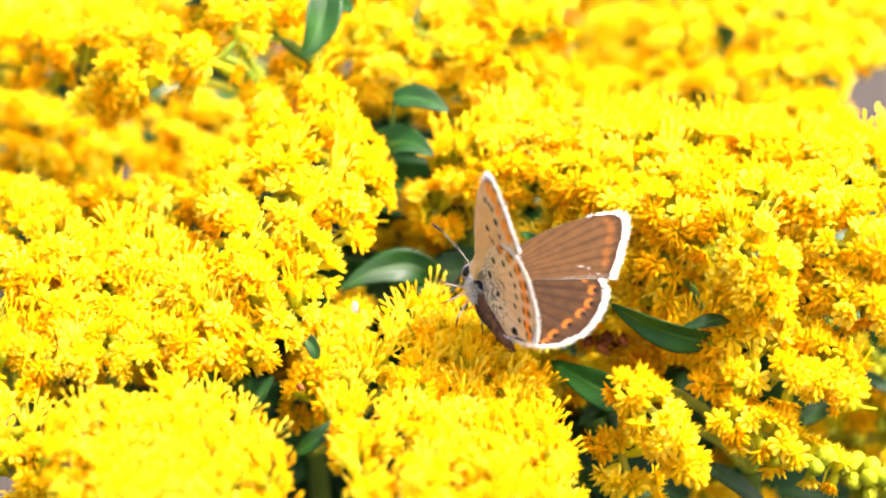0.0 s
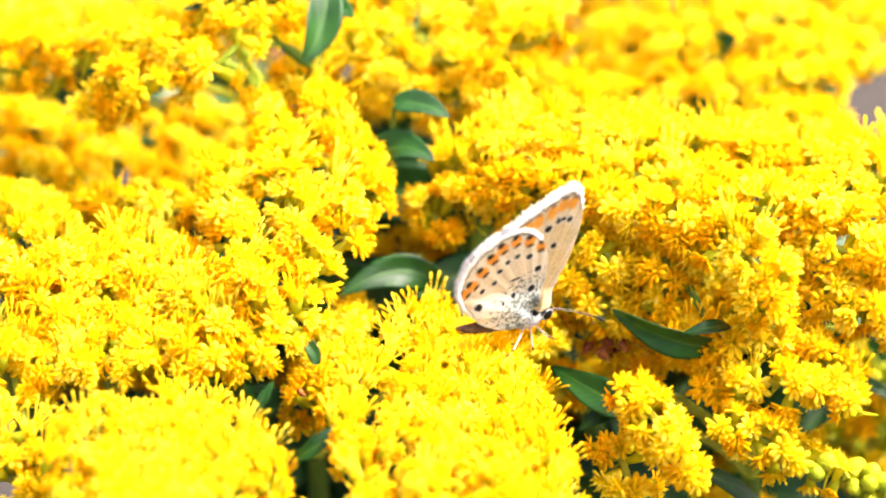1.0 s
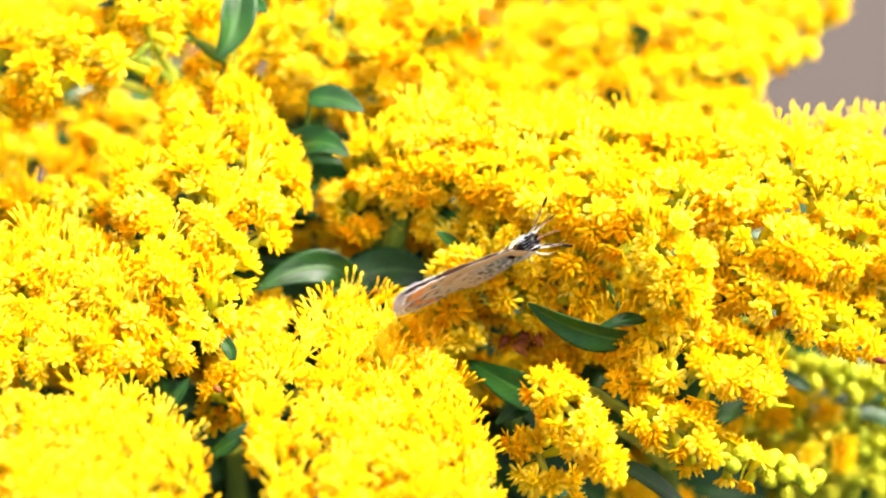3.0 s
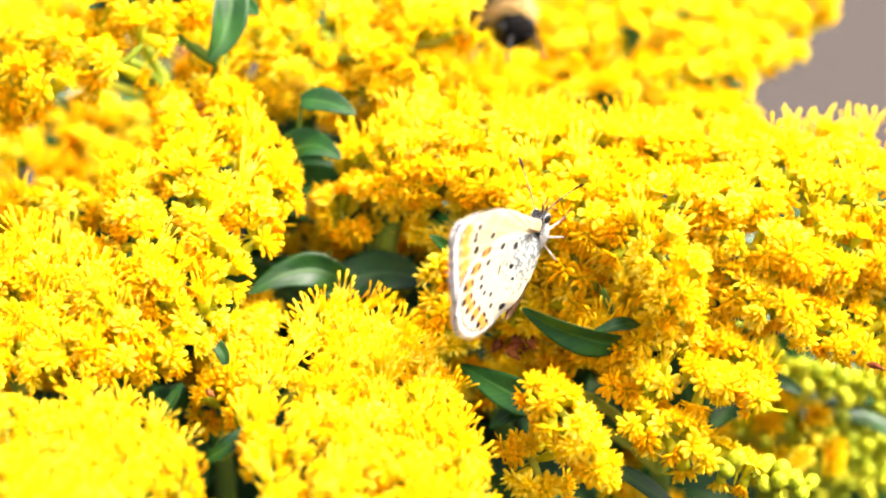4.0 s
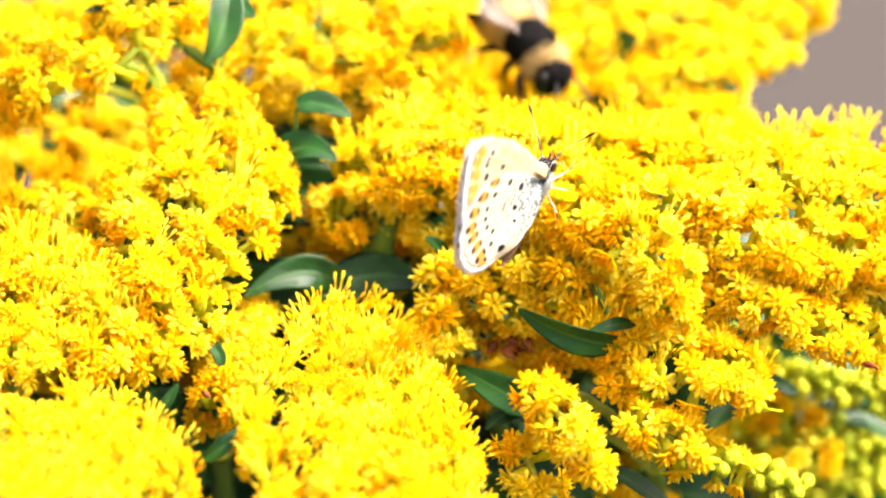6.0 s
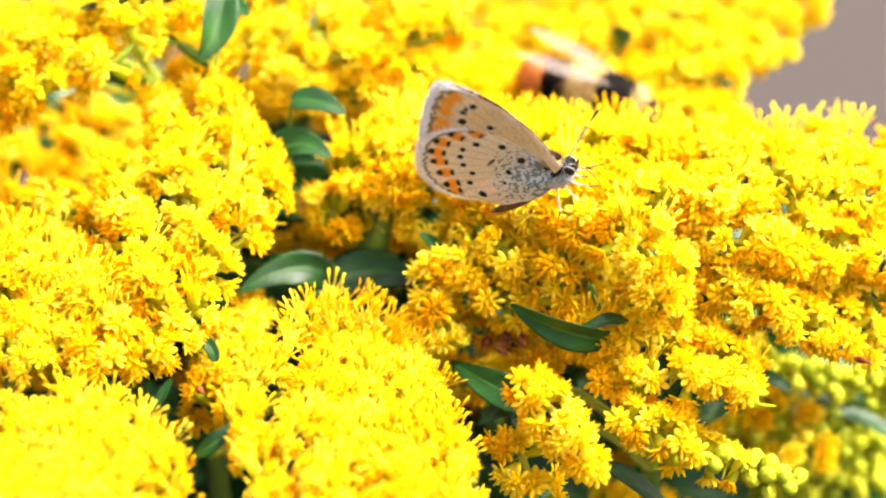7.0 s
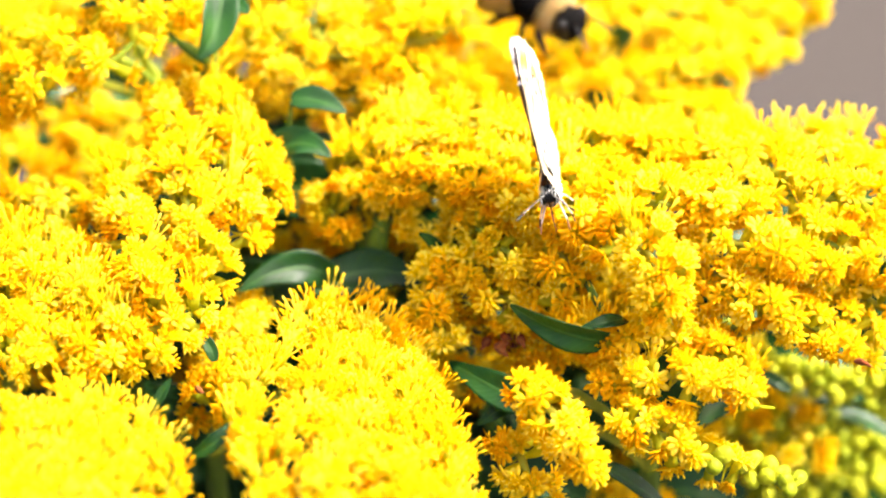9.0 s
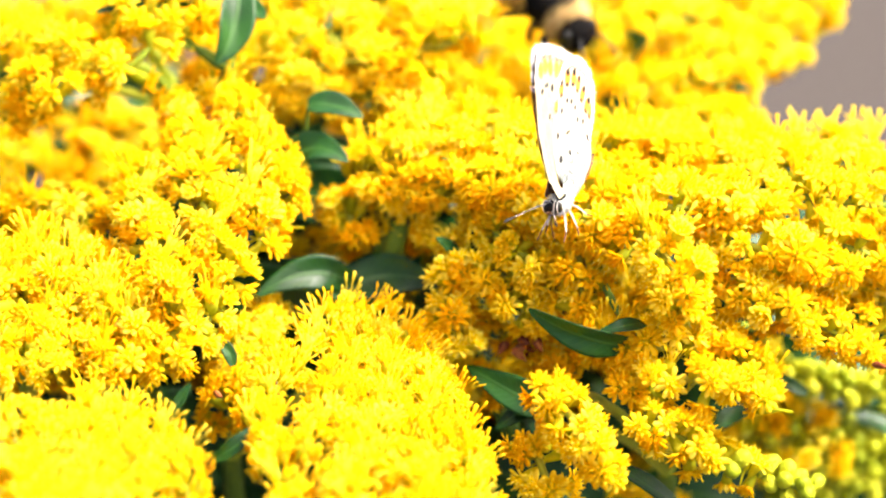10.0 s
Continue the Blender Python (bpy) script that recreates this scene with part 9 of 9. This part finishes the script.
def bumblebee(label):
    """A bumblebee along +x, its back up, its feet about 4 mm under the origin."""
    rng = random.Random(77)
    mm = 0.00122
    bee = new("bumblebee")
    tagged(bee, label, "bumblebee", "bumblebees on the flowers")

    def block(name, pieces, m, hair, length, lean, parent=bee, keep=None, note=""):
        bm = bmesh.new()
        for c, r in pieces:
            ellipsoid(bm, [q * mm for q in c], [q * mm for q in r], 24, 14, 0, 0.06)
            if hair:
                hairs(bm, [q * mm for q in c], [q * mm for q in r], hair, length * mm, 0.05 * mm, rng, lean, keep)
        return part(name, bm, m, parent, note)

    thorax = block("thorax", [((0, 0, 0.1), (2.8, 2.7, 2.4))], BLACK_FUR, 400, 0.5, (-0.2, 0, 0.2), note="black thorax, bare in the middle")
    block("collar", [((2.3, 0, -0.4), (0.9, 2.2, 1.8))], TAN_FUR, 1300, 1.0, (0.1, 0, 0.3), thorax, note="tan furry collar")
    block("rear_band", [((-2.3, 0, -0.2), (1.2, 2.4, 2.1))], TAN_FUR, 800, 1.1, (-0.3, 0, 0.2), thorax, note="tan furry band")
    abdomen = block("abdomen", [((-5.2, 0, -0.3), (3.6, 2.9, 2.5))], BLACK_FUR, 700, 0.7, (-0.6, 0, 0), note="furry banded abdomen")
    block("pale_band", [((-3.9, 0, -0.1), (1.9, 3.0, 2.6))], TAN_FUR, 1000, 1.0, (-0.5, 0, 0.1), abdomen)
    block("tail_tip", [((-7.5, 0, -0.5), (1.9, 2.4, 2.1))], RUST_FUR, 1000, 0.9, (-0.7, 0, 0), abdomen, note="rust-coloured tail")
    head = block("head", [((4.0, 0, -0.9), (1.6, 2.0, 1.8))], BLACK_FUR, 400, 0.6, (0.3, 0, 0.2))
    for y in (-1, 1):
        block("eye", [((4.3, 1.6 * y, -0.7), (0.75, 0.6, 1.25))], EYE, 0, 0, (0, 0, 0), head)
        bm = bmesh.new()
        tube(bm, [Vector(p) * mm for p in ((5.2, 0.5 * y, -0.5), (5.8, 1.1 * y, 0.2), (7.0, 1.7 * y, -0.5), (7.9, 2.0 * y, -1.3))], [0.16 * mm] * 4, 6)
        part("antenna", bm, DARK_CUTICLE, head)
        for x, reach in ((1.6, 1.8), (0.2, 0.2), (-1.4, -2.4)):
            bm = bmesh.new()
            tube(bm, [Vector(p) * mm for p in ((x, 1.4 * y, -1.6), (x + reach * 0.4, 2.7 * y, -1.5), (x + reach * 0.8, 2.9 * y, -2.5), (x + reach * 1.1, 3.0 * y, -3.2))], [0.42 * mm, 0.45 * mm, 0.38 * mm, 0.14 * mm], 7)
            part("leg", bm, DARK_CUTICLE, bee)
        for long, wide, sweep in ((10.0, 3.4, 0.22), (7.0, 2.4, 0.34)):
            bm = bmesh.new()
            n = 14
            top, low = [], []
            for lift, keep_row in ((0.05, top), (-0.05, low)):
                for i in range(n + 1):
                    s = i / n
                    w = wide / 2 * (math.sin(math.pi * min(1, 0.12 + 0.88 * s) ** 1.5) + 0.06)
                    row = []
                    for q in (-1, -0.35, 0.35, 1):
                        x, c = -long * s, q * w
                        row.append(bm.verts.new(Vector((-0.4 + x * math.cos(sweep) + c * math.sin(sweep), y * (1.6 - x * math.sin(sweep) + c * math.cos(sweep)), 1.9 + 0.10 * long * s + lift + 0.15 * q * q)) * mm))
                    keep_row.append(row)
            for i in range(n):
                for j in range(3):
                    bm.faces.new((top[i][j], top[i][j + 1], top[i + 1][j + 1], top[i + 1][j]))
                    bm.faces.new((low[i][j + 1], low[i][j], low[i + 1][j], low[i + 1][j + 1]))
                for j in (0, 3):
                    bm.faces.new((low[i][j], top[i][j], top[i + 1][j], low[i + 1][j]))
            bm.normal_update()
            part("wing", bm, BEE_WING, bee, "smoky translucent wing")
    return bee


bee_a = bumblebee("tan and black bumblebee with rusty tail on goldenrod")
bee_b = bumblebee("tan and black bumblebee feeding on far goldenrod")


def tiny_fly():
    """A white-winged midge, upright, 1.6 mm tall: dark body, two pale wings folded over its back, six short legs."""
    mm = 0.001
    fly = tagged(new("midge"), "tiny midge with white folded wings on goldenrod", "midge")
    bm = bmesh.new()
    ellipsoid(bm, (0, 0, 0), (0.18 * mm, 0.18 * mm, 0.45 * mm), 12, 8, 0, 0.08)
    ellipsoid(bm, (0, 0, 0.5 * mm), (0.14 * mm, 0.14 * mm, 0.14 * mm), 10, 7)
    part("body", bm, DARK_CUTICLE, fly)
    for y in (-1, 1):
        bm = bmesh.new()
        ellipsoid(bm, (0.14 * y * mm, -0.16 * mm, 0.35 * mm), (0.24 * mm, 0.05 * mm, 0.75 * mm), 14, 10)
        part("wing", bm, FRINGE, fly, "white wing")
        for z in (-0.25, 0.0, 0.2):
            bm = bmesh.new()
            tube(bm, [Vector(q) * mm for q in ((0.12 * y, 0, z), (0.38 * y, 0.05, z - 0.15), (0.42 * y, 0.02, z - 0.6))], [0.03 * mm, 0.025 * mm, 0.02 * mm], 5)
            part("leg", bm, DARK_CUTICLE, fly)
    return fly


midge = tiny_fly()


def facing(place, ahead, back):
    """The pose of a thing at place whose +x points ahead and whose +z leans to back."""
    x = Vector(ahead).normalized()
    z = Vector(back)
    z = (z - x * z.dot(x)).normalized()
    m = Matrix((x, z.cross(x), z)).transposed().to_4x4()
    return Matrix.Translation(place) @ m


def motions():
    walk(butterfly, [
        (0, facing((-0.00691, -0.002, 0.94696), (-0.465, 0.859, 0.217), (0.549, 0.087, 0.832))),
        (0.2, facing((-0.00752, -0.00127, 0.94716), (-0.31, 0.937, 0.162), (0.568, 0.046, 0.822))),
        (0.4, facing((-0.00643, -0.00114, 0.94624), (-0.041, 0.99, -0.136), (0.451, 0.14, 0.881))),
        (0.5, facing((-0.00457, -0.00068, 0.94638), (0.309, 0.926, -0.216), (0.431, 0.066, 0.9))),
        (0.6, facing((-0.00365, -0.00081, 0.94579), (0.454, 0.864, -0.219), (0.333, 0.063, 0.941))),
        (0.7, facing((-0.00485, -0.00068, 0.94577), (0.482, 0.853, -0.198), (0.306, 0.048, 0.951))),
        (0.8, facing((-0.00397, -0.00067, 0.94544), (0.615, 0.774, -0.152), (0.32, -0.09, 0.94))),
        (1, facing((-0.00148, -0.00127, 0.94367), (0.757, 0.6, -0.259), (0.345, -0.05, 0.93))),
        (1.5, facing((0.0016, 0.00047, 0.94545), (0.983, 0.085, 0.163), (-0.148, -0.162, 0.976))),
        (1.8, facing((0.00483, 0.00027, 0.94404), (0.969, -0.181, 0.166), (-0.188, -0.113, 0.976))),
        (2, facing((0.00417, 0.00034, 0.94359), (0.97, -0.076, 0.232), (-0.234, -0.563, 0.793))),
        (2.2, facing((0.00358, 0.00141, 0.94588), (0.886, -0.2, 0.419), (-0.449, -0.597, 0.665))),
        (2.5, facing((0.00484, 0.00151, 0.94667), (0.839, -0.291, 0.46), (-0.535, -0.596, 0.599))),
        (2.7, facing((0.00615, 0.00152, 0.94746), (0.744, -0.36, 0.563), (-0.588, -0.753, 0.296))),
        (3.8, facing((0.0065, 0.0007, 0.95129), (0.47, -0.052, 0.881), (-0.504, -0.835, 0.219))),
        (4, facing((0.00863, 0.00156, 0.95155), (0.365, 0.40, 0.84), (-0.52, -0.775, 0.40))),
        (4.5, facing((0.00934, 0.00234, 0.95689), (0.27, 0.52, 0.81), (-0.444, -0.70, 0.56))),
        (5.5, facing((0.00956, 0.00259, 0.9575), (0.256, 0.534, 0.806), (-0.345, -0.728, 0.592))),
        (6.8, facing((0.01075, 0.0017, 0.95869), (0.809, 0.124, 0.575), (-0.498, -0.377, 0.781))),
        (7, facing((0.01213, 0.00112, 0.9593), (0.766, -0.301, 0.569), (-0.633, -0.193, 0.75))),
        (7.1, facing((0.0117, 0.00157, 0.9599), (0.585, -0.629, 0.511), (-0.532, 0.178, 0.828))),
        (7.5, facing((0.01145, 0.00098, 0.95807), (0.686, -0.588, 0.43), (-0.613, -0.148, 0.776))),
        (8, facing((0.01133, 0.00073, 0.95783), (0.391, -0.885, 0.252), (-0.508, 0.021, 0.861))),
        (8.4, facing((0.0106, 0.00037, 0.95747), (0.362, -0.913, 0.19), (-0.424, 0.02, 0.906))),
        (8.5, facing((0.01154, 0.0004, 0.9576), (0.371, -0.909, 0.19), (-0.397, 0.03, 0.917))),
        (9, facing((0.01161, 0.00097, 0.9577), (-0.028, -0.993, -0.114), (-0.231, -0.105, 0.967))),
        (9.5, facing((0.01126, 0.001, 0.95768), (-0.177, -0.972, -0.152), (-0.191, -0.118, 0.974))),
        (10, facing((0.01065, 0.00028, 0.95746), (-0.377, -0.914, -0.149), (-0.191, -0.08, 0.978))),
    ])
    spread = [(0, 37.5), (0.2, 17.5), (0.4, 12.0), (0.5, 10.7), (0.6, 6.1), (0.7, 2.5), (0.8, 0.8), (1, 0.8), (10, 0.8)]
    for wing, sign, hindmost in WINGS:
        # the hind pair trails while the wings are open
        walk(wing, [(t, pose(0, 0, 0, -sign * a) @ pose(0, 0, 0, 0, -0.22 * a if hindmost else 0)) for t, a in spread])
    swing = [(0, 0, 0), (1.5, 6, 0), (2.0, -12, -6), (2.7, -16, -6), (4.0, -2, 0), (7.0, 0, 0), (8.0, -8, 0), (10, -14, 0)]
    for antenna, side in ANTENNAE:
        place = antenna.location.copy()
        walk(antenna, [(t, pose(*place, 0, -lift, side * wide)) for t, wide, lift in swing])
    walk(bee_a, [
        (0, facing((0.01253, 0.05527, 0.96173), (0.5, -0.733, -0.27), (0.2, -0.306, 0.87))),
        (1.5, facing((0.01218, 0.0551, 0.96143), (0.5, -0.733, -0.27), (0.2, -0.306, 0.87))),
        (2.5, facing((0.00976, 0.0551, 0.96143), (0.4, -0.82, -0.22), (0.2, -0.306, 0.87))),
        (3.8, facing((0.00903, 0.05242, 0.96079), (0.3, -0.87, -0.306), (0.2, -0.306, 0.87))),
        (4, facing((0.00616, 0.04906, 0.95728), (0.3, -0.87, -0.306), (0.2, -0.306, 0.87))),
        (4.2, facing((0.0069, 0.04696, 0.95504), (0.4, -0.851, -0.375), (0.2, -0.443, 0.833))),
        (4.5, facing((0.00716, 0.04548, 0.95448), (0.4, -0.79, -0.468), (0.2, -0.443, 0.833))),
        (5, facing((0.00716, 0.04555, 0.9546), (0.4, -0.79, -0.468), (0.2, -0.443, 0.833))),
        (5.5, facing((0.00743, 0.04582, 0.95507), (0.4, -0.79, -0.468), (0.2, -0.443, 0.833))),
        (5.7, facing((0.00716, 0.04582, 0.95507), (0.4, -0.79, -0.468), (0.2, -0.443, 0.833))),
        (6.3, facing((0.01543, 0.04248, 0.95087), (0.8, -0.596, -0.233), (0.2, -0.17, 0.906))),
        (6.8, facing((0.02021, 0.04128, 0.9488), (0.9, -0.392, -0.178), (0.2, -0.033, 0.943))),
        (7, facing((0.02055, 0.0406, 0.94762), (0.9, -0.237, -0.21), (0.2, 0.054, 0.893))),
        (7.2, facing((0.02089, 0.03719, 0.94511), (0.9, -0.15, -0.26), (0.2, 0.19, 0.929))),
        (7.6, facing((0.02021, 0.03633, 0.94363), (0.9, -0.2, -0.346), (0.3, 0.277, 0.879))),
        (8, facing((0.01962, 0.03775, 0.94208), (0.9, -0.2, -0.346), (0.3, 0.277, 0.879))),
        (8.4, facing((0.0155, 0.03706, 0.93819), (0.9, -0.2, -0.346), (0.3, 0.277, 0.879))),
        (10, facing((0.01626, 0.03847, 0.93662), (0.9, -0.2, -0.346), (0.3, 0.277, 0.879))),
    ])
    # the midge crawls down between the flower heads and stays there
    walk(midge, [
        (0, pose(-0.02121, -0.00010, 0.94203)),
        (0.15, pose(-0.02101, -0.00010, 0.94163)),
        (0.35, pose(-0.02061, 0.00240, 0.93103)),
        (10, pose(-0.02061, 0.00240, 0.93103)),
    ])
    walk(bee_b, [
        (0, facing((0.00692, 0.07361, 0.9575), (0.6, -0.683, -0.183), (0.2, -0.083, 0.856))),
        (7.8, facing((0.00818, 0.06413, 0.96107), (0.6, -0.683, -0.183), (0.2, -0.083, 0.856))),
        (8.2, facing((0.01045, 0.05492, 0.96113), (0.7, -0.596, -0.233), (0.1, -0.17, 0.906))),
        (8.5, facing((0.01173, 0.04948, 0.95969), (0.75, -0.59, -0.121), (0, -0.17, 0.906))),
        (9, facing((0.01139, 0.04797, 0.95708), (0.75, -0.59, -0.121), (0, -0.17, 0.906))),
        (9.5, facing((0.01104, 0.04803, 0.9572), (0.75, -0.59, -0.121), (0, -0.17, 0.906))),
        (10, facing((0.01139, 0.04803, 0.9572), (0.6, -0.733, -0.27), (0, -0.17, 0.906))),
    ])


motions()
